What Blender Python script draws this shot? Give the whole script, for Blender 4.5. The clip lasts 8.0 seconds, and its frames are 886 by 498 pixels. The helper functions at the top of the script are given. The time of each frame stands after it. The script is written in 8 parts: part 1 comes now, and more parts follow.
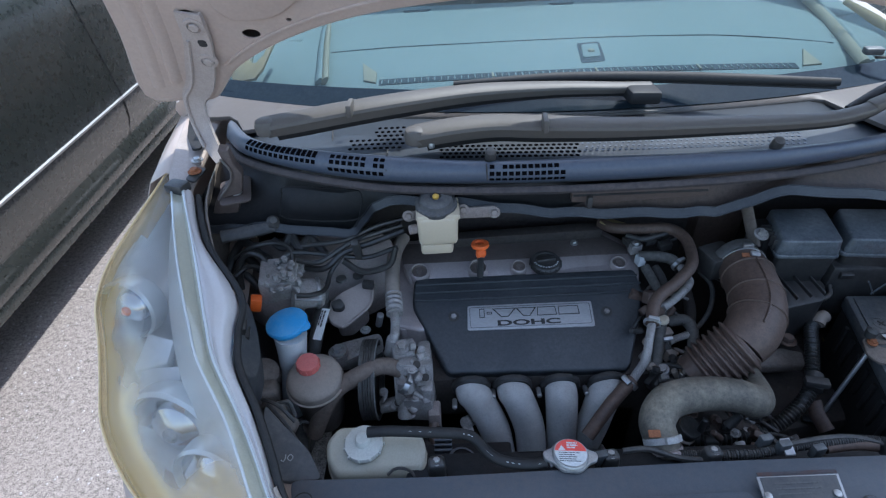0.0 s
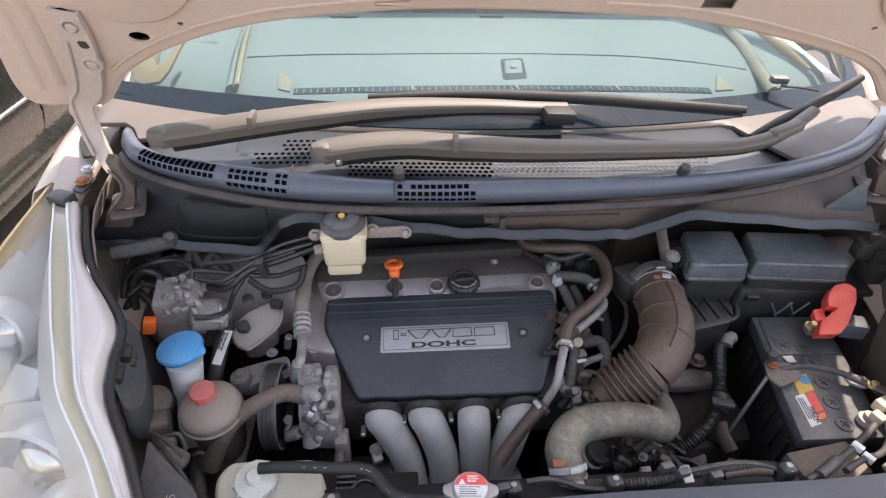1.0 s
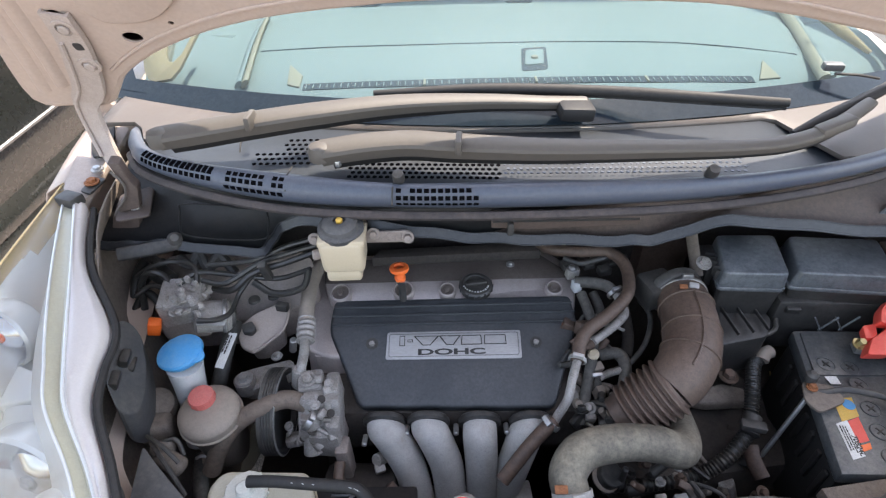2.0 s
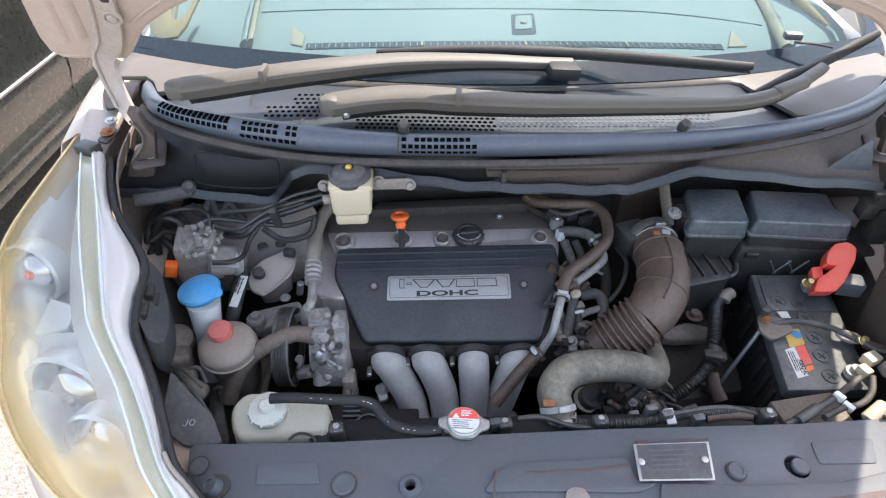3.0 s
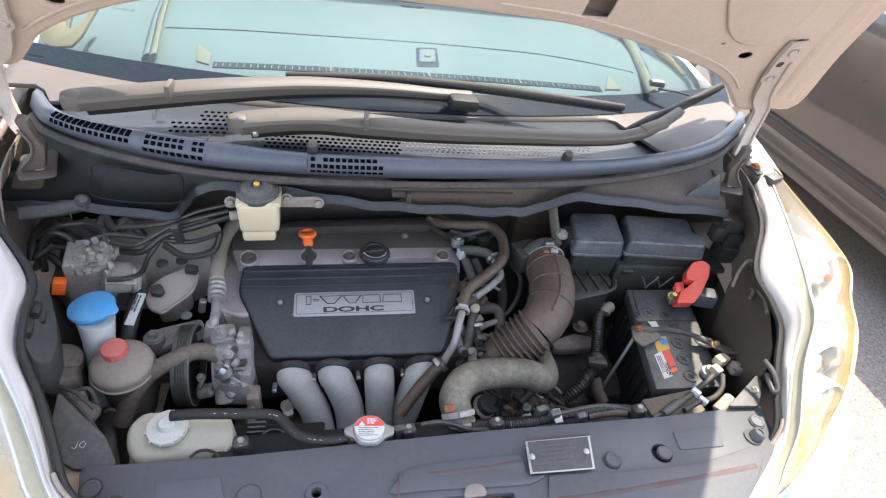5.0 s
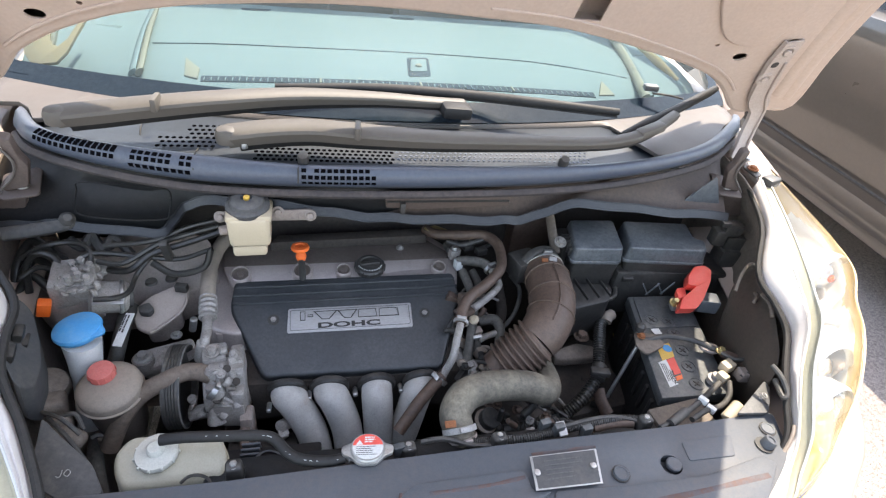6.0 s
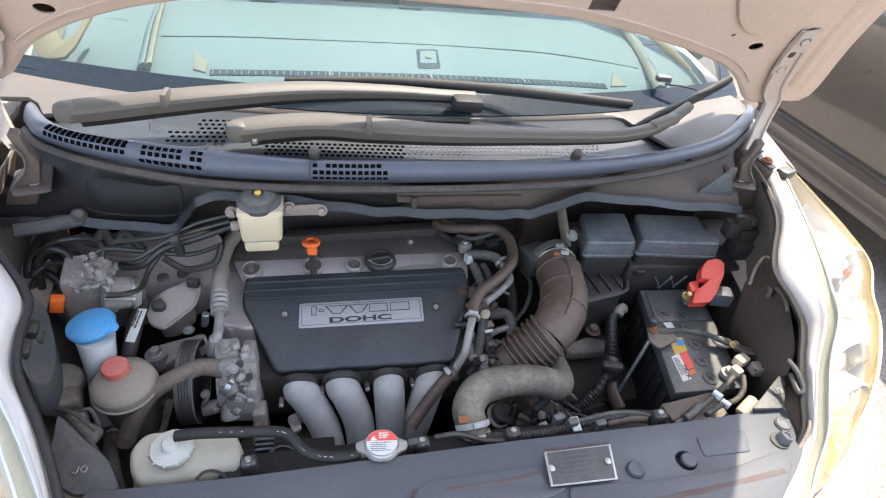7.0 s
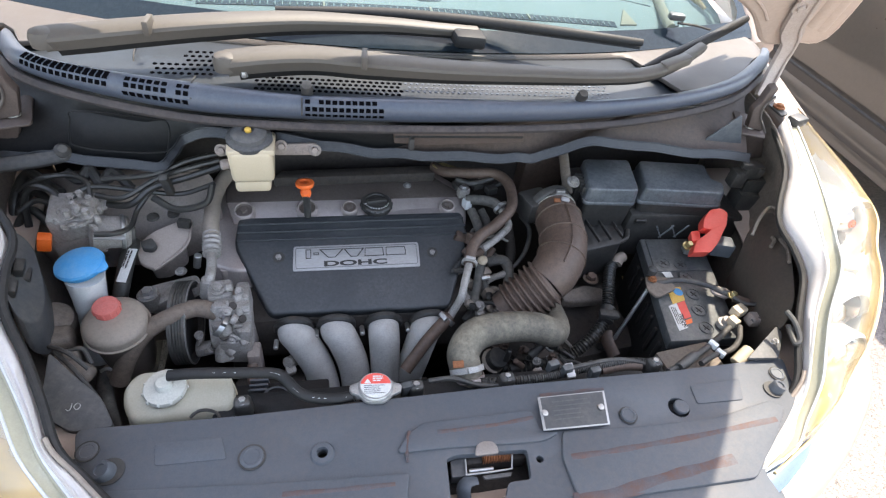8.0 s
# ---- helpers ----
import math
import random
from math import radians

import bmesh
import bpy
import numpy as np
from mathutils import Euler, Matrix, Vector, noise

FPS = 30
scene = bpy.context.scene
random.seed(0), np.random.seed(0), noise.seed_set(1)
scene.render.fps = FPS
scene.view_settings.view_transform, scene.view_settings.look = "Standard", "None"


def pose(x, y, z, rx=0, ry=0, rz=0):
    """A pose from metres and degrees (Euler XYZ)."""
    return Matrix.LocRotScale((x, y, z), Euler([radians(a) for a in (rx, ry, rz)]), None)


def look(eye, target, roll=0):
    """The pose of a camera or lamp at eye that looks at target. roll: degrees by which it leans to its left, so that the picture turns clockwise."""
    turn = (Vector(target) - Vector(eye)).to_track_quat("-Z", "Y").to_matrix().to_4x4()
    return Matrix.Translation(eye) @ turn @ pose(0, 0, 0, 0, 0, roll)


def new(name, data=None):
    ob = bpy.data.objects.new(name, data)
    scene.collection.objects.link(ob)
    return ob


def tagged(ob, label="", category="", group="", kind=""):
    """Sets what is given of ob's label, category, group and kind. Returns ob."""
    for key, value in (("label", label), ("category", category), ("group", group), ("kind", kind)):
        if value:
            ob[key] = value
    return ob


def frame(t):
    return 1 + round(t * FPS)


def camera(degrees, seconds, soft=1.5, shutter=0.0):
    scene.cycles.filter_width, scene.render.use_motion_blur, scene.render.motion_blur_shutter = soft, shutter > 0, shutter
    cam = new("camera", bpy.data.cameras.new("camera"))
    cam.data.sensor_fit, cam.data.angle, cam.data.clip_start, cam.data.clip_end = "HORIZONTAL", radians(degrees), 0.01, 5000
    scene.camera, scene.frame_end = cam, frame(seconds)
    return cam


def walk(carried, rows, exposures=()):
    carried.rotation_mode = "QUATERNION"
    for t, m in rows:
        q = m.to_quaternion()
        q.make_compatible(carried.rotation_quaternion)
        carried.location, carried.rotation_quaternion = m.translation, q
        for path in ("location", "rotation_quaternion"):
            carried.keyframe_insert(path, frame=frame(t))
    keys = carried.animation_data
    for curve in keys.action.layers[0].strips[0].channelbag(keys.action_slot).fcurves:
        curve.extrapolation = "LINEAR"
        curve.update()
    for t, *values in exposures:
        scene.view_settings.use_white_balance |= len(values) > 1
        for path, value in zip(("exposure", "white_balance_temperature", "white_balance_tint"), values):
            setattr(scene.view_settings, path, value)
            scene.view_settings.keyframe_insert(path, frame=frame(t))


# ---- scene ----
cam = camera(78.6, 8.0, soft=1.25)
PATH = [
    (0, (-0.258, -0.298, 1.484), (-0.29, 1.274, 0.248), -2.8),
    (0.2, (-0.211, -0.275, 1.494), (-0.224, 1.298, 0.259), -2.0),
    (0.5, (-0.193, -0.267, 1.496), (-0.08, 1.316, 0.279), 1.2),
    (1, (-0.194, -0.26, 1.486), (-0.047, 1.312, 0.258), 1.9),
    (1.2, (-0.177, -0.249, 1.485), (-0.056, 1.314, 0.244), 1.2),
    (2.3, (-0.128, -0.205, 1.484), (-0.175, 1.324, 0.195), -1.6),
    (2.5, (-0.16, -0.239, 1.484), (-0.197, 1.278, 0.181), -1.2),
    (3, (-0.167, -0.3, 1.495), (-0.103, 1.189, 0.161), 1.0),
    (3.5, (-0.154, -0.314, 1.494), (0.044, 1.134, 0.129), 4.9),
    (4, (-0.161, -0.327, 1.493), (0.157, 1.074, 0.102), 8.5),
    (4.5, (-0.163, -0.324, 1.501), (0.196, 1.09, 0.133), 9.5),
    (5, (-0.171, -0.344, 1.515), (0.236, 1.172, 0.276), 9.3),
    (5.2, (-0.175, -0.336, 1.516), (0.242, 1.197, 0.301), 9.2),
    (6.3, (-0.165, -0.327, 1.494), (0.256, 1.218, 0.296), 7.8),
    (6.5, (-0.169, -0.322, 1.499), (0.252, 1.211, 0.285), 8.0),
    (7, (-0.176, -0.321, 1.499), (0.226, 1.206, 0.271), 7.5),
    (7.5, (-0.173, -0.31, 1.496), (0.231, 1.183, 0.229), 8.6),
    (8, (-0.17, -0.31, 1.481), (0.232, 1.09, 0.111), 9.3),
]
EXPO = [(0.0, 1.3, 5600, 6), (0.25, 1.6, 5900, 6), (0.5, 2.02, 6700, 7), (0.8, 2.08, 7500, 15), (1.2, 2.1, 7750, 17), (2.5, 2.25, 6950, 10), (5.0, 2.3, 7250, 11), (8.0, 2.3, 7150, 10)]
walk(cam, [(t, look(eye, target, roll)) for t, eye, target, roll in PATH], EXPO)

# ---- light: clear sky, steep sun from behind the car and to its left side ----
SUN = Vector((0.365, 0.345, 1.0)).normalized()
world = bpy.data.worlds.new("sky")
scene.world = world
world.use_nodes = True
wn = world.node_tree
sky = wn.nodes.new("ShaderNodeTexSky")
sky.sky_type = "NISHITA"
sky.sun_disc = False
sky.sun_elevation = math.asin(SUN.z)
sky.sun_rotation = math.atan2(SUN.x, SUN.y)
fade = wn.nodes.new("ShaderNodeHueSaturation")
fade.inputs["Saturation"].default_value = 0.76
wn.links.new(sky.outputs["Color"], fade.inputs["Color"])
wn.links.new(fade.outputs["Color"], wn.nodes["Background"].inputs["Color"])
wn.nodes["Background"].inputs["Strength"].default_value = 0.165
sun_data = bpy.data.lights.new("sun", "SUN")
sun_data.energy, sun_data.angle, sun_data.color = 2.25, radians(0.55), (1.0, 0.95, 0.87)
sun = new("sun", sun_data)
sun.matrix_world = look(SUN * 20, (0, 0, 0))


# ---- materials ----
def mat(name, col, rough=0.5, metal=0.0, grain=0.12, scale=60.0, bump=0.15, dust=0.0, dust_col=(0.30, 0.25, 0.20), coat=0.0, dust_scale=9.0, stretch=(1, 1, 1), specks=0.0, spec=0.5):
    """A surface with colour grain at two sizes, fine relief, and road dust that settles in blotches."""
    m = bpy.data.materials.new(name)
    m.use_nodes = True
    n, l = m.node_tree.nodes, m.node_tree.links
    b = n["Principled BSDF"]
    tc = n.new("ShaderNodeTexCoord")
    mp = n.new("ShaderNodeMapping")
    mp.inputs["Scale"].default_value = stretch
    l.new(tc.outputs["Object"], mp.inputs["Vector"])
    info = n.new("ShaderNodeObjectInfo")
    fine = n.new("ShaderNodeTexNoise")
    fine.inputs["Scale"].default_value, fine.inputs["Detail"].default_value = scale * 9, 5
    big = n.new("ShaderNodeTexNoise")
    big.inputs["Scale"].default_value, big.inputs["Detail"].default_value = dust_scale, 5
    big.inputs["Roughness"].default_value = 0.65
    for t in (fine, big):
        l.new(mp.outputs["Vector"], t.inputs["Vector"])
    base = n.new("ShaderNodeMix")
    base.data_type = "RGBA"
    base.inputs["A"].default_value = (*[c * (1 - grain) for c in col], 1)
    base.inputs["B"].default_value = (*[min(1, c * (1 + grain)) for c in col], 1)
    mid = n.new("ShaderNodeTexNoise")
    mid.inputs["Scale"].default_value, mid.inputs["Detail"].default_value = scale * 2.2, 6
    mid.inputs["Roughness"].default_value = 0.72
    l.new(mp.outputs["Vector"], mid.inputs["Vector"])
    mottle = n.new("ShaderNodeMapRange")
    mottle.inputs["From Min"].default_value, mottle.inputs["From Max"].default_value = 0.80, 1.20
    both = n.new("ShaderNodeMath")
    l.new(mid.outputs["Fac"], both.inputs[0])
    l.new(fine.outputs["Fac"], both.inputs[1])
    l.new(both.outputs["Value"], mottle.inputs["Value"])
    l.new(mottle.outputs["Result"], base.inputs["Factor"])
    ramp = n.new("ShaderNodeMapRange")
    ramp.inputs["From Min"].default_value, ramp.inputs["From Max"].default_value = 0.38, 0.68
    ramp.inputs["To Min"].default_value, ramp.inputs["To Max"].default_value = dust * 0.35, dust
    l.new(big.outputs["Fac"], ramp.inputs["Value"])
    speck = n.new("ShaderNodeMath")
    speck.operation = "MULTIPLY"
    speck_range = n.new("ShaderNodeMapRange")
    speck_range.inputs["From Min"].default_value, speck_range.inputs["From Max"].default_value = 0.3, 0.7
    speck_range.inputs["To Min"].default_value, speck_range.inputs["To Max"].default_value = 0.45, 1.45
    l.new(mid.outputs["Fac"], speck_range.inputs["Value"])
    l.new(ramp.outputs["Result"], speck.inputs[0])
    l.new(speck_range.outputs["Result"], speck.inputs[1])
    mix = n.new("ShaderNodeMix")
    mix.data_type = "RGBA"
    mix.inputs["B"].default_value = (*dust_col, 1)
    geo = n.new("ShaderNodeNewGeometry")
    sep = n.new("ShaderNodeSeparateXYZ")
    l.new(geo.outputs["Normal"], sep.inputs["Vector"])
    settle = n.new("ShaderNodeMapRange")
    settle.inputs["From Min"].default_value, settle.inputs["From Max"].default_value = -0.2, 0.9
    settle.inputs["To Min"].default_value, settle.inputs["To Max"].default_value = 0.45, 1.1
    l.new(sep.outputs["Z"], settle.inputs["Value"])
    lie = n.new("ShaderNodeMath")
    lie.operation = "MULTIPLY"
    lie.use_clamp = True
    l.new(speck.outputs["Value"], lie.inputs[0])
    l.new(settle.outputs["Result"], lie.inputs[1])
    l.new(lie.outputs["Value"], mix.inputs["Factor"])
    l.new(base.outputs["Result"], mix.inputs["A"])
    out = mix.outputs["Result"]
    if specks:
        spot = n.new("ShaderNodeTexNoise")
        spot.inputs["Scale"].default_value, spot.inputs["Detail"].default_value = scale * 5.5, 2
        l.new(mp.outputs["Vector"], spot.inputs["Vector"])
        cut = n.new("ShaderNodeMapRange")
        cut.inputs["From Min"].default_value, cut.inputs["From Max"].default_value = 0.56, 0.72
        cut.inputs["To Max"].default_value = specks
        l.new(spot.outputs["Fac"], cut.inputs["Value"])
        grime = n.new("ShaderNodeMix")
        grime.data_type = "RGBA"
        grime.inputs["B"].default_value = (0.035, 0.030, 0.026, 1)
        l.new(cut.outputs["Result"], grime.inputs["Factor"])
        l.new(out, grime.inputs["A"])
        out = grime.outputs["Result"]
    l.new(out, b.inputs["Base Color"])
    rr = n.new("ShaderNodeMapRange")
    rr.inputs["To Min"].default_value, rr.inputs["To Max"].default_value = max(0.02, rough - 0.1), min(1, rough + 0.15 + 0.2 * dust)
    l.new(big.outputs["Fac"], rr.inputs["Value"])
    l.new(rr.outputs["Result"], b.inputs["Roughness"])
    b.inputs["Metallic"].default_value = metal
    b.inputs["Specular IOR Level"].default_value = spec
    b.inputs["Coat Weight"].default_value = coat
    b.inputs["Coat Roughness"].default_value = 0.06
    if bump:
        bp = n.new("ShaderNodeBump")
        bp.inputs["Strength"].default_value, bp.inputs["Distance"].default_value = bump, 0.0012
        l.new(mid.outputs["Fac"], bp.inputs["Height"])
        l.new(bp.outputs["Normal"], b.inputs["Normal"])
    return m


def clear(name, tint, film=0.06, film_col=(0.30, 0.36, 0.38)):
    """Clear glass: tinted see-through under a thin glossy film of dust."""
    m = bpy.data.materials.new(name)
    m.use_nodes = True
    n, l = m.node_tree.nodes, m.node_tree.links
    b = n["Principled BSDF"]
    b.inputs["Base Color"].default_value = (*film_col, 1)
    b.inputs["Roughness"].default_value = 0.6
    b.inputs["Specular IOR Level"].default_value = 0.0
    see = n.new("ShaderNodeBsdfTransparent")
    see.inputs["Color"].default_value = (*tint, 1)
    tc = n.new("ShaderNodeTexCoord")
    blot = n.new("ShaderNodeTexNoise")
    blot.inputs["Scale"].default_value, blot.inputs["Detail"].default_value = 5, 7
    l.new(tc.outputs["Object"], blot.inputs["Vector"])
    amount = n.new("ShaderNodeMapRange")
    amount.inputs["From Min"].default_value, amount.inputs["From Max"].default_value = 0.35, 0.70
    amount.inputs["To Min"].default_value, amount.inputs["To Max"].default_value = film * 0.6, film * 1.5
    l.new(blot.outputs["Fac"], amount.inputs["Value"])
    mix = n.new("ShaderNodeMixShader")
    l.new(amount.outputs["Result"], mix.inputs["Fac"])
    l.new(see.outputs["BSDF"], mix.inputs[1])
    l.new(b.outputs["BSDF"], mix.inputs[2])
    l.new(mix.outputs["Shader"], n["Material Output"].inputs["Surface"])
    return m


DUST = (0.27, 0.235, 0.19)
BLACK = mat("black plastic", (0.020, 0.0205, 0.022), 0.40, dust=0.22, dust_col=DUST, dust_scale=16)
COVER = mat("grained black cover plastic", (0.020, 0.024, 0.028), 0.33, dust=0.22, dust_col=(0.16, 0.155, 0.15), dust_scale=9, grain=0.15, bump=0.12, scale=90, specks=0.1)
PANEL = mat("grey-black panel paint", (0.074, 0.086, 0.101), 0.45, dust=0.35, dust_col=(0.125, 0.098, 0.082), dust_scale=5, grain=0.08, spec=0.35)
COWLM = mat("grey cowl plastic", (0.052, 0.066, 0.094), 0.38, dust=0.12, dust_col=DUST, grain=0.08)
RUBBER = mat("dusty rubber", (0.022, 0.019, 0.020), 0.7, dust=0.45, dust_col=(0.13, 0.10, 0.088), bump=0.3, dust_scale=18)
SEAL = mat("blue-grey foam seal", (0.013, 0.015, 0.018), 0.34, dust=0.25, dust_col=(0.09, 0.082, 0.08), dust_scale=26, grain=0.3)
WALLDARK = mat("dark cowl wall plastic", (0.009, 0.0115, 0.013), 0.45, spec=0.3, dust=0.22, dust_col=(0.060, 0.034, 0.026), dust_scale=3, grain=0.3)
HOSE = mat("dusty grey hose rubber", (0.042, 0.040, 0.037), 0.66, dust=0.6, dust_col=(0.19, 0.17, 0.145), bump=0.35, dust_scale=20, grain=0.3, specks=0.15)
LINEBLACK = mat("black coated pipe", (0.012, 0.0125, 0.013), 0.32, dust=0.12, dust_col=DUST, dust_scale=30)
RADHOSE = mat("dusty grey-brown hose rubber", (0.050, 0.044, 0.036), 0.62, dust=0.85, dust_col=(0.24, 0.208, 0.155), bump=0.35, dust_scale=18, grain=0.3, specks=0.2)
DARKHOSE = mat("black hose rubber", (0.022, 0.023, 0.025), 0.5, dust=0.25, dust_col=DUST, dust_scale=25)
RUNHOSE = mat("dusty brown hose rubber", (0.105, 0.080, 0.064), 0.6, dust=0.6, dust_col=(0.23, 0.175, 0.135), bump=0.3, dust_scale=20, grain=0.25)
INTAKE = mat("brown-grey intake rubber", (0.066, 0.043, 0.033), 0.5, dust=0.55, dust_col=(0.172, 0.115, 0.086), bump=0.25, dust_scale=16, grain=0.25, specks=0.15)
SILVER = mat("dull silver-brown paint", (0.54, 0.47, 0.44), 0.34, metal=0.45, dust=0.4, dust_col=(0.24, 0.19, 0.165), dust_scale=12, specks=0.1)
ALLOY = mat("cast alloy", (0.44, 0.41, 0.385), 0.52, metal=0.35, dust=0.75, dust_col=(0.15, 0.13, 0.11), bump=0.7, scale=90, dust_scale=38, specks=0.4, grain=0.25)
RUNNER = mat("cast alloy runner", (0.50, 0.49, 0.47), 0.6, metal=0.15, dust=0.6, dust_col=(0.27, 0.235, 0.20), bump=0.7, scale=110, dust_scale=24, specks=0.3, grain=0.2)
STEEL = mat("bare steel", (0.50, 0.50, 0.50), 0.38, metal=0.9, dust=0.35, dust_col=DUST, dust_scale=40, specks=0.3)
RUST = mat("rusty bolt steel", (0.30, 0.11, 0.045), 0.7, metal=0.3, dust=0.3, dust_col=(0.2, 0.1, 0.05), grain=0.3)
CREAM = mat("champagne car paint", (0.48, 0.385, 0.325), 0.35, dust=0.3, dust_col=(0.36, 0.25, 0.185), coat=0.4, bump=0.02, dust_scale=6, grain=0.05)
POSTPAINT = mat("grimy brown inner paint", (0.085, 0.062, 0.052), 0.5, dust=0.5, dust_col=(0.07, 0.05, 0.042), dust_scale=14, grain=0.2)
HINGEPAINT = mat("dusty champagne hinge paint", (0.40, 0.33, 0.285), 0.5, dust=0.3, dust_col=(0.24, 0.19, 0.16), dust_scale=14)
INNERPAINT = mat("dusty inner body paint", (0.27, 0.225, 0.205), 0.45, dust=0.55, dust_col=(0.20, 0.165, 0.135), dust_scale=16, specks=0.15, grain=0.2)
WINGIN = mat("grimy dark inner wing", (0.12, 0.10, 0.085), 0.6, dust=0.6, dust_col=(0.22, 0.17, 0.13), dust_scale=9, grain=0.3, specks=0.15)
HOUSING = mat("dusty black housing plastic", (0.014, 0.0142, 0.0145), 0.40, dust=0.3, dust_col=(0.13, 0.115, 0.10), dust_scale=30, grain=0.3)
LINER = mat("grimy black liner plastic", (0.048, 0.039, 0.032), 0.5, dust=0.5, dust_col=(0.15, 0.115, 0.09), dust_scale=10)
LIDBLACK = mat("chalky black lid plastic", (0.052, 0.061, 0.070), 0.26, dust=0.55, dust_col=(0.24, 0.245, 0.245), dust_scale=16, grain=0.3)
TANK = mat("yellowed translucent polythene", (0.47, 0.44, 0.345), 0.38, dust=0.45, dust_col=(0.33, 0.28, 0.20), dust_scale=14, grain=0.08)
TANKCAP = mat("clouded polythene cap", (0.58, 0.57, 0.51), 0.45, dust=0.5, dust_col=(0.40, 0.37, 0.30), dust_scale=20)
RESERVOIR = mat("ivory brake fluid plastic", (0.50, 0.42, 0.30), 0.35, dust=0.4, dust_col=(0.36, 0.29, 0.21), bump=0.03, grain=0.04)
CAPGREY = mat("dusty charcoal cap plastic", (0.046, 0.048, 0.052), 0.5, bump=0.05, dust=0.45, dust_col=(0.18, 0.165, 0.15), dust_scale=24)
WASHER = mat("grey-white washer plastic", (0.55, 0.57, 0.58), 0.45, dust=0.45, dust_col=(0.30, 0.27, 0.235), dust_scale=15, grain=0.08)
BLUE = mat("blue cap plastic", (0.010, 0.27, 0.60), 0.45, dust=0.42, dust_col=(0.22, 0.36, 0.46), dust_scale=30, grain=0.06)
RED = mat("faded red plastic", (0.58, 0.115, 0.095), 0.5, dust=0.35, dust_col=(0.38, 0.25, 0.22))
REDCOVER = mat("bright red rubber", (0.76, 0.075, 0.055), 0.4, dust=0.14, dust_col=(0.5, 0.25, 0.2), grain=0.06)
ORANGE = mat("orange plastic", (0.85, 0.13, 0.01), 0.4, dust=0.14, dust_col=(0.5, 0.3, 0.2), grain=0.06)
GREYLID = mat("dusty grey reservoir plastic", (0.23, 0.19, 0.16), 0.55, dust=0.75, dust_col=(0.31, 0.255, 0.205), dust_scale=18, specks=0.0)
WHITE = mat("white label", (0.70, 0.70, 0.68), 0.5, dust=0.2, dust_col=DUST, dust_scale=40)
PLATE = mat("dusty silver plate", (0.42, 0.41, 0.40), 0.4, metal=0.35, dust=0.35, dust_col=(0.27, 0.24, 0.22), stretch=(0.25, 1, 1), dust_scale=30)
INK = mat("black print", (0.014, 0.014, 0.015), 0.6, bump=0, dust=0.15, dust_col=DUST)
FAINT = mat("worn stamped print", (0.11, 0.11, 0.11), 0.5, bump=0, dust=0.3, dust_col=(0.06, 0.06, 0.06))
LENSRIM = mat("amber-yellowed lens rim", (0.62, 0.45, 0.22), 0.2, bump=0.0, coat=0.5)
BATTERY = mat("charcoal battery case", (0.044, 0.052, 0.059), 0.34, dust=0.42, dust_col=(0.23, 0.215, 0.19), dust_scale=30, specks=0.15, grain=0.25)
BRASS = mat("tarnished brass", (0.50, 0.41, 0.20), 0.4, metal=0.8, dust=0.3, dust_col=DUST)
DECK = mat("sun-faded grey deck plastic", (0.022, 0.028, 0.036), 0.42, dust=0.12, dust_col=(0.10, 0.09, 0.08), spec=0.45, grain=0.08)
DARK = mat("grimy dark metal", (0.034, 0.029, 0.026), 0.75, dust=0.4, dust_col=(0.085, 0.064, 0.05), dust_scale=18, grain=0.3)
YELLOW = mat("yellow plastic", (0.70, 0.42, 0.06), 0.5, dust=0.25, dust_col=DUST)
CHROME = mat("polished reflector", (0.80, 0.81, 0.83), 0.12, metal=1.0, grain=0.03, bump=0.0)
DASH = mat("grey-green dashboard vinyl", (0.093, 0.136, 0.142), 0.95, bump=0.0, dust=0.06, dust_col=(0.095, 0.138, 0.142), spec=0.08, grain=0.02)
DASHRAIL = mat("pale dashboard edge moulding", (0.125, 0.140, 0.115), 0.9, bump=0.1, spec=0.08, grain=0.03)
DASHDARK = mat("dark blue-grey slot plastic", (0.022, 0.036, 0.046), 0.9, bump=0.1, spec=0.08)
OLIVE = mat("olive-yellowed lamp stripe", (0.40, 0.385, 0.30), 0.14, grain=0.05, bump=0.0, coat=0.5, dust=0.2, dust_col=(0.45, 0.38, 0.22), dust_scale=10)
FLANGE = mat("glossy hazed lamp edge", (0.52, 0.485, 0.47), 0.28, metal=0.0, grain=0.04, bump=0.0, coat=0.35, dust=0.15, dust_col=(0.44, 0.40, 0.32), dust_scale=6)
GREYCAR = mat("dark grey car paint", (0.018, 0.021, 0.019), 0.25, grain=0.05, bump=0.0, coat=1.0, spec=0.5, dust=0.10, dust_col=(0.13, 0.12, 0.105), dust_scale=40, scale=30)
SHIELD = mat("dusty dark shield plastic", (0.042, 0.044, 0.050), 0.5, dust=0.35, dust_col=(0.20, 0.18, 0.155), dust_scale=20)
BROWNCAR = mat("dusty grey-brown car paint", (0.074, 0.064, 0.053), 0.3, grain=0.05, bump=0.0, coat=1.0, spec=0.5, dust=0.12, dust_col=(0.14, 0.122, 0.10), dust_scale=5, scale=25)
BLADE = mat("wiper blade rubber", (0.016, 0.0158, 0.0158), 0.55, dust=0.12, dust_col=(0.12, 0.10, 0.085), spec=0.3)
TYRE = mat("tyre rubber", (0.02, 0.02, 0.021), 0.8, dust=0.2, dust_col=DUST)
GLASS = clear("clear glass", (0.97, 0.99, 0.99), 0.05)
FRIT = mat("black glass border", (0.014, 0.022, 0.030), 0.08, spec=0.16, bump=0.0, dust=0.05, dust_col=(0.12, 0.12, 0.11), dust_scale=30)
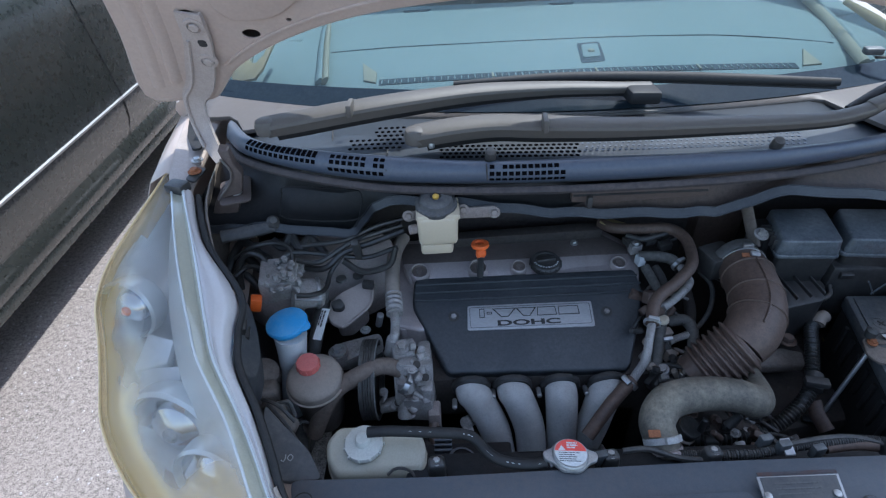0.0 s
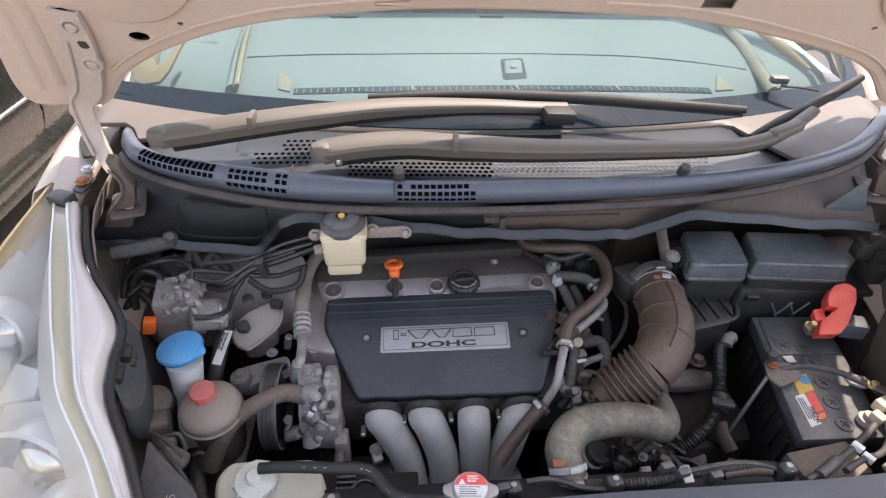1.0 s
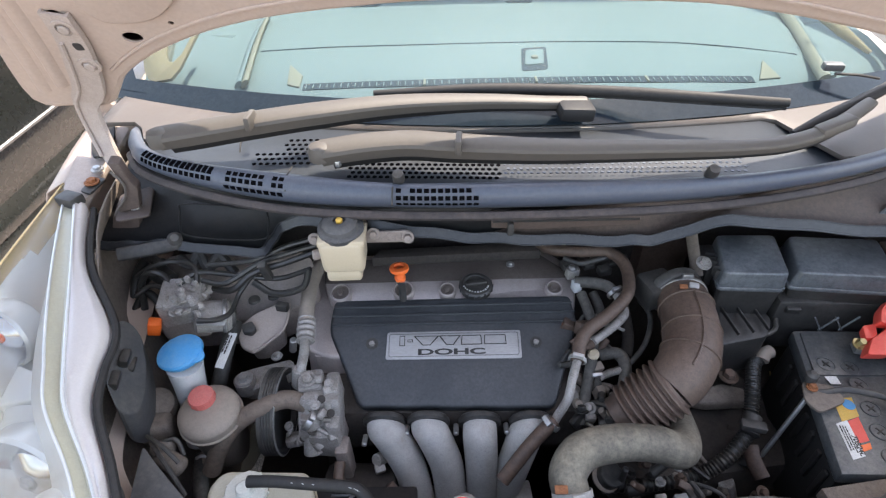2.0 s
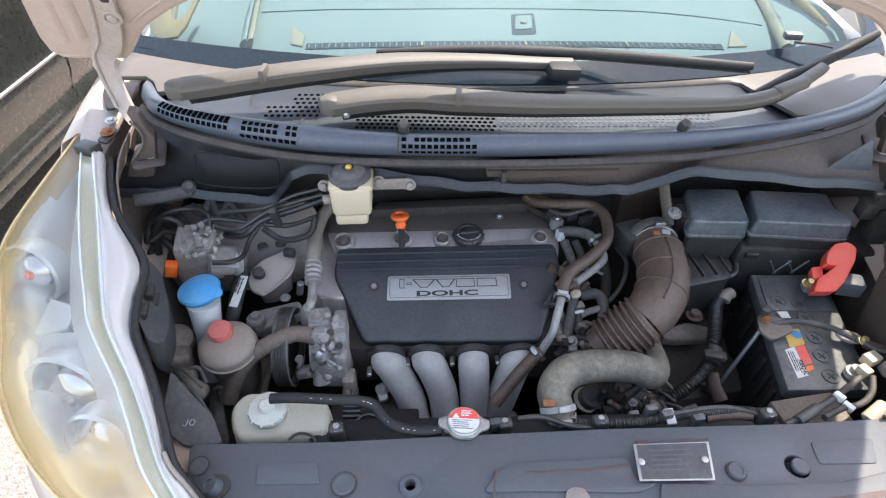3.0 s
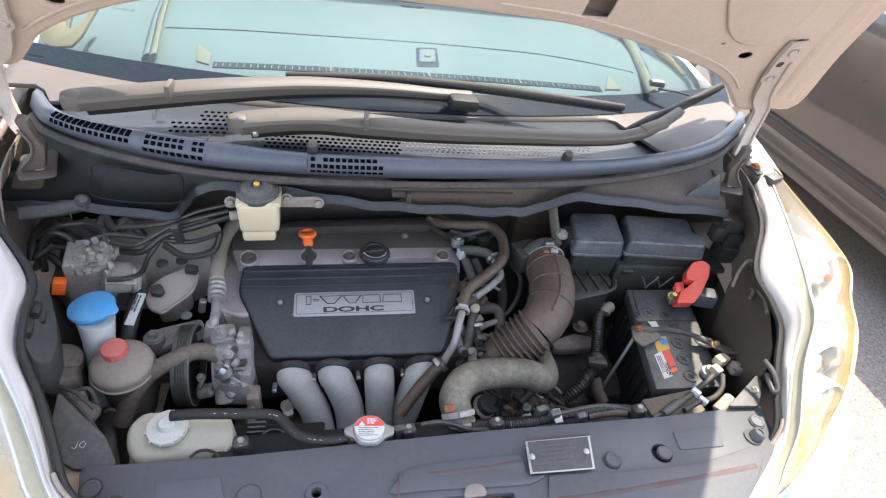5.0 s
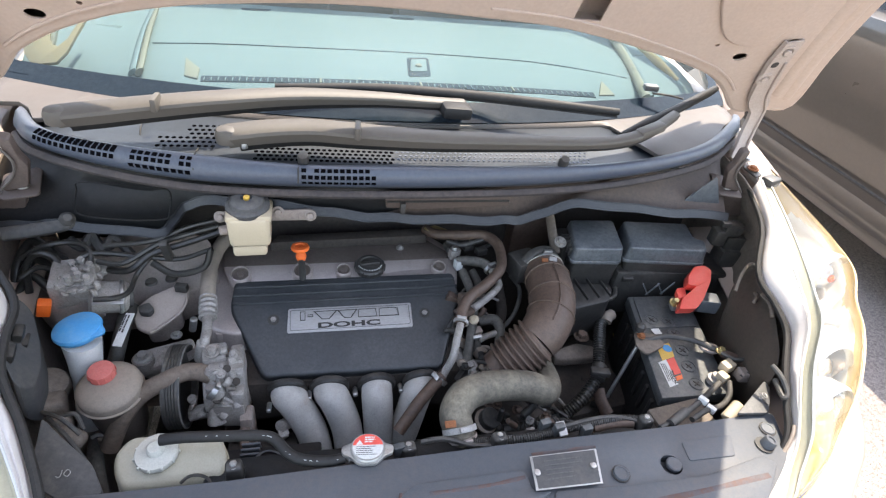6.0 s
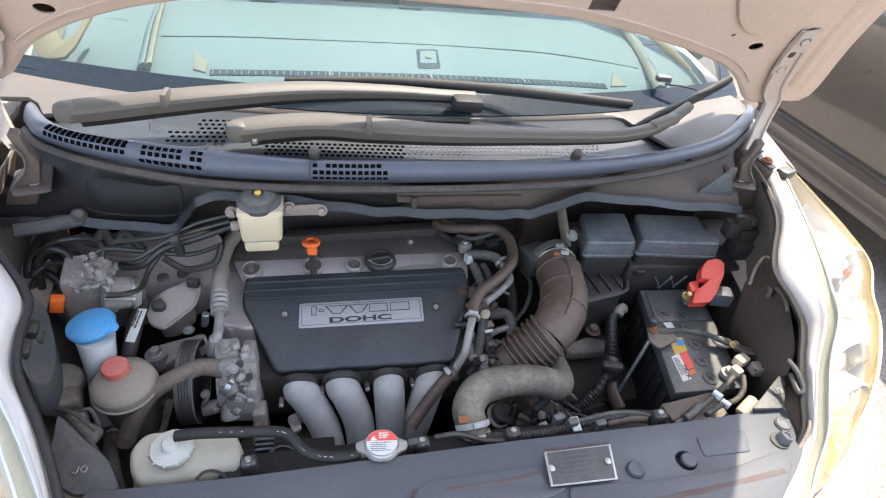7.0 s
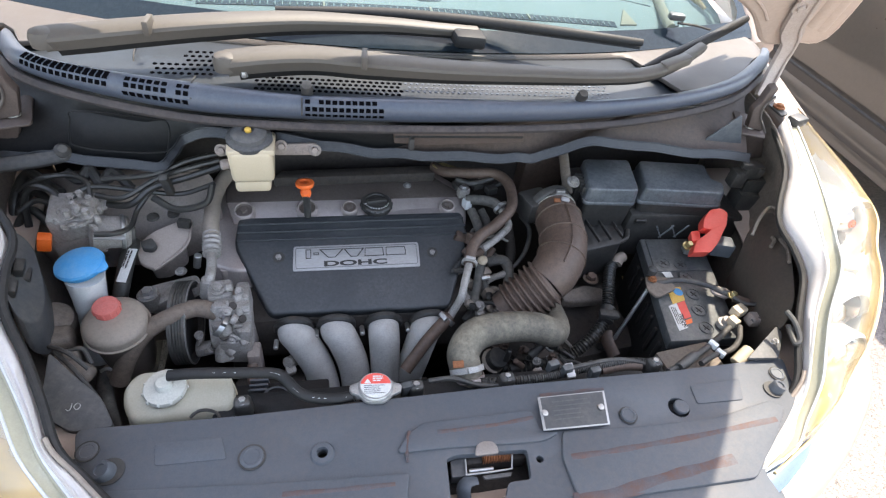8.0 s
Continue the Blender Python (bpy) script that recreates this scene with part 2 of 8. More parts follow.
LENS = bpy.data.materials.new("hazed lamp lens, yellowed at the edge")
LENS.use_nodes = True


def lens_nodes():
    n, l = LENS.node_tree.nodes, LENS.node_tree.links
    b = n["Principled BSDF"]
    age = n.new("ShaderNodeAttribute")
    age.attribute_name = "yellowing"
    tc = n.new("ShaderNodeTexCoord")
    blot = n.new("ShaderNodeTexNoise")
    blot.inputs["Scale"].default_value, blot.inputs["Detail"].default_value = 14, 6
    l.new(tc.outputs["Object"], blot.inputs["Vector"])
    push = n.new("ShaderNodeMath")
    push.operation = "MULTIPLY_ADD"
    push.inputs[1].default_value = 0.7
    l.new(blot.outputs["Fac"], push.inputs[0])
    l.new(age.outputs["Fac"], push.inputs[2])
    tone = n.new("ShaderNodeMapRange")
    tone.inputs["From Min"].default_value, tone.inputs["From Max"].default_value = 0.50, 1.02
    tone.interpolation_type = "SMOOTHSTEP"
    l.new(push.outputs["Value"], tone.inputs["Value"])
    col = n.new("ShaderNodeMix")
    col.data_type = "RGBA"
    col.inputs["A"].default_value, col.inputs["B"].default_value = (0.40, 0.405, 0.39, 1), (0.60, 0.41, 0.175, 1)
    l.new(tone.outputs["Result"], col.inputs["Factor"])
    l.new(col.outputs["Result"], b.inputs["Base Color"])
    body = n.new("ShaderNodeMapRange")
    body.inputs["To Min"].default_value, body.inputs["To Max"].default_value = 0.16, 0.66
    l.new(tone.outputs["Result"], body.inputs["Value"])
    l.new(body.outputs["Result"], b.inputs["Alpha"])
    b.inputs["Roughness"].default_value = 0.12
    b.inputs["Coat Weight"].default_value = 0.6
    b.inputs["Coat Roughness"].default_value = 0.05


lens_nodes()


# ---- mesh tools ----
def finish(bm, angle=38):
    bmesh.ops.remove_doubles(bm, verts=bm.verts, dist=1e-6)
    bmesh.ops.recalc_face_normals(bm, faces=bm.faces)
    for f in bm.faces:
        f.smooth = True
    for e in bm.edges:
        e.smooth = not (len(e.link_faces) == 2 and e.calc_face_angle(0) > radians(angle))
    return bm


def part(name, bm, material, parent=None, label="", at=None, angle=38):
    finish(bm, angle)
    me = bpy.data.meshes.new(name)
    bm.to_mesh(me)
    bm.free()
    me.materials.append(material)
    ob = new(name, me)
    ob.parent = parent
    if at is not None:
        ob.matrix_local = at
    if label:
        ob["label"] = label
    return ob


def thing(name, label, category, at=None, group="", kind=""):
    ob = new(name)
    ob.empty_display_size = 0.02
    if at is not None:
        ob.matrix_local = at
    return tagged(ob, label, category, group, kind)


def single(name, bm, material, label, category, kind="", group="", angle=38):
    return tagged(part(name, bm, material, angle=angle), label, category, group, kind)


def soften(bm, width, segments=2, angle=30):
    if width > 0:
        bm.normal_update()
        es = [e for e in bm.edges if len(e.link_faces) == 2 and e.calc_face_angle(0) > radians(angle)]
        bmesh.ops.bevel(bm, geom=es, offset=width, segments=segments, profile=0.5, affect="EDGES", clamp_overlap=True)
    return bm


def box(c, s, bevel=0.003, turn=(0, 0, 0), taper=1.0, segments=2):
    bm = bmesh.new()
    bmesh.ops.create_cube(bm, size=1)
    for v in bm.verts:
        k = taper if v.co.z > 0 else 1.0
        v.co = Vector((v.co.x * s[0] * k, v.co.y * s[1] * k, v.co.z * s[2]))
    bmesh.ops.recalc_face_normals(bm, faces=bm.faces)
    soften(bm, bevel, segments)
    bm.transform(pose(*c, *turn))
    return bm


def join(*bms):
    out = bms[0]
    for b in bms[1:]:
        me = bpy.data.meshes.new("tmp")
        b.to_mesh(me)
        b.free()
        out.from_mesh(me)
        bpy.data.meshes.remove(me)
    return out


def lathe(profile, m=None, seg=32, cap=True):
    """Turn (radius, height) pairs round z."""
    bm = bmesh.new()
    rings = []
    for r, z in profile:
        rings.append([bm.verts.new((r * math.cos(2 * math.pi * i / seg), r * math.sin(2 * math.pi * i / seg), z)) for i in range(seg)])
    for a, b in zip(rings, rings[1:]):
        for i in range(seg):
            bm.faces.new((a[i], a[(i + 1) % seg], b[(i + 1) % seg], b[i]))
    if cap:
        bm.faces.new(rings[0][::-1])
        bm.faces.new(rings[-1])
    if m is not None:
        bm.transform(m)
    return bm


def axis(p, q):
    """The pose at p whose z looks towards q."""
    p, q = Vector(p), Vector(q)
    return Matrix.Translation(p) @ (q - p).to_track_quat("Z", "Y").to_matrix().to_4x4()


def rod(p, q, r, r2=None, seg=16, bevel=0.0015):
    h = (Vector(q) - Vector(p)).length
    r2 = r if r2 is None else r2
    b = min(bevel, r * 0.4, h * 0.3)
    return lathe([(r - b, 0), (r, b), (r2, h - b), (r2 - b, h)], axis(p, q), seg)


def smooth_path(pts, n=8):
    P = [Vector(p) for p in pts]
    P = [P[0] * 2 - P[1]] + P + [P[-1] * 2 - P[-2]]
    out = []
    for i in range(1, len(P) - 2):
        a, b, c, d = P[i - 1:i + 3]
        for k in range(n):
            t = k / n
            out.append(0.5 * (2 * b + (c - a) * t + (2 * a - 5 * b + 4 * c - d) * t * t + (3 * b - a - 3 * c + d) * t ** 3))
    out.append(P[-2])
    return out


def tube(pts, r, seg=14, n=8, ribs=0, depth=0.0, flat=1.0, curve=True):
    """A round hose through the points. r: a radius, or one for each point. ribs: corrugations along it."""
    path = smooth_path(pts, n) if curve else [Vector(p) for p in pts]
    radii = r if isinstance(r, (list, tuple)) else [r] * len(pts)
    if ribs:
        fine = []
        for a, b in zip(path, path[1:]):
            fine += [a.lerp(b, k / 4) for k in range(4)]
        path = fine + [path[-1]]
    bm = bmesh.new()
    up = None
    rings = []
    last = len(path) - 1
    for i, p in enumerate(path):
        d = (path[min(i + 1, last)] - path[max(i - 1, 0)]).normalized()
        if up is None:
            up = d.orthogonal().normalized()
        up = (up - d * up.dot(d)).normalized()
        side = d.cross(up)
        u = i / last * (len(radii) - 1)
        k = min(int(u), len(radii) - 2)
        rad = radii[k] + (radii[k + 1] - radii[k]) * (u - k)
        if ribs:
            rad += depth * math.cos(2 * math.pi * ribs * i / last)
        rings.append([bm.verts.new(p + (up * math.cos(2 * math.pi * j / seg) + side * math.sin(2 * math.pi * j / seg) * flat) * rad) for j in range(seg)])
    for a, b in zip(rings, rings[1:]):
        for j in range(seg):
            bm.faces.new((a[j], a[(j + 1) % seg], b[(j + 1) % seg], b[j]))
    bm.faces.new(rings[0][::-1])
    bm.faces.new(rings[-1])
    return bm


def loft(loops, closed=True, caps=True):
    """A skin over loops of equal length."""
    bm = bmesh.new()
    R = [[bm.verts.new(p) for p in lp] for lp in loops]
    n = len(R[0])
    for a, b in zip(R, R[1:]):
        for i in range(n if closed else n - 1):
            j = (i + 1) % n
            bm.faces.new((a[i], a[j], b[j], b[i]))
    if caps and closed:
        bm.faces.new(R[0][::-1])
        bm.faces.new(R[-1])
    return bm


def prism(outline, drop, bevel=0.003, segments=2, spread=0.0):
    """An outline with depth: drop is the vector to its other face, spread widens that face."""
    pts = [Vector(p) for p in outline]
    mid = sum(pts, Vector()) / len(pts)
    low = [p + Vector(drop) + (p - mid) * spread for p in pts]
    bm = loft([pts, low])
    bmesh.ops.recalc_face_normals(bm, faces=bm.faces)
    return soften(bm, bevel, segments)


def rounded(outline, r=0.01, n=4):
    """Round the corners of a closed outline."""
    P = [Vector(p) for p in outline]
    out = []
    for i, p in enumerate(P):
        a, b = P[i - 1] - p, P[(i + 1) % len(P)] - p
        k = min(r, a.length * 0.45, b.length * 0.45)
        a, b = p + a.normalized() * k, p + b.normalized() * k
        for j in range(n + 1):
            t = j / n
            out.append(a * (1 - t) ** 2 + p * 2 * t * (1 - t) + b * t * t)
    return out


def sheet(outer, holes, drop, bevel=0.0):
    """A plate with openings cut through it."""
    bm = bmesh.new()
    for lp in (outer, *holes):
        vs = [bm.verts.new(p) for p in lp]
        for a, b in zip(vs, vs[1:] + vs[:1]):
            bm.edges.new((a, b))
    bmesh.ops.triangle_fill(bm, use_beauty=True, use_dissolve=False, edges=bm.edges)
    ret = bmesh.ops.extrude_face_region(bm, geom=bm.faces[:])
    for v in [g for g in ret["geom"] if isinstance(g, bmesh.types.BMVert)]:
        v.co += Vector(drop)
    bmesh.ops.recalc_face_normals(bm, faces=bm.faces)
    if bevel:
        soften(bm, bevel, 2, 50)
    return bm


def strap(pts, widths, thick, side, n=6):
    """A flat bent bar through the points; side is the way across it."""
    path = smooth_path(pts, n)
    last = len(path) - 1
    side = Vector(side).normalized()
    loops = []
    for i, p in enumerate(path):
        d = (path[min(i + 1, last)] - path[max(i - 1, 0)]).normalized()
        x = (side - d * side.dot(d)).normalized()
        nn = d.cross(x)
        u = i / last * (len(widths) - 1)
        k = min(int(u), len(widths) - 2)
        w = widths[k] + (widths[k + 1] - widths[k]) * (u - k)
        loops.append([p + x * a * w + nn * b * thick for a, b in ((-1, -0.6), (-1, 1.4), (-0.86, 1.4), (-0.8, 0.4), (0.8, 0.4), (0.86, 1.4), (1, 1.4), (1, -0.6))])
    return loft(loops)


def ring(c, r, n=24, sx=1.0, sy=1.0):
    return [(c[0] + r * sx * math.cos(2 * math.pi * i / n), c[1] + r * sy * math.sin(2 * math.pi * i / n), c[2] if len(c) > 2 else 0.0) for i in range(n)]


def hexbolt(m, r=0.006, h=0.005, washer=True):
    b = lathe([(r * 0.96, 0), (r, h * 0.2), (r, h * 0.8), (r * 0.85, h)], None, 6)
    if washer:
        b = join(b, lathe([(r * 1.5, -0.001), (r * 1.55, 0.0), (r * 1.5, 0.0012)], None, 20))
    b.transform(m)
    return b


def clamp(p, q, r, w=0.008):
    """A hose clamp: a band at p across the way to q, with its screw."""
    d = (Vector(q) - Vector(p)).normalized()
    m = axis(Vector(p) - d * w / 2, Vector(p) + d * w)
    b = lathe([(r, 0), (r + 0.0015, 0.0005), (r + 0.0015, w - 0.0005), (r, w)], None, 24, False)
    b = join(b, box((0, r + 0.004, w / 2), (0.016, 0.008, w * 0.9), 0.001))
    b.transform(m)
    return b


def bars(c, u, v, rows, h, gap, width, seed, lift=0.0006, ragged=0.35):
    """Unreadable print: thin bars in rows from the corner c along u, down v."""
    rnd = random.Random(seed)
    u, v = Vector(u).normalized(), Vector(v).normalized()
    nrm = u.cross(v)
    if nrm.z < 0:
        nrm = -nrm
    bm = bmesh.new()
    for i in range(rows):
        x = 0.0
        end = width * (1 - ragged * rnd.random())
        while x < end:
            w = min(end - x, h * rnd.uniform(0.8, 4.0))
            o = Vector(c) + u * x + v * (i * gap) + nrm * lift
            q = [bm.verts.new(o + u * a + v * b) for a, b in ((0, 0), (w, 0), (w, h), (0, h))]
            bm.faces.new(q)
            x += w + h * 0.5
    ret = bmesh.ops.extrude_face_region(bm, geom=bm.faces[:])
    for g in ret["geom"]:
        if isinstance(g, bmesh.types.BMVert):
            g.co += nrm * 0.0002
    return bm


def lettering(text, size, m, depth=0.0004):
    cu = bpy.data.curves.new("lettering", "FONT")
    cu.body, cu.size, cu.extrude, cu.align_x, cu.align_y = text, size, depth, "CENTER", "CENTER"
    cu.offset = size * 0.03
    tmp = bpy.data.objects.new("tmp", cu)
    scene.collection.objects.link(tmp)
    me = bpy.data.meshes.new_from_object(tmp.evaluated_get(bpy.context.evaluated_depsgraph_get()))
    bpy.data.objects.remove(tmp)
    bm = bmesh.new()
    bm.from_mesh(me)
    bpy.data.meshes.remove(me)
    bm.transform(m)
    return bm


# ---- ground: pale worn concrete and asphalt, one sheet to the horizon ----
def ground_mat():
    m = mat("pale worn tarmac", (0.235, 0.200, 0.183), 0.85, dust=0.5, dust_col=(0.33, 0.28, 0.258), grain=0.8, scale=30, bump=1.0, dust_scale=2.2, specks=0.8)
    return m


gb = bmesh.new()
bmesh.ops.create_grid(gb, x_segments=8, y_segments=8, size=400)
ground = single("ground", gb, ground_mat(), "pale grey worn tarmac with fine grit", "ground", "structure")


def pebbles():
    rnd = random.Random(5)
    vs, fs = [], []
    for k in range(1800):
        x = rnd.uniform(-2.3, -0.9) if k % 3 else rnd.uniform(0.95, 1.9)
        y, r = rnd.uniform(-0.9, 2.4), rnd.uniform(0.002, 0.006)
        b = len(vs)
        for a in range(5):
            q = a * 1.2566 + rnd.random() * 0.6
            vs.append((x + r * math.cos(q), y + r * math.sin(q), 0.0))
        vs.append((x, y, r * 0.7))
        fs += [(b + a, b + (a + 1) % 5, b + 5) for a in range(5)]
    me = bpy.data.meshes.new("grit")
    me.from_pydata(vs, [], fs)
    me.materials.append(mat("grit stone", (0.42, 0.38, 0.37), 0.9, grain=0.4))
    return tagged(new("grit", me), "loose pale grit scattered on the tarmac", "gravel", kind="stuff")


pebbles()


# ---- neighbouring parked cars ----
CARGLASS = mat("dark tinted car glass", (0.010, 0.012, 0.013), 0.05, bump=0.0, grain=0.05)


def parked_car(side, x, strip_z, strip_mat, seam_y, label, wheels, paint=None, back=0.0):
    """A dark car parked alongside; side is the way from our car to it."""
    car = thing("car", label, "car")
    prof = [(0.0, 0.27), (0.016, 0.30), (0.018, 0.33), (-0.006, 0.38), (0.024, 0.47), (0.036, 0.56), (0.037, 0.64), (0.040, 0.80), (0.040, 0.95), (0.034, 1.03), (0.015, 1.08), (-0.04, 1.11), (-0.30, 1.13)]
    wide = 1.62
    loops = []
    for y, inset, top in ((-1.25, 0.32, 0.66), (-1.17, 0.16, 0.78), (-1.0, 0.07, 0.86), (-0.7, 0.02, 0.94), (-0.35, 0.0, 1.02), (0.1, 0.0, 1.11), (0.8, 0.0, 1.13), (1.6, 0.0, 1.13), (2.4, 0.0, 1.13), (2.9, 0.02, 1.12), (3.15, 0.08, 1.05), (3.25, 0.25, 0.95)):
        k = (top - 0.27) / 0.86
        near = [(x - side * (a - inset), y, 0.27 + (z - 0.27) * k) for a, z in prof]
        far = [(x + side * (wide + a - inset), y, 0.27 + (z - 0.27) * k) for a, z in prof]
        loops.append(near + far[::-1])
    part("body", loft(loops), (paint or GREYCAR), car)
    cab = []
    for y0, y1, half, z in ((0.25, 3.0, 0.76, 1.10), (0.75, 2.75, 0.69, 1.36), (1.05, 2.55, 0.60, 1.52)):
        c = x + side * wide / 2
        cab.append([(c - half, y0, z), (c - half * 0.7, y0 - 0.06, z), (c + half * 0.7, y0 - 0.06, z), (c + half, y0, z), (c + half, y1, z), (c - half, y1, z)])
    part("glasshouse", loft(cab), CARGLASS, car, "dark tinted windows")
    part("roof", prism([(p[0], p[1], 1.535) for p in rounded(cab[-1], 0.1)], (0, 0, -0.03), 0.012), (paint or GREYCAR), car)
    for k in (0, 3, 4, 5):
        part("window_pillar", tube([cab[0][k], cab[1][k], cab[2][k]], 0.03, 8, 4), (paint or GREYCAR), car)
    part("rub_strip", loft([[(x - side * (0.034 + a), y, strip_z + b) for a, b in ((0, -0.007), (0.009, -0.006), (0.011, 0.003), (0, 0.007))] for y in (-0.3, 0.6, 1.6, 2.8)]), strip_mat, car, "rub strip along the doors")
    part("sill", loft([[(x - side * a, y, z) for a, z in ((0.004, 0.285), (0.010, 0.27), (0.008, 0.235), (-0.05, 0.24))] for y in (-0.2, 0.8, 1.6, 2.3)]), (paint or GREYCAR), car)
    for y in (seam_y, seam_y + 1.1):
        part("door_seam", tube([(x - side * (a + 0.0012), y + 0.05 * math.sin(z * 4), z) for a, z in prof[2:10]], 0.0022, 6, 4), INK, car)
    part("underside", box((x + side * wide / 2, 1.0, 0.29), (1.4, 4.0, 0.08), 0.02), DARK, car)
    for y in wheels:
        for near in (0, 1):
            cx = x + side * (0.062 if near else wide - 0.062)
            out = -side if near else side
            part("wheel_arch", lathe([(0.30, 0.0), (0.375, 0.0), (0.385, 0.05), (0.36, 0.105), (0.30, 0.10)], pose(cx, y, 0.33, 0, 90 * out, 0), 36, False), INK, car, "dark wheel opening")
            wheel = part("wheel", lathe([(0.20, -0.09), (0.30, -0.09), (0.315, -0.06), (0.315, 0.07), (0.30, 0.10), (0.20, 0.10)], pose(cx, y, 0.315, 0, 90 * out, 0), 32), TYRE, car)
            part("rim", lathe([(0.04, 0.07), (0.19, 0.06), (0.205, 0.10), (0.20, 0.11)], pose(cx, y, 0.315, 0, 90 * out, 0), 32), STEEL, wheel)
    car.location.y = back
    return car


parked_car(-1, -1.76, 0.565, STEEL, 1.18, "dark grey car parked alongside with a bright rub strip", (-0.62, 2.25), back=0.85)
parked_car(1, 2.28, 0.448, BLACK, 1.75, "dark grey car parked alongside with a black rub strip", (-0.55, 2.15), BROWNCAR, 0.6)


# ---- front panel over the radiator ----
front = thing("radiator_support_panel", "grey-black front panel over the radiator, dusty with scuffs", "front panel", pose(0, 0, 0.86, 0, -1.64, 0), kind="structure")
OUT = rounded([(-0.4699, 0.0565, 0), (-0.291, 0.0526, 0), (-0.097, 0.055, 0), (0.0589, 0.0567, 0), (0.3126, 0.054, 0), (0.481, 0.058, 0), (0.470, 0.026, 0), (0.466, 0.006, 0), (0.442, -0.034, 0), (0.3461, -0.0956, 0), (0.36, -0.20, 0), (-0.36, -0.20, 0), (-0.455, -0.10, 0), (-0.4583, 0.0137, 0)], 0.012)
LATCH = rounded([(-0.044, -0.0321, 0), (-0.0328, -0.0288, 0), (0.0572, -0.0325, 0), (0.0525, -0.0692, 0), (0.0235, -0.0692, -0), (0.0171, -0.0859, 0), (-0.0473, -0.0816, 0)], 0.006)
holes = [LATCH, ring((-0.1884, -0.0076, 0), 0.006), ring((0.2792, -0.0016, 0), 0.014), ring((0.0691, -0.0468, 0), 0.0045)]
part("panel_skin", sheet(OUT, holes, (0, 0, -0.012), 0.003), PANEL, front)
for s in (-1, 1):
    part("corner_filler", prism(rounded([(s * 0.485, 0.03, -0.016), (s * 0.455, -0.02, -0.016), (s * 0.425, -0.06, -0.016), (s * 0.37, -0.105, -0.016), (s * 0.36, -0.20, -0.016), (s * 0.20, -0.21, -0.016), (s * 0.20, 0.02, -0.016)], 0.008), (0, 0, -0.006), 0.002), PANEL, front)
part("rear_flange", loft([[(x, 0.056 + a, b) for a, b in ((0, -0.012), (0.004, -0.016), (0.004, -0.06), (-0.004, -0.06))] for x in (-0.46, -0.2, 0.1, 0.3, 0.47)]), PANEL, front)
part("front_skirt", loft([[(x, -0.16 - abs(x) * 0.0 + a, b) for a, b in ((0, -0.010), (-0.05, -0.02), (-0.09, -0.16), (-0.08, -0.16))] for x in (-0.45, -0.2, 0.0, 0.2, 0.45)]), PANEL, front)


def pad(points, h, name="raised_pad", r=0.012):
    return part(name, prism([(p[0], p[1], h) for p in rounded(points, r)], (0, 0, -h - 0.001), 0.0025), PANEL, front)


pad([(-0.0827, 0.004, 0), (-0.0671, 0.0151, 0), (0.0772, 0.0167, 0), (0.0789, -0.0154, 0), (0.1072, -0.0155, 0), (0.085, -0.026, 0), (0.06, -0.026, 0), (-0.05, -0.02, 0), (-0.105, -0.02, 0)], 0.004)
pad([(0.3107, 0.0282, 0), (0.3906, 0.0312, 0), (0.377, -0.0019, 0), (0.3069, -0.0005, 0)], 0.002, "raised_pad", 0.005)
pad([(-0.3784, 0.028, 0), (-0.3045, 0.0275, 0), (-0.296, -0.0008, -0), (-0.3737, 0.0006, 0)], 0.0012, "raised_pad", 0.004)
pad([(0.107, -0.017, 0), (0.20, -0.0225, 0), (0.32, -0.0235, 0), (0.412, -0.008, 0), (0.428, -0.022, 0), (0.39, -0.058, 0), (0.33, -0.105, 0), (0.10, -0.105, 0), (0.096, -0.05, 0)], 0.005, "raised_pad", 0.007)
pad([(-0.4437, -0.0209, 0), (-0.2356, -0.0372, 0), (-0.1041, -0.0449, 0), (-0.089, -0.0442, 0), (-0.0962, -0.0735, 0), (-0.11, -0.12, 0), (-0.41, -0.12, 0)], 0.005)


def plug(p, r, h):
    """A push plug: a panel-coloured button in a dark groove."""
    at = pose(p[0], p[1], 0.001)
    part("groove", lathe([(r * 1.16, 0.0), (r * 1.16, 0.0012), (r * 1.0, 0.0012), (r * 1.0, 0.0)], at, 28, False), INK, front)
    return part("plug", lathe([(r, 0.0), (r * 0.99, h * 0.7), (r * 0.90, h), (r * 0.70, h), (r * 0.66, h * 0.75), (r * 0.3, h * 0.7)], at, 28), PANEL, front)


def tilted_plug(p, r, d):
    """A plug standing askew in its round recess."""
    part("recess", lathe([(r * 1.35, 0.0), (r * 1.35, 0.0014), (0.0, 0.0014)], pose(p[0], p[1], 0.0008), 28, False), INK, front)
    a = Vector((p[0], p[1], 0.0)) + Vector(d) * 0.4
    return part("plug", lathe([(r, 0.0), (r * 0.97, 0.010), (r * 0.84, 0.013), (r * 0.55, 0.013), (r * 0.5, 0.011)], axis(a, a + Vector(d) + Vector((0, 0, 0.03))), 24), PANEL, front)


plug((-0.2679, -0.0027, -0), 0.0135, 0.0025)
tilted_plug((-0.4191, -0.0001, 0), 0.0115, (-0.008, -0.002, 0))
plug((-0.4487, 0.0268, 0), 0.011, 0.0015)
plug((0.2032, -0.0053, 0), 0.0105, 0.004)
plug((0.452, 0.031, 0), 0.010, 0.003)
tilted_plug((0.430, 0.008, 0), 0.0095, (0.008, 0.0, 0))
SCUFF = mat("scuffed brown panel edge", (0.080, 0.090, 0.102), 0.55, dust=1.0, dust_col=(0.105, 0.060, 0.050), dust_scale=34, grain=0.2, spec=0.3)


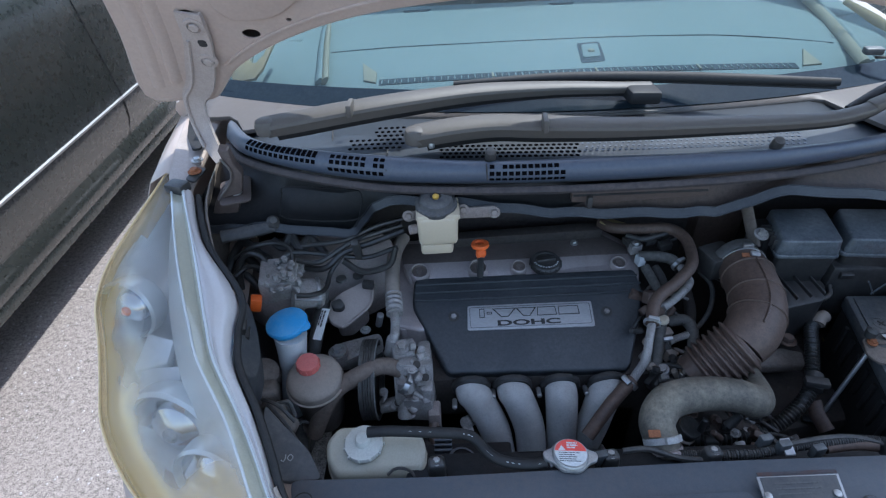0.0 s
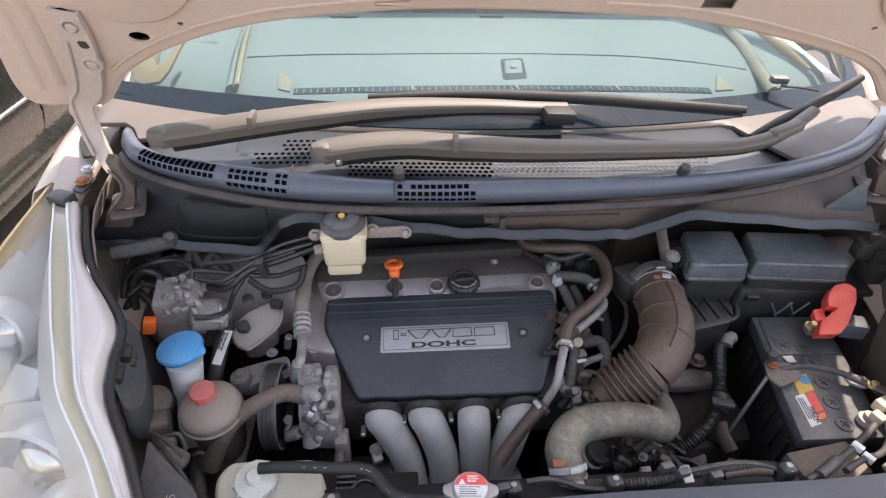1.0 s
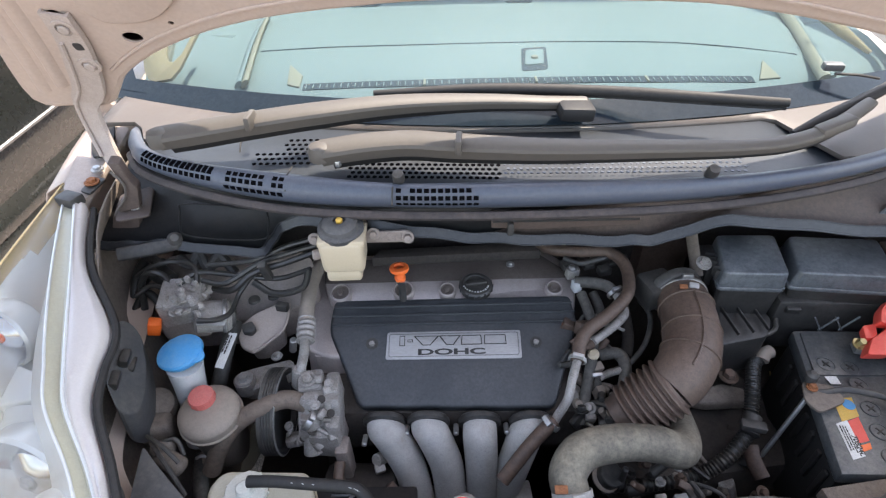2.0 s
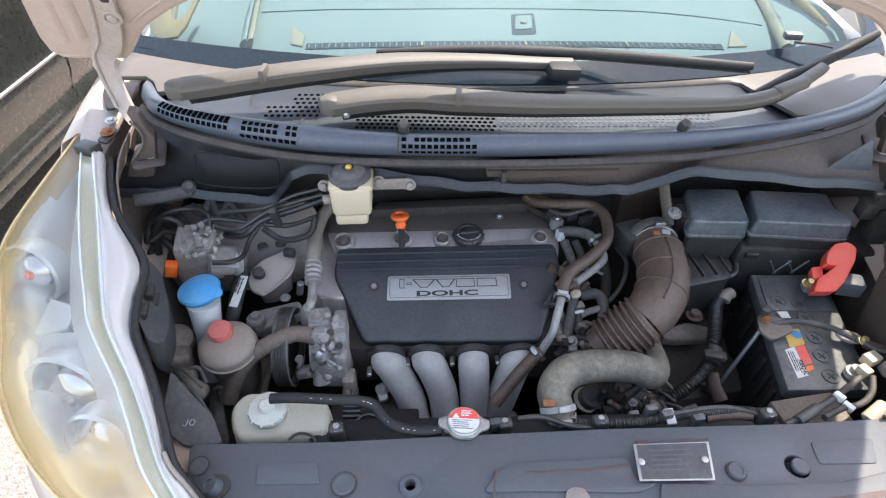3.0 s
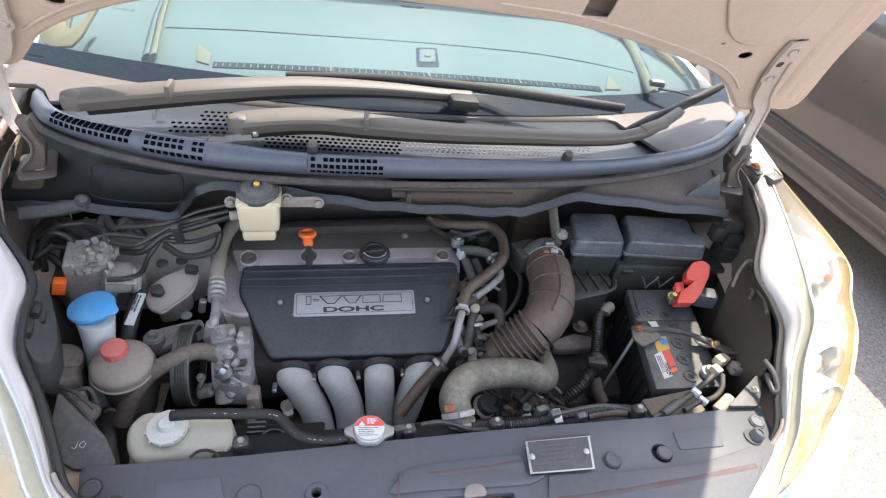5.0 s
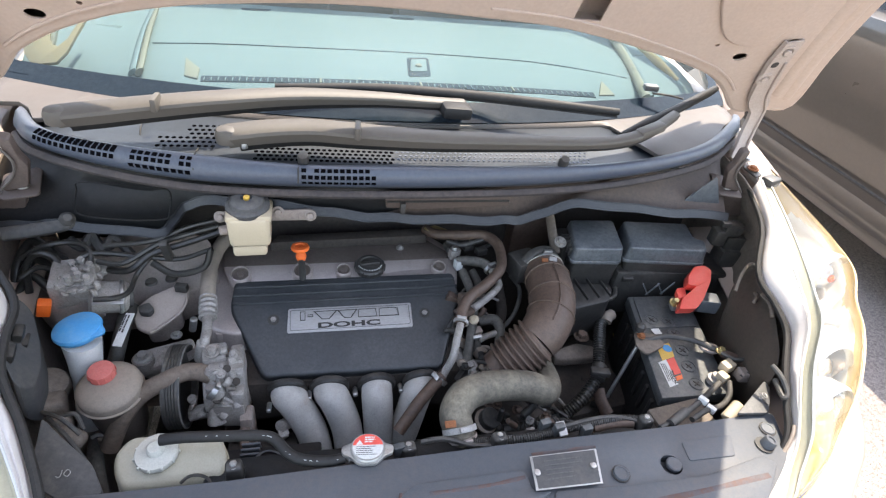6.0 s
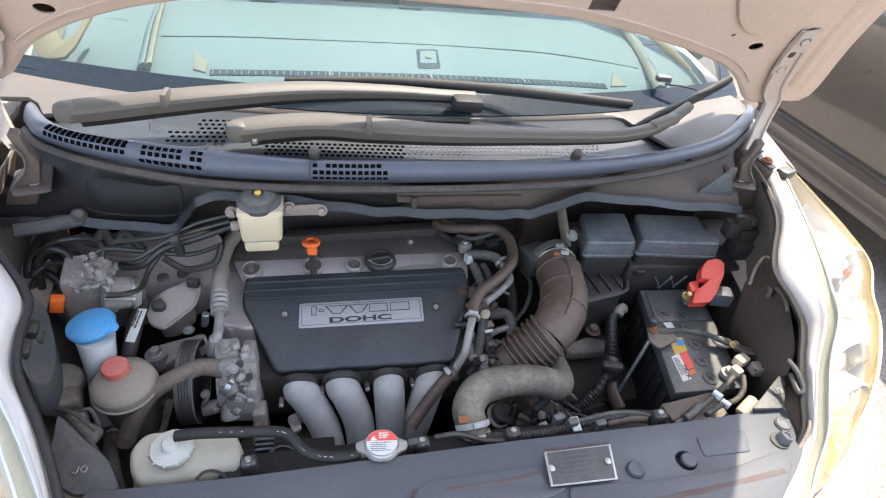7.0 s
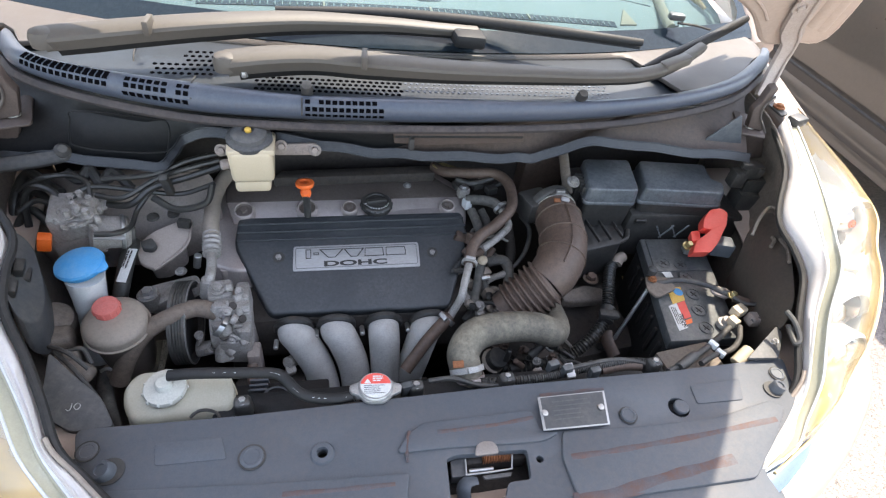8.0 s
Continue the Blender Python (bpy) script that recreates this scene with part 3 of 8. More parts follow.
def scuff(points, w):
    path = smooth_path(points, 6)
    last = len(path) - 1
    loops = []
    for i, p in enumerate(path):
        d = (path[min(i + 1, last)] - path[max(i - 1, 0)]).normalized()
        x = Vector((-d.y, d.x, 0)) * w * 0.62 * (0.8 + 0.12 * math.sin(i * 0.9))
        loops.append([p - x * 1.6 + Vector((0, 0, -0.0012)), p - x * 0.6, p + x * 0.6, p + x * 1.6 + Vector((0, 0, -0.0012))])
    part("scuffed_edge", loft(loops), SCUFF, front, "brown scuffed ridge")


scuff([(-0.050, 0.001, 0.0045), (-0.023, 0.001, 0.0045), (0.031, 0.002, 0.0045), (0.075, 0.006, 0.0045)], 0.005)
scuff([(0.0942, 0.0376, 0.0012), (0.1383, 0.0377, 0.0012), (0.1857, 0.0376, 0.0012)], 0.003)
scuff([(0.1072, -0.0512, 0.0056), (0.1579, -0.0503, 0.0056), (0.2083, -0.0485, 0.0056), (0.2928, -0.0444, 0.0056), (0.4036, -0.0361, 0.0056)], 0.0065)
scuff([(0.0937, -0.1020, 0.0056), (0.1484, -0.0985, 0.0056), (0.2074, -0.0905, 0.0056), (0.2614, -0.0849, 0.0056), (0.314, -0.0794, 0.0056)], 0.011)
scuff([(-0.0844, 0.0065, 0.0045), (-0.0889, -0.0133, 0.0045), (-0.0906, -0.0327, 0.0045)], 0.0025)
scuff([(-0.2317, -0.0512, 0.0056), (-0.1707, -0.0542, 0.0056), (-0.1077, -0.0561, 0.0056)], 0.005)
part("hole_ring", lathe([(0.0065, 0.0), (0.0068, 0.0035), (0.0125, 0.003), (0.0145, 0.0)], pose(*(-0.1884, -0.0076, 0)), 28, False), PANEL, front)
part("hole_cup", lathe([(0.0142, 0.0005), (0.014, -0.02), (0.0, -0.022)], pose(*(0.2792, -0.0016, 0)), 28, False), BLACK, front)
part("hole_flap", lathe([(0.0105, -0.006), (0.0105, -0.001), (0.009, 0.0005), (0.0, 0.0005)], pose(*(Vector((0.2792, -0.0016, 0)) + Vector((0.0055, 0.001, 0.0)))), 24, False), PANEL, front, "panel-coloured insert half filling the hole")

# ---- bonnet latch in its opening ----
latch = thing("bonnet_latch", "worn dark steel bonnet latch with a bright catch", "latch")
part("back_plate", box((0.016, -0.037, 0.8), (0.11, 0.06, 0.006), 0.002), DARK, latch)
part("housing", box((0.018, -0.025, 0.828), (0.085, 0.020, 0.026), 0.003), DARK, latch)
part("side_bracket", prism(rounded([(-0.037, -0.029, 0.846), (-0.018, -0.028, 0.846), (-0.021, -0.05, 0.846), (-0.039, -0.05, 0.846)], 0.003), (0, 0, -0.02), 0.001), SHIELD, latch)
part("bracket_lip", tube([(-0.019, -0.031, 0.849), (-0.021, -0.049, 0.849), (-0.02, -0.05, 0.849), (0.007, -0.05, 0.849), (0.034, -0.049, 0.849), (0.036, -0.047, 0.849), (0.041, -0.03, 0.849)], 0.0011, 6, 3), PLATE, latch, "bright folded lip")
part("spring", tube([(0.004, -0.025, 0.842), (0.041, -0.025, 0.842)], 0.010, 12, 24, ribs=11, depth=0.0016), RUST, latch, "rusty coil spring")
part("catch", rod((-0.017, -0.045, 0.846), (0.014, -0.045, 0.846), 0.0026), STEEL, latch, "bright catch pin")
part("hook", prism(rounded([(-0.002, -0.052, 0.847), (0.035, -0.052, 0.847), (0.033, -0.057, 0.847), (0.001, -0.057, 0.847)], 0.002), (0, 0, -0.004), 0.0008), SHIELD, latch)
part("lever", tube([(-0.027, -0.074, 0.838), (-0.027, -0.064, 0.845), (-0.021, -0.058, 0.848), (-0.009, -0.058, 0.848)], [0.0105, 0.0105, 0.0095, 0.006], 10, 6, flat=0.35), PANEL, latch, "grey painted release lever")
part("tongue", prism(rounded([(-0.01, -0.035, 0.0056), (-0.006, -0.0227, 0.0056), (0.0021, -0.0179, 0.0056), (0.0153, -0.0195, 0.0056), (0.02, -0.0266, 0.0056), (0.02, -0.0353, 0.0056)], 0.004), (0, 0, -0.004), 0.0012), INNERPAINT, front, "dusty pinkish striker tongue")

# ---- identification plate ----
IDFACE = mat("black plate enamel", (0.050, 0.055, 0.062), 0.3, dust=0.15, dust_col=DUST, dust_scale=40)
idp = thing("identification_plate", "black metal identification plate with a silver edge and two rivets", "plate")
ID = [Vector(p) for p in ((0.087, 0.03, 0.872), (0.182, 0.031, 0.872), (0.171, -0.017, 0.872), (0.081, -0.016, 0.872))]
part("border", prism(ID, (0, 0, -0.0015), 0.0004), PLATE, idp)
IDC = sum(ID, Vector()) / 4
part("face", prism([IDC + (p - IDC) * 0.93 + Vector((0, 0, 0.0006)) for p in ID], (0, 0, -0.001), 0), IDFACE, idp)
for p in ((0.089, 0.006, 0.874), (0.167, 0.007, 0.874)):
    part("rivet", lathe([(0.0045, 0), (0.0042, 0.001), (0.002, 0.0018)], pose(*p), 16), STEEL, idp)
part("stamped_print", bars(IDC + (ID[0] - IDC) * 0.62 + Vector((0, 0, 0.0006)), ID[1] - ID[0], ID[3] - ID[0], 5, 0.0018, 0.0062, 0.055, 4), FAINT, idp, "unreadable stamped characters")

# ---- the cowl under the windscreen ----
SCUTTLE = mat("pale scuttle paint", (0.096, 0.081, 0.071), 0.5, bump=0.0, grain=0.04, dust=0.2, dust_col=(0.125, 0.102, 0.084), dust_scale=10)
cowl = thing("cowl_panel", "slate-grey plastic cowl with square vents and perforations, dusty", "cowl", kind="structure")
CTOP = smooth_path([(-0.636, 0.587, 1.09), (-0.572, 0.49, 1.1), (-0.483, 0.448, 1.1), (-0.35, 0.415, 1.1), (-0.201, 0.387, 1.1), (-0.004, 0.387, 1.1), (0.209, 0.391, 1.1), (0.384, 0.421, 1.1), (0.538, 0.485, 1.1), (0.664, 0.586, 1.1), (0.705, 0.631, 1.1)], 5)
CLOW = smooth_path([(-0.635, 0.55, 1.075), (-0.591, 0.494, 1.075), (-0.496, 0.444, 1.072), (-0.356, 0.4, 1.07), (-0.202, 0.382, 1.07), (-0.001, 0.379, 1.07), (0.219, 0.393, 1.07), (0.401, 0.429, 1.072), (0.553, 0.486, 1.075), (0.656, 0.564, 1.075), (0.695, 0.599, 1.075)], 5)
lip = []
for a, b in zip(CTOP, CLOW):
    out = (b - a).normalized()
    lip.append([a + Vector((0, 0.012, -0.004)), a, a.lerp(b, 0.25) + Vector((0, -0.006, 0.004)), a.lerp(b, 0.6) + Vector((0, -0.010, 0.0)), b, b + Vector((0, 0.006, -0.006)), b + Vector((0, 0.03, 0.0)), a + Vector((0, 0.012, -0.012))])
part("rounded_edge", loft(lip), COWLM, cowl, angle=60)
part("rubber_seal", tube([p + Vector((0, -0.004, -0.012)) for p in CLOW], 0.0065, 8, 1, flat=0.8), RUBBER, cowl, "dusty rubber bonnet seal")
deck = [[p + Vector((0, 0.012, -0.006)), p + Vector((0, 0.02, -0.02)), Vector((p.x * 1.0, max(p.y + 0.05, 0.48 + p.x * p.x * 0.20), 1.078)), Vector((p.x * 1.02, max(p.y + 0.08, 0.552 + p.x * p.x * 0.29), 1.090))] for p in CTOP]
part("deck", loft(deck, closed=False), DECK, cowl).modifiers.new("solid", "SOLIDIFY").thickness = 0.003
for p in ((-0.197, 0.4, 1.102), (0.213, 0.4, 1.102)):
    part("bump_stop", lathe([(0.008, -0.004), (0.0085, 0.006), (0.007, 0.012), (0.003, 0.013)], axis(p, Vector(p) + Vector((0, -0.4, 0.9))), 16), BLACK, cowl)
WALLTOP = [p + Vector((0, 0.035, -0.012)) for p in CLOW]
WALLLOW = smooth_path([(-0.705, 0.45, 0.969), (-0.631, 0.45, 0.963), (-0.56, 0.45, 0.964), (-0.433, 0.45, 0.946), (-0.396, 0.45, 0.979), (-0.356, 0.44, 1.012), (-0.24, 0.42, 1.017), (-0.125, 0.42, 0.997), (-0.023, 0.42, 0.989), (0.115, 0.42, 0.984), (0.181, 0.42, 0.988), (0.266, 0.42, 1.017), (0.43, 0.42, 1), (0.588, 0.42, 0.987)], 4)
WALLTOP = [WALLTOP[min(len(WALLTOP) - 1, round(k * (len(WALLTOP) - 1) / (len(WALLLOW) - 1)))] for k in range(len(WALLLOW))]
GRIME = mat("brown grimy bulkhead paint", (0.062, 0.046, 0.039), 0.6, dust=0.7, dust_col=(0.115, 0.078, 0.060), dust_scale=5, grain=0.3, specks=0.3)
wall = [[a, a.lerp(b, 0.5) + Vector((0, 0.02, 0)), b] for a, b in zip(WALLTOP, WALLLOW)]
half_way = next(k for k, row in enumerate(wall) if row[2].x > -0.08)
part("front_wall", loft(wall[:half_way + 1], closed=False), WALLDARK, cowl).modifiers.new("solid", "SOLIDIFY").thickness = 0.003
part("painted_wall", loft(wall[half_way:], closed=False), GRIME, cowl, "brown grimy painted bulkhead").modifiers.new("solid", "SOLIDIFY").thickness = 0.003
part("lower_seal", strap([p + Vector((0, -0.010, 0.0022 * math.sin(k * 1.9))) for k, p in enumerate(WALLLOW)], [0.0072, 0.0082], 0.002, (0, 0.55, 0.83), 2), SEAL, cowl, "grey foam-backed seal along the bulkhead")

scut = []
for x in [-0.70 + 0.02 * k for k in range(71)]:
    lipy = min(CTOP, key=lambda p: abs(p.x - x)).y + 0.010
    glass_y = 0.556 + 0.30 * x * x
    k = max(0.0, min(1.0, (-0.52 - x) / 0.09)) if x < 0 else max(0.0, min(1.0, (x - 0.37) / 0.06))
    k = k * k * (3 - 2 * k)
    flat_y = 0.546 + 0.22 * x * x
    y0 = min(flat_y + (lipy - flat_y) * k, glass_y - 0.010)
    scut.append([Vector((x, y0, 1.0865)), Vector((x, y0 + 0.003, 1.0925)), Vector((x, (y0 + glass_y) / 2, 1.0965)), Vector((x, glass_y - 0.006, 1.0945)), Vector((x, glass_y, 1.089))])
part("scuttle_strip", loft(scut, closed=False), SCUTTLE, cowl, "pale painted strip along the foot of the windscreen").modifiers.new("solid", "SOLIDIFY").thickness = 0.002
part("plenum_floor", box((0, 0.60, 1.045), (1.0, 0.24, 0.008), 0.002), BLACK, cowl)

part("gusset", prism(rounded([(0.492, 0.444, 0.984), (0.552, 0.440, 1.056), (0.598, 0.444, 0.972)], 0.006), (0, 0.004, 0), 0.001), LIDBLACK, cowl, "dark glossy triangular gusset plate")

# ---- bulkhead, bay floor and inner wings that close the bay ----
single("bulkhead", prism([(-0.66, 0.60, 1.0), (0.66, 0.60, 1.0), (0.66, 0.60, 0.30), (-0.66, 0.60, 0.30)], (0, 0.02, 0), 0.002), DARK, "dusty painted steel bulkhead", "bulkhead", "structure")
single("undertray", box((0, 0.30, 0.31), (1.14, 0.78, 0.01), 0.002), DARK, "dark undertray below the engine", "undertray", "structure")


def inner_wing(s):
    top = [(-0.665, 0.62, 1.04), (-0.655, 0.45, 1.02), (-0.60, 0.30, 0.985), (-0.575, 0.17, 0.955), (-0.545, 0.06, 0.88), (-0.535, 0.02, 0.80)]
    low = [(-0.62, 0.62, 0.32), (-0.62, 0.45, 0.32), (-0.60, 0.30, 0.32), (-0.58, 0.17, 0.32), (-0.54, 0.06, 0.32), (-0.53, 0.02, 0.32)]
    t, b = smooth_path(top, 4), smooth_path(low, 4)
    loops = [[Vector((-s * p.x, p.y, p.z)), Vector((-s * (p.x - 0.03 * (1 if k % 3 else 0.7)), p.y, p.z - 0.07)), Vector((-s * (p.x - 0.005), p.y, p.z - 0.22)), Vector((-s * q.x, q.y, q.z))] for k, (p, q) in enumerate(zip(t, b))]
    w = single("inner_wing", loft(loops, closed=False), WINGIN, "dusty inner wing of the engine bay", "inner wing", "structure")
    w.modifiers.new("solid", "SOLIDIFY").thickness = 0.003


inner_wing(-1)
inner_wing(1)


# ---- headlamps: yellowed lens, silver flange, reflector bowls ----
SILVERLAMP = mat("silvered lamp housing", (0.60, 0.59, 0.56), 0.30, metal=0.5, grain=0.03, bump=0.0)
LAMPBEAD = mat("glossy clear-coated ridge", (0.52, 0.52, 0.50), 0.12, grain=0.05, bump=0.0, coat=1.0)


def headlamp(s, label):
    lamp = thing("headlamp", label, "headlamp", group="headlamps")
    seal = smooth_path([(-0.684, 0.468, 1.02), (-0.632, 0.350, 1.01), (-0.558, 0.250, 0.992), (-0.546, 0.189, 0.985), (-0.534, 0.141, 0.976), (-0.503, 0.089, 0.955), (-0.479, 0.042, 0.935), (-0.46, 0.001, 0.915), (-0.435, -0.022, 0.89), (-0.40, -0.055, 0.878), (-0.358, -0.088, 0.868)], 5)
    ridge = smooth_path([(-0.701, 0.476, 1.03), (-0.641, 0.345, 1.018), (-0.595, 0.239, 1.008), (-0.568, 0.176, 1), (-0.546, 0.129, 0.99), (-0.512, 0.079, 0.955), (-0.485, 0.034, 0.932), (-0.463, -0.006, 0.91), (-0.437, -0.038, 0.887), (-0.405, -0.07, 0.882), (-0.360, -0.094, 0.867)], 5)
    crest = smooth_path([(-0.723, 0.486, 1.028), (-0.667, 0.346, 1.018), (-0.619, 0.238, 1.01), (-0.587, 0.173, 1.004), (-0.563, 0.125, 0.996), (-0.527, 0.074, 0.962), (-0.501, 0.029, 0.938), (-0.480, -0.01, 0.916), (-0.448, -0.047, 0.889), (-0.41, -0.08, 0.884), (-0.362, -0.097, 0.866)], 5)
    outer = smooth_path([(-0.75, 0.53, 1.022), (-0.775, 0.425, 0.99), (-0.786, 0.345, 0.97), (-0.770, 0.268, 0.962), (-0.742, 0.207, 0.947), (-0.726, 0.16, 0.927), (-0.704, 0.105, 0.912), (-0.668, 0.056, 0.9), (-0.618, 0.007, 0.89), (-0.557, -0.037, 0.881), (-0.46, -0.085, 0.872), (-0.363, -0.112, 0.865)] if s < 0 else [(-0.75, 0.53, 1.022), (-0.775, 0.425, 0.99), (-0.786, 0.345, 0.97), (-0.766, 0.268, 0.962), (-0.724, 0.207, 0.947), (-0.709, 0.16, 0.927), (-0.667, 0.105, 0.912), (-0.615, 0.055, 0.9), (-0.552, 0.008, 0.89), (-0.510, -0.024, 0.882), (-0.452, -0.060, 0.876), (-0.363, -0.100, 0.865)], 5)
    flip = (lambda p: Vector((p.x, p.y, p.z))) if s < 0 else (lambda p: Vector((-p.x, p.y, p.z)))
    inward = Vector((-0.013, 0, 0)) if s > 0 else Vector()
    seal, ridge, crest = [[flip(p) + inward for p in c] for c in (seal, ridge, crest)]
    if s > 0:
        for line, k in ((seal, 1.0), (ridge, 0.8), (crest, 0.5)):
            for p in line:
                p += Vector((0.028, 0.012, -0.025)) * k * max(0.0, min(1.0, (0.30 - p.y) / 0.16)) * max(0.0, min(1.0, (p.y + 0.08) / 0.06))
    outer = [flip(p) for p in outer]
    up = Vector((0, 0, 0.006))
    part("flange", loft([[a + Vector((0, 0, -0.02)), a, a.lerp(b, 0.35) + up * 0.8, a.lerp(b, 0.6) + up * 0.4, a.lerp(b, 0.8) + up * 0.9, b] for a, b in zip(seal, ridge)], closed=False), FLANGE, lamp, "pale glossy flange along the bonnet line", angle=80)
    part("stripe", loft([[b, b.lerp(c, 0.3) - up * 0.8, b.lerp(c, 0.7) - up * 0.5, c] for b, c in zip(ridge, crest)], closed=False), OLIVE, lamp, "olive-yellowed stripe along the lens")
    rows = []
    for c, o in zip(crest, outer):
        w = (c - o).length
        bulge = Vector((0.03 * w if s < 0 else -0.03 * w, 0, 0.14 * w))
        rows.append([c.lerp(o, f) + bulge * math.sin(math.pi * f) ** 0.8 for f in (0, 0.1, 0.2, 0.32, 0.45, 0.58, 0.7, 0.8, 0.9, 1.0)] + [o + Vector((0.012 if s < 0 else -0.012, 0, -0.03))])
    lens = part("lens", loft(rows, closed=False), LENS, lamp, "hazed plastic lens, amber-yellowed round its edge", angle=70)
    age = lens.data.attributes.new("yellowing", "FLOAT", "POINT")
    for v, a in zip(lens.data.vertices, age.data):
        near, far = min((v.co - p).length for p in crest), min((v.co - p).length for p in outer)
        low = max(0.0, min(1.0, (0.10 - v.co.y) / 0.12))
        a.value = max((near / (near + far + 1e-6)) ** 1.3 * 0.85, 0.55 * low) + 0.08
    lens.visible_shadow = False
    back = [[c + Vector((0, 0, -0.006)), c.lerp(o, 0.22) + Vector((0, 0, -0.02)), c.lerp(o, 0.34) + Vector((0, 0, -0.10)), c.lerp(o, 0.7) + Vector((0, 0, -0.09)), o + Vector((0.004 if s < 0 else -0.004, 0, -0.012))] for c, o in zip(crest, outer)]
    part("housing", loft(back, closed=False), SILVERLAMP, lamp, "silvered inner housing", angle=80)
    for c, r in ((ridge, 0.0022), (crest, 0.0018)):
        part("ridge_bead", tube([p + Vector((0, 0, 0.001)) for p in c], r, 8, 1), LAMPBEAD, lamp, "glossy moulded ridge")
    for p, r, bulb in (((-0.74, 0.282, 0.935), 0.042, ORANGE), ((-0.640, 0.105, 0.892), 0.064, STEEL), ((-0.549, 0.036, 0.895), 0.040, STEEL)):
        p = flip(Vector(p)) + ((Vector((-0.030, 0.0, -0.012)) if s > 0 else Vector((0.012, 0.004, -0.016))) if r > 0.06 else Vector())
        r = min(r, 0.056 if s > 0 else 0.060)
        d = flip(Vector((-0.22, -0.95, 0.26)))
        bowl = part("reflector", lathe([(r, 0.0), (r * 0.97, -0.006), (r * 0.8, -0.022), (r * 0.45, -0.036), (r * 0.2, -0.04)], axis(p, p + d), 32, False), CHROME, lamp, "polished reflector bowl")
        part("bezel", lathe([(r * 1.02, -0.03), (r * 1.13, -0.02), (r * 1.14, 0.004), (r * 1.06, 0.008), (r * 0.98, -0.002)], axis(p, p + d), 32, False), SILVERLAMP, bowl)
        part("glass_eye", lathe([(r * 0.62, -0.018), (r * 0.58, -0.006), (r * 0.3, 0.003), (0.0, 0.006)], axis(p, p + d), 28, False), CHROME, bowl)
        part("bulb", lathe([(r * 0.16, -0.005), (r * 0.18, 0.006), (r * 0.1, 0.010)], axis(p, p + d), 16), bulb, bowl)
    ins = [flip(Vector(p)) for p in ((-0.69, 0.233, 0.935), (-0.644, 0.213, 0.94), (-0.648, 0.186, 0.925), (-0.698, 0.184, 0.915))]
    part("silver_insert", prism(ins, (0, 0, -0.02), 0.003), SILVERLAMP, lamp, "bright stepped insert between the bowls")
    ins = [flip(Vector(p)) for p in ((-0.69, 0.189, 0.912), (-0.629, 0.18, 0.925), (-0.624, 0.156, 0.905), (-0.69, 0.157, 0.895))]
    part("silver_insert", prism(ins, (0, 0, -0.02), 0.003), SILVERLAMP, lamp)
    part("yellowed_rim", tube([p + Vector((0, 0, 0.001)) for p in outer], 0.0020, 8, 1), LENSRIM, lamp, "amber yellowed rim of the lens")
    part("edge_strip", tube([p + Vector((0.003 if s < 0 else -0.003, 0, 0.001)) for p in seal[34:]], 0.0026, 8, 1), GREYLID, lamp, "thin grey edge strip")
    part("bay_seal", tube([p + Vector((0.008 if s < 0 else -0.008, 0, -0.008)) for p in seal], 0.005, 8, 1), BLADE, lamp, "black rubber edge seal")
    return lamp


headlamp(-1, "headlamp with yellowed lens and pale flange, in shade")
headlamp(1, "headlamp with yellowed lens and pale flange, in full sun")


# ---- wings and bumper skin ----
def wing(s):
    f = lambda x, y, z: Vector((s * x, y, z))
    rows = []
    for y, x0, z0 in ((0.52, 0.745, 1.03), (0.62, 0.75, 1.05), (0.8, 0.752, 1.08), (1.0, 0.756, 1.10), (1.18, 0.76, 1.115)):
        rows.append([f(x0 - 0.05, y, z0 - 0.02), f(x0, y, z0), f(x0 + 0.035, y, z0 - 0.02), f(x0 + 0.085, y, z0 - 0.12), f(x0 + 0.105, y, z0 - 0.3), f(x0 + 0.09, y, 0.35)])
    w = single("front_wing", loft(rows, closed=False), CREAM, "champagne painted front wing, glossy", "wing", "structure", angle=60)
    w.modifiers.new("solid", "SOLIDIFY").thickness = 0.002
    ch = thing("wing_mount", "painted wing edge with a steel bolt and a rusty bolt", "bracket")
    part("strip", prism(rounded([f(0.690, 0.66, 1.053), f(0.760, 0.67, 1.055), f(0.742, 0.56, 1.045), f(0.732, 0.50, 1.032), f(0.712, 0.46, 1.02), f(0.690, 0.47, 1.02)], 0.006), (0, 0, -0.012), 0.003), HINGEPAINT, ch)
    part("opening", prism(rounded([f(0.750, 0.672, 1.058), f(0.722, 0.676, 1.060), f(0.694, 0.612, 1.058), f(0.690, 0.560, 1.054), f(0.704, 0.556, 1.054), f(0.728, 0.600, 1.056)], 0.008), (0, 0, -0.004), 0), BLADE, ch)
    part("back_plate", prism(rounded([f(0.672, 0.520, 1.036), f(0.692, 0.525, 1.037), f(0.700, 0.490, 1.033), f(0.682, 0.484, 1.031)], 0.005), (0, 0, -0.004), 0.001), BLACK, ch)
    part("bolt", hexbolt(pose(s * 0.6935, 0.540, 1.041), 0.0065, 0.005), STEEL, ch, "bright steel bolt")
    part("rusty_bolt", hexbolt(pose(s * 0.688, 0.508, 1.037), 0.0075, 0.006), RUST, ch, "rust-brown bolt")
    part("clip", box((s * 0.705, 0.47, 1.03), (0.035, 0.025, 0.018), 0.004, (0, 0, 20 * s)), BLACK, ch)


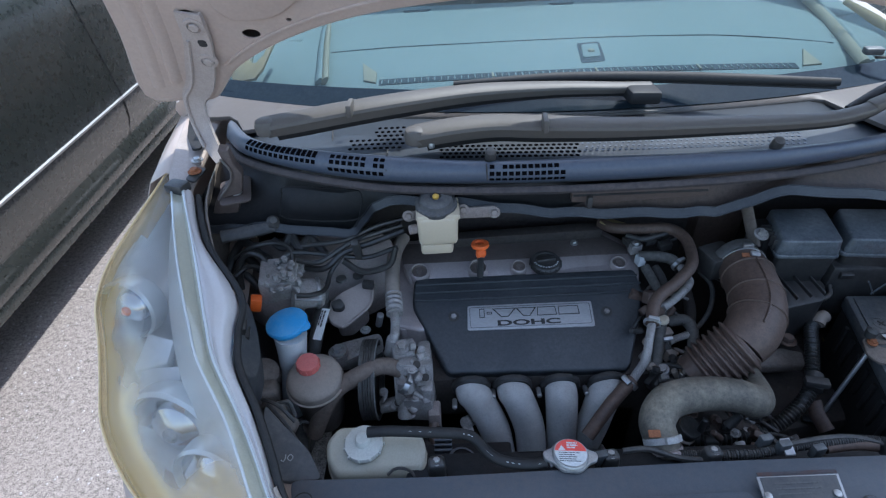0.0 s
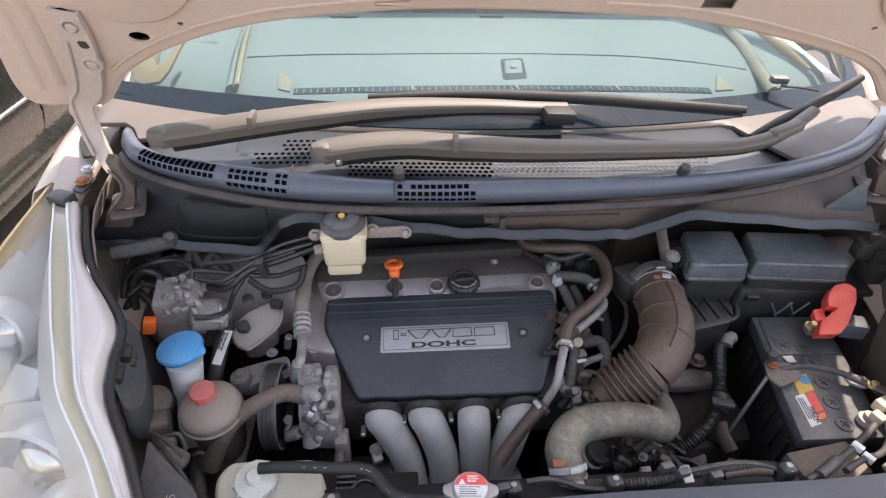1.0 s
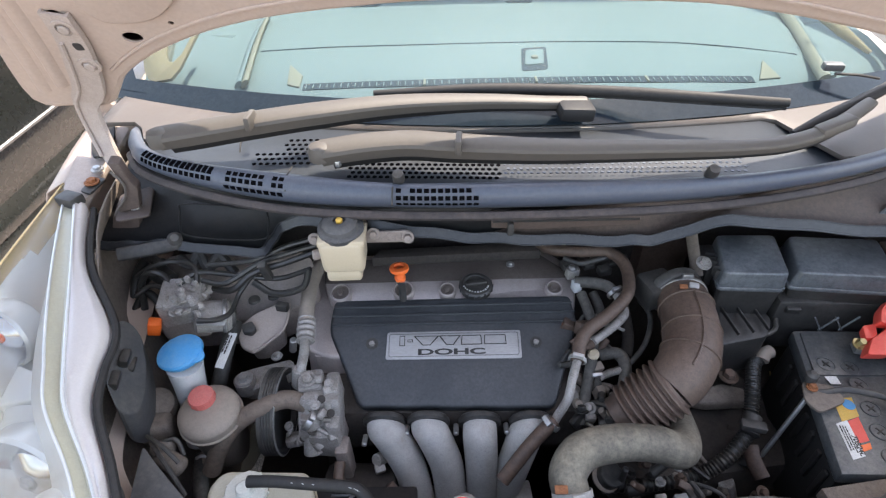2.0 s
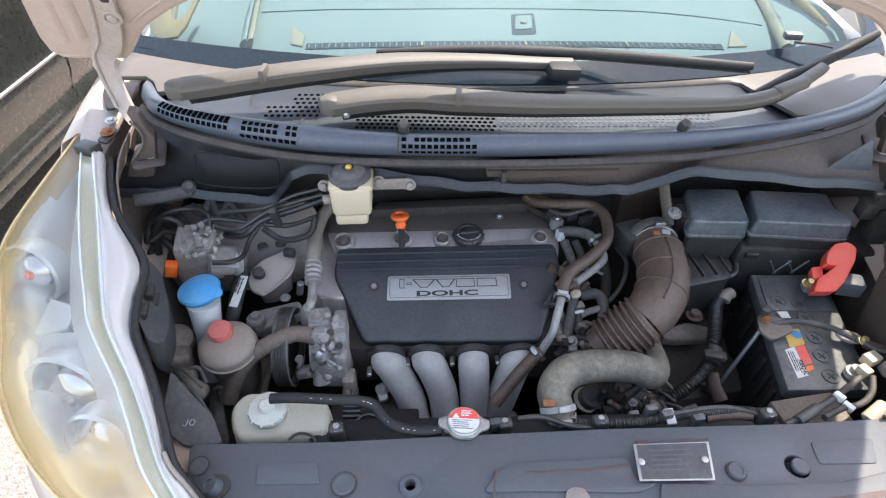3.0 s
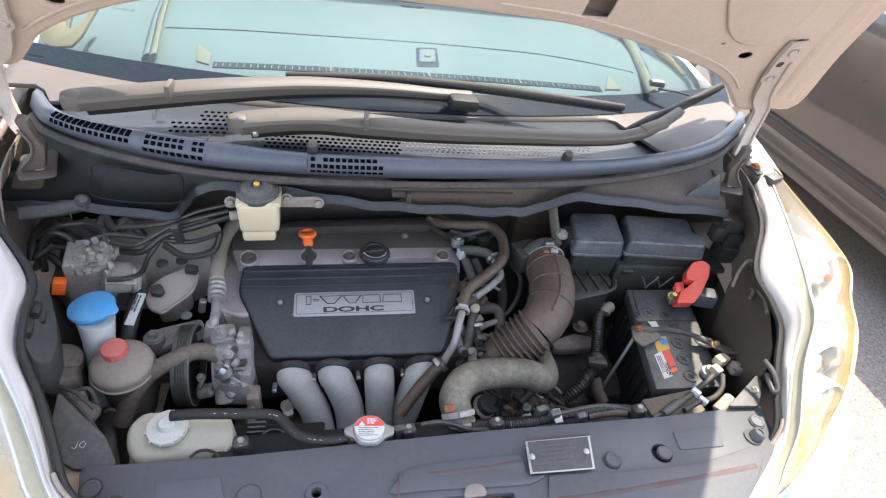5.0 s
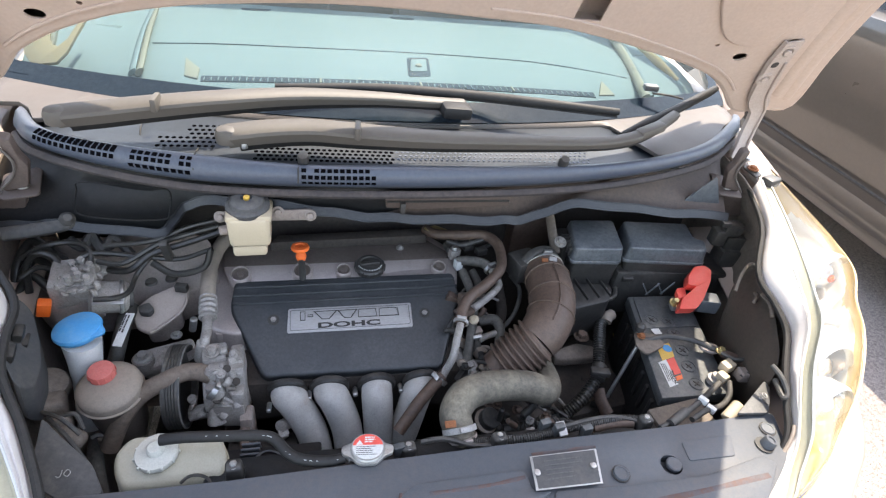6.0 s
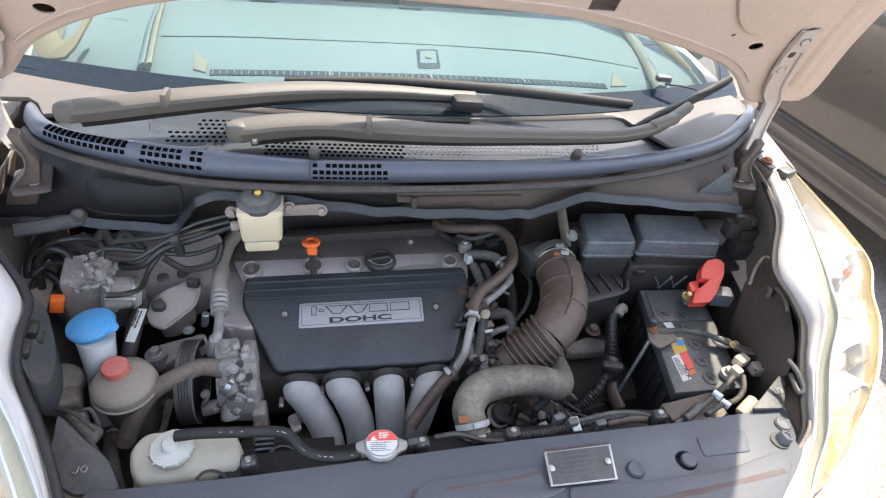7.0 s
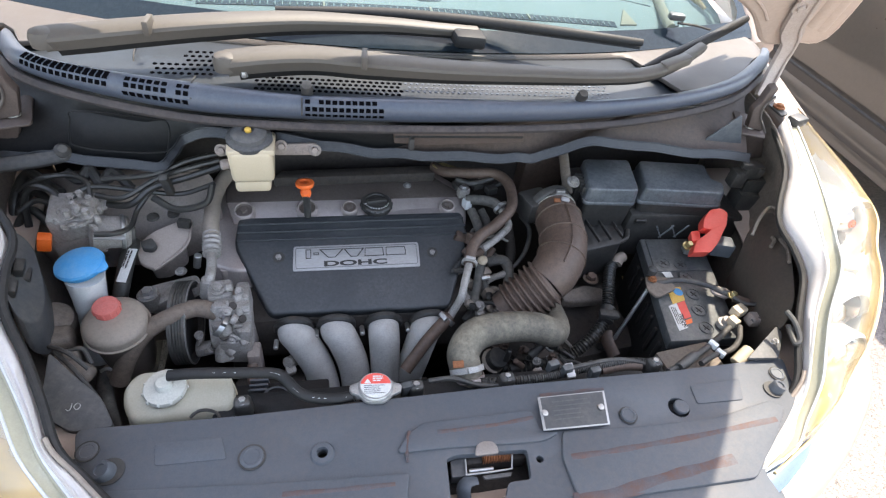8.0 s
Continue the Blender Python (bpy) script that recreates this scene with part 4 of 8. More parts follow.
wing(-1)
wing(1)
for s, wy in ((-1, 0.72), (1, 0.72), (-1, 3.42), (1, 3.42)):
    wheel = thing("wheel", "black tyre on a steel rim", "wheel", group="wheels")
    part("tyre", lathe([(0.19, -0.09), (0.29, -0.095), (0.305, -0.07), (0.305, 0.07), (0.29, 0.095), (0.19, 0.09)], pose(s * 0.785, wy, 0.305, 0, 90, 0), 36), TYRE, wheel)
    part("rim", lathe([(0.03, 0.06), (0.18, 0.05), (0.195, 0.085), (0.19, 0.092)], pose(s * 0.785, wy, 0.305, 0, 90 * s, 0), 36), DARK, wheel, "dark steel rim")
    part("arch_liner", lathe([(0.30, 0.02), (0.375, 0.02), (0.385, 0.05), (0.375, 0.088), (0.31, 0.080)], pose(s * 0.785, wy, 0.335, 0, 90 * s, 0), 40, False), TYRE, wheel, "dark edge of the wheel opening")
BUMP_PLAN = smooth_path([(0.0, -0.215, 0.836), (0.20, -0.205, 0.835), (0.32, -0.165, 0.833), (0.42, -0.118, 0.831), (0.52, -0.068, 0.829), (0.60, -0.014, 0.828), (0.655, 0.032, 0.828), (0.705, 0.105, 0.83), (0.735, 0.22, 0.84), (0.76, 0.36, 0.86), (0.775, 0.52, 0.88)], 4)
brows = []
for k in range(1 - len(BUMP_PLAN), len(BUMP_PLAN)):
    p = BUMP_PLAN[abs(k)]
    q = BUMP_PLAN[min(abs(k) + 1, len(BUMP_PLAN) - 1)] - BUMP_PLAN[max(abs(k) - 1, 0)]
    out = Vector((q.y, -q.x, 0)).normalized()
    sx = 1 if k >= 0 else -1
    row = [p - out * 0.15 + Vector((0, 0, -0.006)), p - out * 0.03 + Vector((0, 0, 0.004)), p, p + out * 0.012 + Vector((0, 0, -0.016)), p + out * 0.03 + Vector((0, 0, -0.11)), p + out * 0.05 + Vector((0, 0, -0.34)), p + Vector((0, 0, -0.58))]
    brows.append([Vector((sx * v.x, v.y, v.z)) for v in row])
gt = []
for x in [-0.475 + 0.05 * k for k in range(20)]:
    yb = -0.178 + 0.95 * max(0, abs(x) - 0.2) ** 1.7
    w = 0.015 * max(0.05, 1 - (abs(x) / 0.482) ** 16)
    gt.append([(x, yb + 0.027 + w, 0.864), (x, yb + 0.027 + w * 0.2, 0.866), (x, yb + 0.027 - w * 0.8, 0.860), (x, yb + 0.027 - w, 0.850), (x, yb + 0.027, 0.840)])
single("grille_trim", loft(gt), mat("polished trim chrome", (0.30, 0.335, 0.38), 0.12, metal=1.0, grain=0.03, bump=0.0), "polished chrome strip along the top of the grille", "trim")
bump = single("bumper", loft(brows, closed=False), CREAM, "champagne painted front bumper", "bumper", "structure", angle=60)
bump.modifiers.new("solid", "SOLIDIFY").thickness = 0.004

# ---- windscreen, pillars and dashboard ----
def screen_row(v, lift=0.0, wide=1.0):
    """A line across the glass; v runs up the slope."""
    row = []
    for k in range(15):
        x = (-0.735 + 0.735 * 2 * k / 14) * wide * (1 - 0.12 * v)
        y = 0.545 + 0.30 * (x * x) + v * 0.72
        z = 1.094 + v * 0.42 - 0.02 * x * x + lift
        row.append(Vector((x, y, z)))
    return row


glass = thing("windscreen", "tinted clear windscreen with a black printed border, dusty", "windscreen", kind="structure")
pane = part("pane", loft([screen_row(v) for v in (0.0, 0.1, 0.25, 0.5, 0.75, 1.0)], closed=False), GLASS, glass, angle=80)
pane.modifiers.new("solid", "SOLIDIFY").thickness = 0.005
pane.visible_shadow = False
part("black_border", loft([screen_row(v, 0.0015) for v in (0.008, 0.025, 0.045, 0.062)], closed=False), FRIT, glass, angle=80)
for s in (-1, 1):
    rim = []
    for v in (0.03, 0.06, 0.09, 0.13, 0.2, 0.35, 0.6, 1.0):
        reach = 0.022 + 0.05 * max(0.0, 1 - (v - 0.03) / 0.08) ** 2
        x0 = s * 0.735 * (1 - 0.12 * v)
        rim.append([Vector((x, 0.545 + 0.30 * x * x + v * 0.72, 1.096 + v * 0.42 - 0.02 * x * x)) for x in (x0, x0 - s * reach * 0.5, x0 - s * reach)])
    part("side_border", loft(rim, closed=False), FRIT, glass, angle=80)
for s in (-1, 1):
    a = single("pillar", tube([(s * 0.752, 0.70, 1.065), (s * 0.757, 0.80, 1.115), (s * 0.715, 1.1, 1.33), (s * 0.66, 1.48, 1.52)], 0.030, 12, 6), CREAM, "champagne painted windscreen pillar", "pillar", "structure")
roof = single("roof", loft([[(x, y, 1.53 + 0.05 * math.cos(x * 2) + d) for x in (-0.66, -0.45, -0.2, 0, 0.2, 0.45, 0.66)] for y, d in ((1.30, -0.02), (1.45, 0.0), (1.9, 0.03), (3.0, 0.02), (3.95, -0.04))], closed=False), CREAM, "champagne painted roof", "roof", "structure")
roof.modifiers.new("solid", "SOLIDIFY").thickness = 0.03
for s in (-1, 1):
    d = thing("body_side", "champagne painted doors and rear quarter of the car", "car body", kind="structure")
    rows = [[(s * (w + 0.0), y, 1.115), (s * (w + 0.04), y, 1.09), (s * (w + 0.09), y, 0.98), (s * (w + 0.105), y, 0.80), (s * (w + 0.09), y, 0.34), (s * (w + 0.04), y, 0.30)] for y, w in ((1.19, 0.76), (1.8, 0.765), (3.0, 0.76), (3.9, 0.73), (4.2, 0.62))]
    skin = part("door_skin", loft(rows, closed=False), CREAM, d, angle=60)
    skin.modifiers.new("solid", "SOLIDIFY").thickness = 0.003
    band = part("side_window", loft([[(s * 0.765, y0, 1.115), (s * 0.72, y1, 1.34), (s * 0.655, y2, 1.55)] for y0, y1, y2 in ((1.0, 1.22, 1.45), (2.4, 2.4, 2.4), (4.0, 3.95, 3.9))], closed=False), GLASS, d, "clear side windows")
    band.visible_shadow = False
    for y in (1.95, 2.9):
        part("door_seam", tube([(s * 0.868, y, 0.42), (s * 0.869, y, 0.8), (s * 0.852, y, 1.0)], 0.002, 6, 4), INK, d)
tail = thing("tailgate", "champagne painted tailgate with dark rear window", "tailgate", kind="structure")
part("panel", box((0, 4.19, 0.76), (1.30, 0.04, 0.80), 0.015), CREAM, tail)
part("rear_window", loft([[(-0.62, 4.18, 1.15), (0.62, 4.18, 1.15)], [(-0.56, 3.97, 1.53), (0.56, 3.97, 1.53)]], closed=False), GLASS, tail).visible_shadow = False

dash = thing("dashboard", "grey-green vinyl dashboard in sunlight with a long defroster slot", "dashboard")
drow = []
for y, z in ((0.60, 1.090), (0.63, 1.105), (0.70, 1.118), (0.80, 1.124), (0.92, 1.122), (1.08, 1.118), (1.20, 1.112), (1.27, 1.09), (1.30, 1.04), (1.31, 0.8)):
    drow.append([(x, y + 0.40 * x * x * (1 if y < 0.9 else 0.3), z - 0.03 * x * x) for x in [-0.72 + 0.144 * k for k in range(11)]])
part("top_pad", loft(drow, closed=False), DASH, dash, angle=60)
DASHLINE = ((0.60, 1.090), (0.63, 1.105), (0.70, 1.118), (0.80, 1.124), (0.92, 1.122), (1.08, 1.118), (1.20, 1.112))


def dash_at(x, y, lift=0.0):
    """A point on the dashboard's top."""
    v = y - 0.40 * x * x * (1 if y < 0.93 else 0.3)
    for (a, za), (b, zb) in zip(DASHLINE, DASHLINE[1:]):
        if v <= b:
            break
    return Vector((x, y, za + (zb - za) * max(0.0, (v - a) / (b - a)) - 0.03 * x * x + lift))


for a, b in ((-0.363, -0.286), (0.007, 0.076)):
    part("rear_slot", prism(rounded([dash_at(a, 1.165, 0.001), dash_at(b, 1.165, 0.001), dash_at(b - 0.008, 1.145, 0.001), dash_at(a + 0.008, 1.145, 0.001)], 0.008), (0, 0, -0.003), 0), DASHDARK, dash, "dark slot in the dashboard")
part("seam_line", tube([dash_at(x, y, 0.0004) for x, y in ((-0.495, 0.853), (-0.36, 0.851), (-0.218, 0.849), (-0.07, 0.850), (0.074, 0.850), (0.19, 0.846), (0.299, 0.838), (0.41, 0.822), (0.52, 0.80))], 0.0013, 6, 4), DASHDARK, dash)
slot_x = [-0.384 + 0.0245 * k for k in range(33)]
part("defroster_slot", loft([[dash_at(x, 0.684 + 0.12 * x * x + d, h) for d, h in ((-0.009, -0.002), (-0.009, 0.0012), (0.009, 0.0012), (0.009, -0.002))] for x in slot_x]), DASHDARK, dash, "dark ribbed defroster slot")

# ---- cabin behind the dashboard, closed ----
cabin = thing("cabin", "dim grey cabin interior behind the dashboard", "cabin", kind="structure")
CLOTH = mat("grey cabin cloth", (0.11, 0.115, 0.11), 0.95, spec=0.1)
part("floor", box((0, 2.5, 0.42), (1.36, 2.7, 0.02), 0.002), CLOTH, cabin)
part("rear_wall", box((0, 3.85, 0.98), (1.36, 0.02, 1.12), 0.002), CLOTH, cabin)
for s in (-1, 1):
    part("side_wall", box((s * 0.70, 2.6, 0.76), (0.02, 2.5, 0.68), 0.002), CLOTH, cabin)
    part("seat_back", box((s * 0.36, 2.05, 0.88), (0.46, 0.16, 0.62), 0.05, (-12, 0, 0)), CLOTH, cabin)


BONNETIN = mat("dusty champagne inner paint", (0.45, 0.355, 0.295), 0.42, dust=0.5, dust_col=(0.36, 0.235, 0.165), bump=0.03, dust_scale=5, grain=0.05, scale=22)
# ---- bonnet, propped open ----
bonnet = thing("bonnet", "open champagne bonnet, dusty pressed inner skin with drain holes", "bonnet")
HN = Vector((0, 1, 0.53)).normalized()
HU = Vector((0, -0.53, 1)).normalized()
H0 = Vector((0, 0.565, 1.16))


def hood(u, w, n=0.0):
    """A point of the bonnet: u across, w up from the rear corners, n out of the inner skin towards the engine."""
    return H0 + Vector((u, 0, 0)) + HU * w - HN * n


def depth(u):
    """How far the outer skin lies behind the inner one: thin in the middle, thicker towards the corners. The depth is
    chosen for the shadow it casts on the bay.
    """
    return -0.022 - 0.040 * max(0.0, min(1.0, (abs(u) - 0.30) / 0.2))


arc = [(0.640, -0.012), (0.612, -0.002), (0.577, 0.031), (0.544, 0.059), (0.502, 0.083), (0.456, 0.100), (0.404, 0.116), (0.343, 0.132), (0.286, 0.146), (0.181, 0.165), (0.07, 0.172)]
half = [(0.738, 0.008), (0.684, -0.004)] + arc
edge = [(0.706, 0.133), (0.688, 0.25), (0.680, 0.40), (0.642, 0.60), (0.555, 0.80), (0.40, 0.94), (0.2, 1.01)]
left_arc = [(0.640, -0.004), (0.615, 0.020), (0.588, 0.053), (0.558, 0.076), (0.516, 0.101), (0.470, 0.122), (0.420, 0.140), (0.355, 0.156), (0.286, 0.166), (0.181, 0.176), (0.07, 0.178)]
loop = [(-u, w) for u, w in edge[::-1]] + [(-u, w) for u, w in half[:2] + left_arc] + [(u, w) for u, w in half[::-1]] + edge
HA, HB, HC = (0.528, 0.126), (0.602, 0.168), (0.4685, 0.148)
big = [(*HA, 0.013, 0.0085), (*HB, 0.008, 0.004), (*HC, 0.004, 0.003)]


def oval(u, w, a, b, n=18):
    return [hood(u + a * math.cos(2 * math.pi * k / n), w + b * math.sin(2 * math.pi * k / n), 0.02) for k in range(n)]


cuts = [oval(s * u, w, a, b) for u, w, a, b in big for s in (-1, 1)]
cuts += [[hood(u + a, w + b, 0.02) for a, b in ((-0.022, 0), (0.022, 0), (0.022, 0.05), (-0.022, 0.05))] for u, w in ((-0.20, 0.178), (0.222, 0.178))]
part("inner_skin", sheet([hood(u, w, 0.02) for u, w in loop], cuts, HN * 0.003, 0.0), BONNETIN, bonnet)
# outer skin widened beyond the inner one, unseen, to block sun over the bay
part("outer_skin", sheet([hood(u * 1.045, w, depth(u)) for u, w in loop], [], HN * 0.002, 0.0), BONNETIN, bonnet)
part("edge_wall", loft([[hood(u, w, 0.018) for u, w in loop], [hood(u * 1.012, w, depth(u) * 0.4) for u, w in loop], [hood(u * 1.045, w, depth(u)) for u, w in loop]], caps=False), BONNETIN, bonnet)
part("hem", tube([hood(u, w, 0.012) for u, w in loop + loop[:1]], 0.0075, 8, 4, flat=1.0), BONNETIN, bonnet, "folded hem round the edge")
for s in (-1, 1):
    for a, h in ((0.022, 0.0025), (0.050, 0.005)):
        inner = [(0.704 - a, 0.133), (0.684 - a, 0.25), (0.66 - a, 0.42), (0.60 - a, 0.62), (0.53 - a, 0.80)]
        foot = [(0.735 - a * 1.15, 0.018 + a * 0.4)] + inner
        part("side_fold", loft([[hood(s * (p.x + 0.010), p.y, 0.0195), hood(s * (p.x + 0.004), p.y, 0.0205 + h), hood(s * (p.x - 0.004), p.y, 0.0205 + h), hood(s * (p.x - 0.012), p.y, 0.0195)] for p in smooth_path([(u, w, 0) for u, w in foot], 5)]), BONNETIN, bonnet, "folded ridge along the side")
    field = [hood(s * u, w, 0.0265) for u, w in ((0.4486, 0.182), (0.473, 0.163), (0.4986, 0.154), (0.5313, 0.153), (0.5486, 0.158), (0.563, 0.182), (0.57, 0.40), (0.54, 0.60), (0.47, 0.76), (0.30, 0.80), (0.33, 0.45), (0.41, 0.235))]
    part("pressed_field", prism(rounded(field, 0.02), HN * 0.007, 0.003, 3), BONNETIN, bonnet, "raised pressed field")
    part("rear_bead", tube([hood(s * u, w + 0.016, 0.0215) for u, w in (left_arc if s < 0 else arc)[2:]], 0.0024, 6, 4), BONNETIN, bonnet, "pressed bead along the rear edge")

# ---- bonnet hinges ----
for s in (-1, 1):
    hinge = thing("gooseneck", "painted steel gooseneck hinge arm holding the bonnet", "hinge", group="bonnet hinges")
    q = [Vector((s * p[0], p[1], p[2])) for p in ((0.640, 0.515, 1.052), (0.655, 0.530, 1.070), (0.668, 0.545, 1.105), (0.664, 0.540, 1.150))] + [hood(s * 0.640, 0.035, 0.026), hood(s * 0.622, 0.075, 0.0265), hood(s * 0.604, 0.125, 0.0265), hood(s * 0.597, 0.172, 0.026)]
    part("arm", strap(q, [0.010, 0.012, 0.0145, 0.017, 0.0205, 0.021, 0.019, 0.017], 0.004, (1, 0.12 * s, 0)), HINGEPAINT, hinge)
    part("arm_rib", tube([p + Vector((s * 0.012, -0.003, 0.001)) for p in q[1:7]], 0.0028, 6, 6), HINGEPAINT, hinge, "rolled edge of the arm")
    part("foot", prism(rounded([(s * 0.585, 0.455, 1.010), (s * 0.635, 0.445, 1.006), (s * 0.648, 0.50, 1.018), (s * 0.60, 0.52, 1.022)], 0.008), (0, 0, -0.004), 0.001), POSTPAINT, hinge)
    part("post", prism(rounded([Vector((s * p[0], 0.462, p[1])) for p in ((0.602, 1.096), (0.598, 1.068), (0.590, 1.053), (0.600, 1.018), (0.634, 1.010), (0.632, 1.022), (0.612, 1.040), (0.608, 1.058), (0.614, 1.078), (0.618, 1.098))], 0.004), (0, 0.014, 0.004), 0.0015), POSTPAINT, hinge, "dusty painted inner post")
    part("post_flange", tube([Vector((s * p[0], 0.459, p[1])) for p in ((0.616, 1.084), (0.606, 1.062), (0.612, 1.040), (0.632, 1.018), (0.640, 1.008))], 0.0018, 6, 6), SCUTTLE, hinge, "pale raw edge of the post")
    part("post_foot", prism(rounded([Vector((s * p[0], 0.468, p[1])) for p in ((0.630, 1.030), (0.600, 1.028), (0.616, 0.982), (0.642, 0.946), (0.676, 0.946), (0.652, 0.998))], 0.006), (0, 0.012, 0), 0.002), POSTPAINT, hinge, "grimy lower end of the post")
    part("bolt", hexbolt(pose(s * 0.612, 0.472, 1.014), 0.006, 0.005), STEEL, hinge)
    for u, w in ((0.604, 0.088), (0.596, 0.152)):
        c = hood(s * u, w, 0.030)
        part("bolt_seat", lathe([(0.014, -0.002), (0.0135, 0.0012), (0.0095, 0.0016), (0.009, 0.0)], axis(c, c - HN), 24, False), HINGEPAINT, hinge)
        part("bolt", hexbolt(axis(c, c - HN), 0.007, 0.004, False), HINGEPAINT, hinge)
    c = hood(s * 0.597, 0.122, 0.0305)
    part("slot", prism(rounded([c + HU * a + Vector((b, 0, 0)) for a, b in ((-0.006, -0.006), (-0.006, 0.006), (0.006, 0.006), (0.006, -0.006))], 0.004), HN * 0.001, 0), INK, hinge, "dark oval slot")

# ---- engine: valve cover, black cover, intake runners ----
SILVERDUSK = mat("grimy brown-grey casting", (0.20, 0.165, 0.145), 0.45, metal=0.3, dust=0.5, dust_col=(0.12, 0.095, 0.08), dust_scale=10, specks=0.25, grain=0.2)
engine = thing("engine", "dusty silver-brown engine top with dark block below", "engine")
VT = rounded([(-0.37, 0.559, 0.836), (0.041, 0.575, 0.836), (0.089, 0.521, 0.836), (0.081, 0.448, 0.834), (0.062, 0.356, 0.8), (-0.32, 0.349, 0.8), (-0.328, 0.351, 0.8), (-0.365, 0.363, 0.8), (-0.376, 0.452, 0.825)], 0.012)
part("valve_cover", prism(VT, (0, 0, -0.09), 0.006, 3, 0.03), SILVER, engine)
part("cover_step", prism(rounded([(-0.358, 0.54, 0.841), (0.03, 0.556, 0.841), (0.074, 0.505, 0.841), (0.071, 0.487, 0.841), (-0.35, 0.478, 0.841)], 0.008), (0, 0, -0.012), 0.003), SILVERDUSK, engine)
part("front_shelf", prism([(-0.35, 0.478, 0.842), (0.07, 0.486, 0.842), (0.081, 0.456, 0.826), (-0.337, 0.448, 0.826)], (0, 0, -0.02), 0.002), SILVER, engine)
part("rear_ledge", prism([(-0.258, 0.548, 0.86), (0.031, 0.565, 0.86), (0.033, 0.538, 0.86), (-0.271, 0.523, 0.86)], (0, 0, -0.03), 0.003), DARK, engine)
part("block", box((-0.13, 0.40, 0.56), (0.44, 0.26, 0.40), 0.02), DARK, engine)
part("lower_block", box((-0.13, 0.33, 0.52), (0.40, 0.12, 0.34), 0.02), DARK, engine)
CV = [(-0.3267, 0.4405, 0.8381), (0.0705, 0.4447, 0.8397), (0.0763, 0.3977, 0.8213), (0.0702, 0.3825, 0.8154), (0.03, 0.2791, 0.7751), (0.019, 0.2706, 0.7718), (-0.2668, 0.2734, 0.7729), (-0.2762, 0.28, 0.7755), (-0.3285, 0.3848, 0.8163), (-0.3305, 0.399, 0.8218)]
cover = thing("engine_cover", "grained black plastic engine cover with dusty top ribs", "engine cover")
part("shell", prism(rounded(CV, 0.010), (0, 0.022, -0.055), 0.006, 3, 0.02), COVER, cover)
for a, b in (((-0.3236, 0.4263, 0.8345), (0.0709, 0.4306, 0.8362)), ((-0.3264, 0.4118, 0.8288), (0.0737, 0.4161, 0.8305)), ((-0.3263, 0.3975, 0.8232), (0.0741, 0.4006, 0.8245))):
    part("rib", tube([a, b], 0.0022, 8, 2), COVER, cover)
for p in ((-0.2586, 0.3682, 0.8098), (0.0058, 0.368, 0.8097)):
    q = Vector(p)
    part("screw_cup", lathe([(0.0098, 0.0006), (0.0098, 0.0012), (0.0, 0.0012)], axis(q, q + Vector((0, -0.39, 1))), 24, False), INK, cover)
    part("screw", hexbolt(axis(q + Vector((0, 0, -0.001)), q + Vector((0, -0.39, 1))), 0.0050, 0.006, True), ALLOY, cover, "dull steel screw")

# badge on the cover
badge = thing("badge_plate", "brushed silver badge plate on the black engine cover", "badge")
BP = [(-0.2341, 0.3852, 0.818), (-0.0181, 0.3872, 0.8187), (-0.0181, 0.3432, 0.8016), (-0.2358, 0.343, 0.8015)]
part("plate", prism(rounded(BP, 0.004), (0, 0, -0.003), 0.0007), PLATE, badge)
bc = sum((Vector(p) for p in BP), Vector()) / 4
bx = (Vector(BP[1]) - Vector(BP[0])).normalized()
bz = bx.cross(Vector(BP[0]) - Vector(BP[3])).normalized()
by = bz.cross(bx)
BM = Matrix((bx, by, bz)).transposed().to_4x4()
BM.translation = bc + bz * 0.0008
BW, BH = (Vector(BP[1]) - Vector(BP[0])).length, (Vector(BP[0]) - Vector(BP[3])).length
inset = [Vector((x * (BW / 2 - 0.0035), y * (BH / 2 - 0.0035), 0)) for x, y in ((-1, -1), (1, -1), (1, 1), (-1, 1))]
line = sheet(rounded(inset, 0.004), [rounded([p * 1.0 - Vector((math.copysign(0.0009, p.x), math.copysign(0.0009, p.y), 0)) for p in inset], 0.0035)], (0, 0, 0.0003))
line.transform(BM)
part("outline", line, FAINT, badge, "thin dark line round the plate")
part("lettering", lettering("DOHC", 0.0170, BM @ Matrix.Translation((-0.004, -BH * 0.27, 0)) @ Matrix.Diagonal((2.15, 0.78, 1, 1))), INK, badge, "black lettering")


def frame_shape(u, top, foot, h, t=0.0014):
    """A hollow block of a maker's mark, wider at its top or foot."""
    o = [(u - foot / 2, -h / 2, 0), (u + foot / 2, -h / 2, 0), (u + top / 2, h / 2, 0), (u - top / 2, h / 2, 0)]
    i = [(u + (x - u) * (1 - 2 * t / max(0.004, min(top, foot))), y * (1 - 2 * t / h), 0) for x, y, z in o]
    b = sheet(o, [i], (0, 0, 0.0005))
    b.transform(BM @ Matrix.Translation((0, BH * 0.16, 0)))
    return b


for u, top, foot, h in ((-0.083, 0.009, 0.009, 0.017), (-0.070, 0.009, 0.009, 0.0045), (-0.044, 0.042, 0.013, 0.016), (-0.006, 0.036, 0.012, 0.016), (0.029, 0.031, 0.034, 0.016), (0.067, 0.034, 0.036, 0.016)):
    part("mark", frame_shape(u, top, foot, h, 0.0011), INK, badge, "outlined block of the maker's mark")

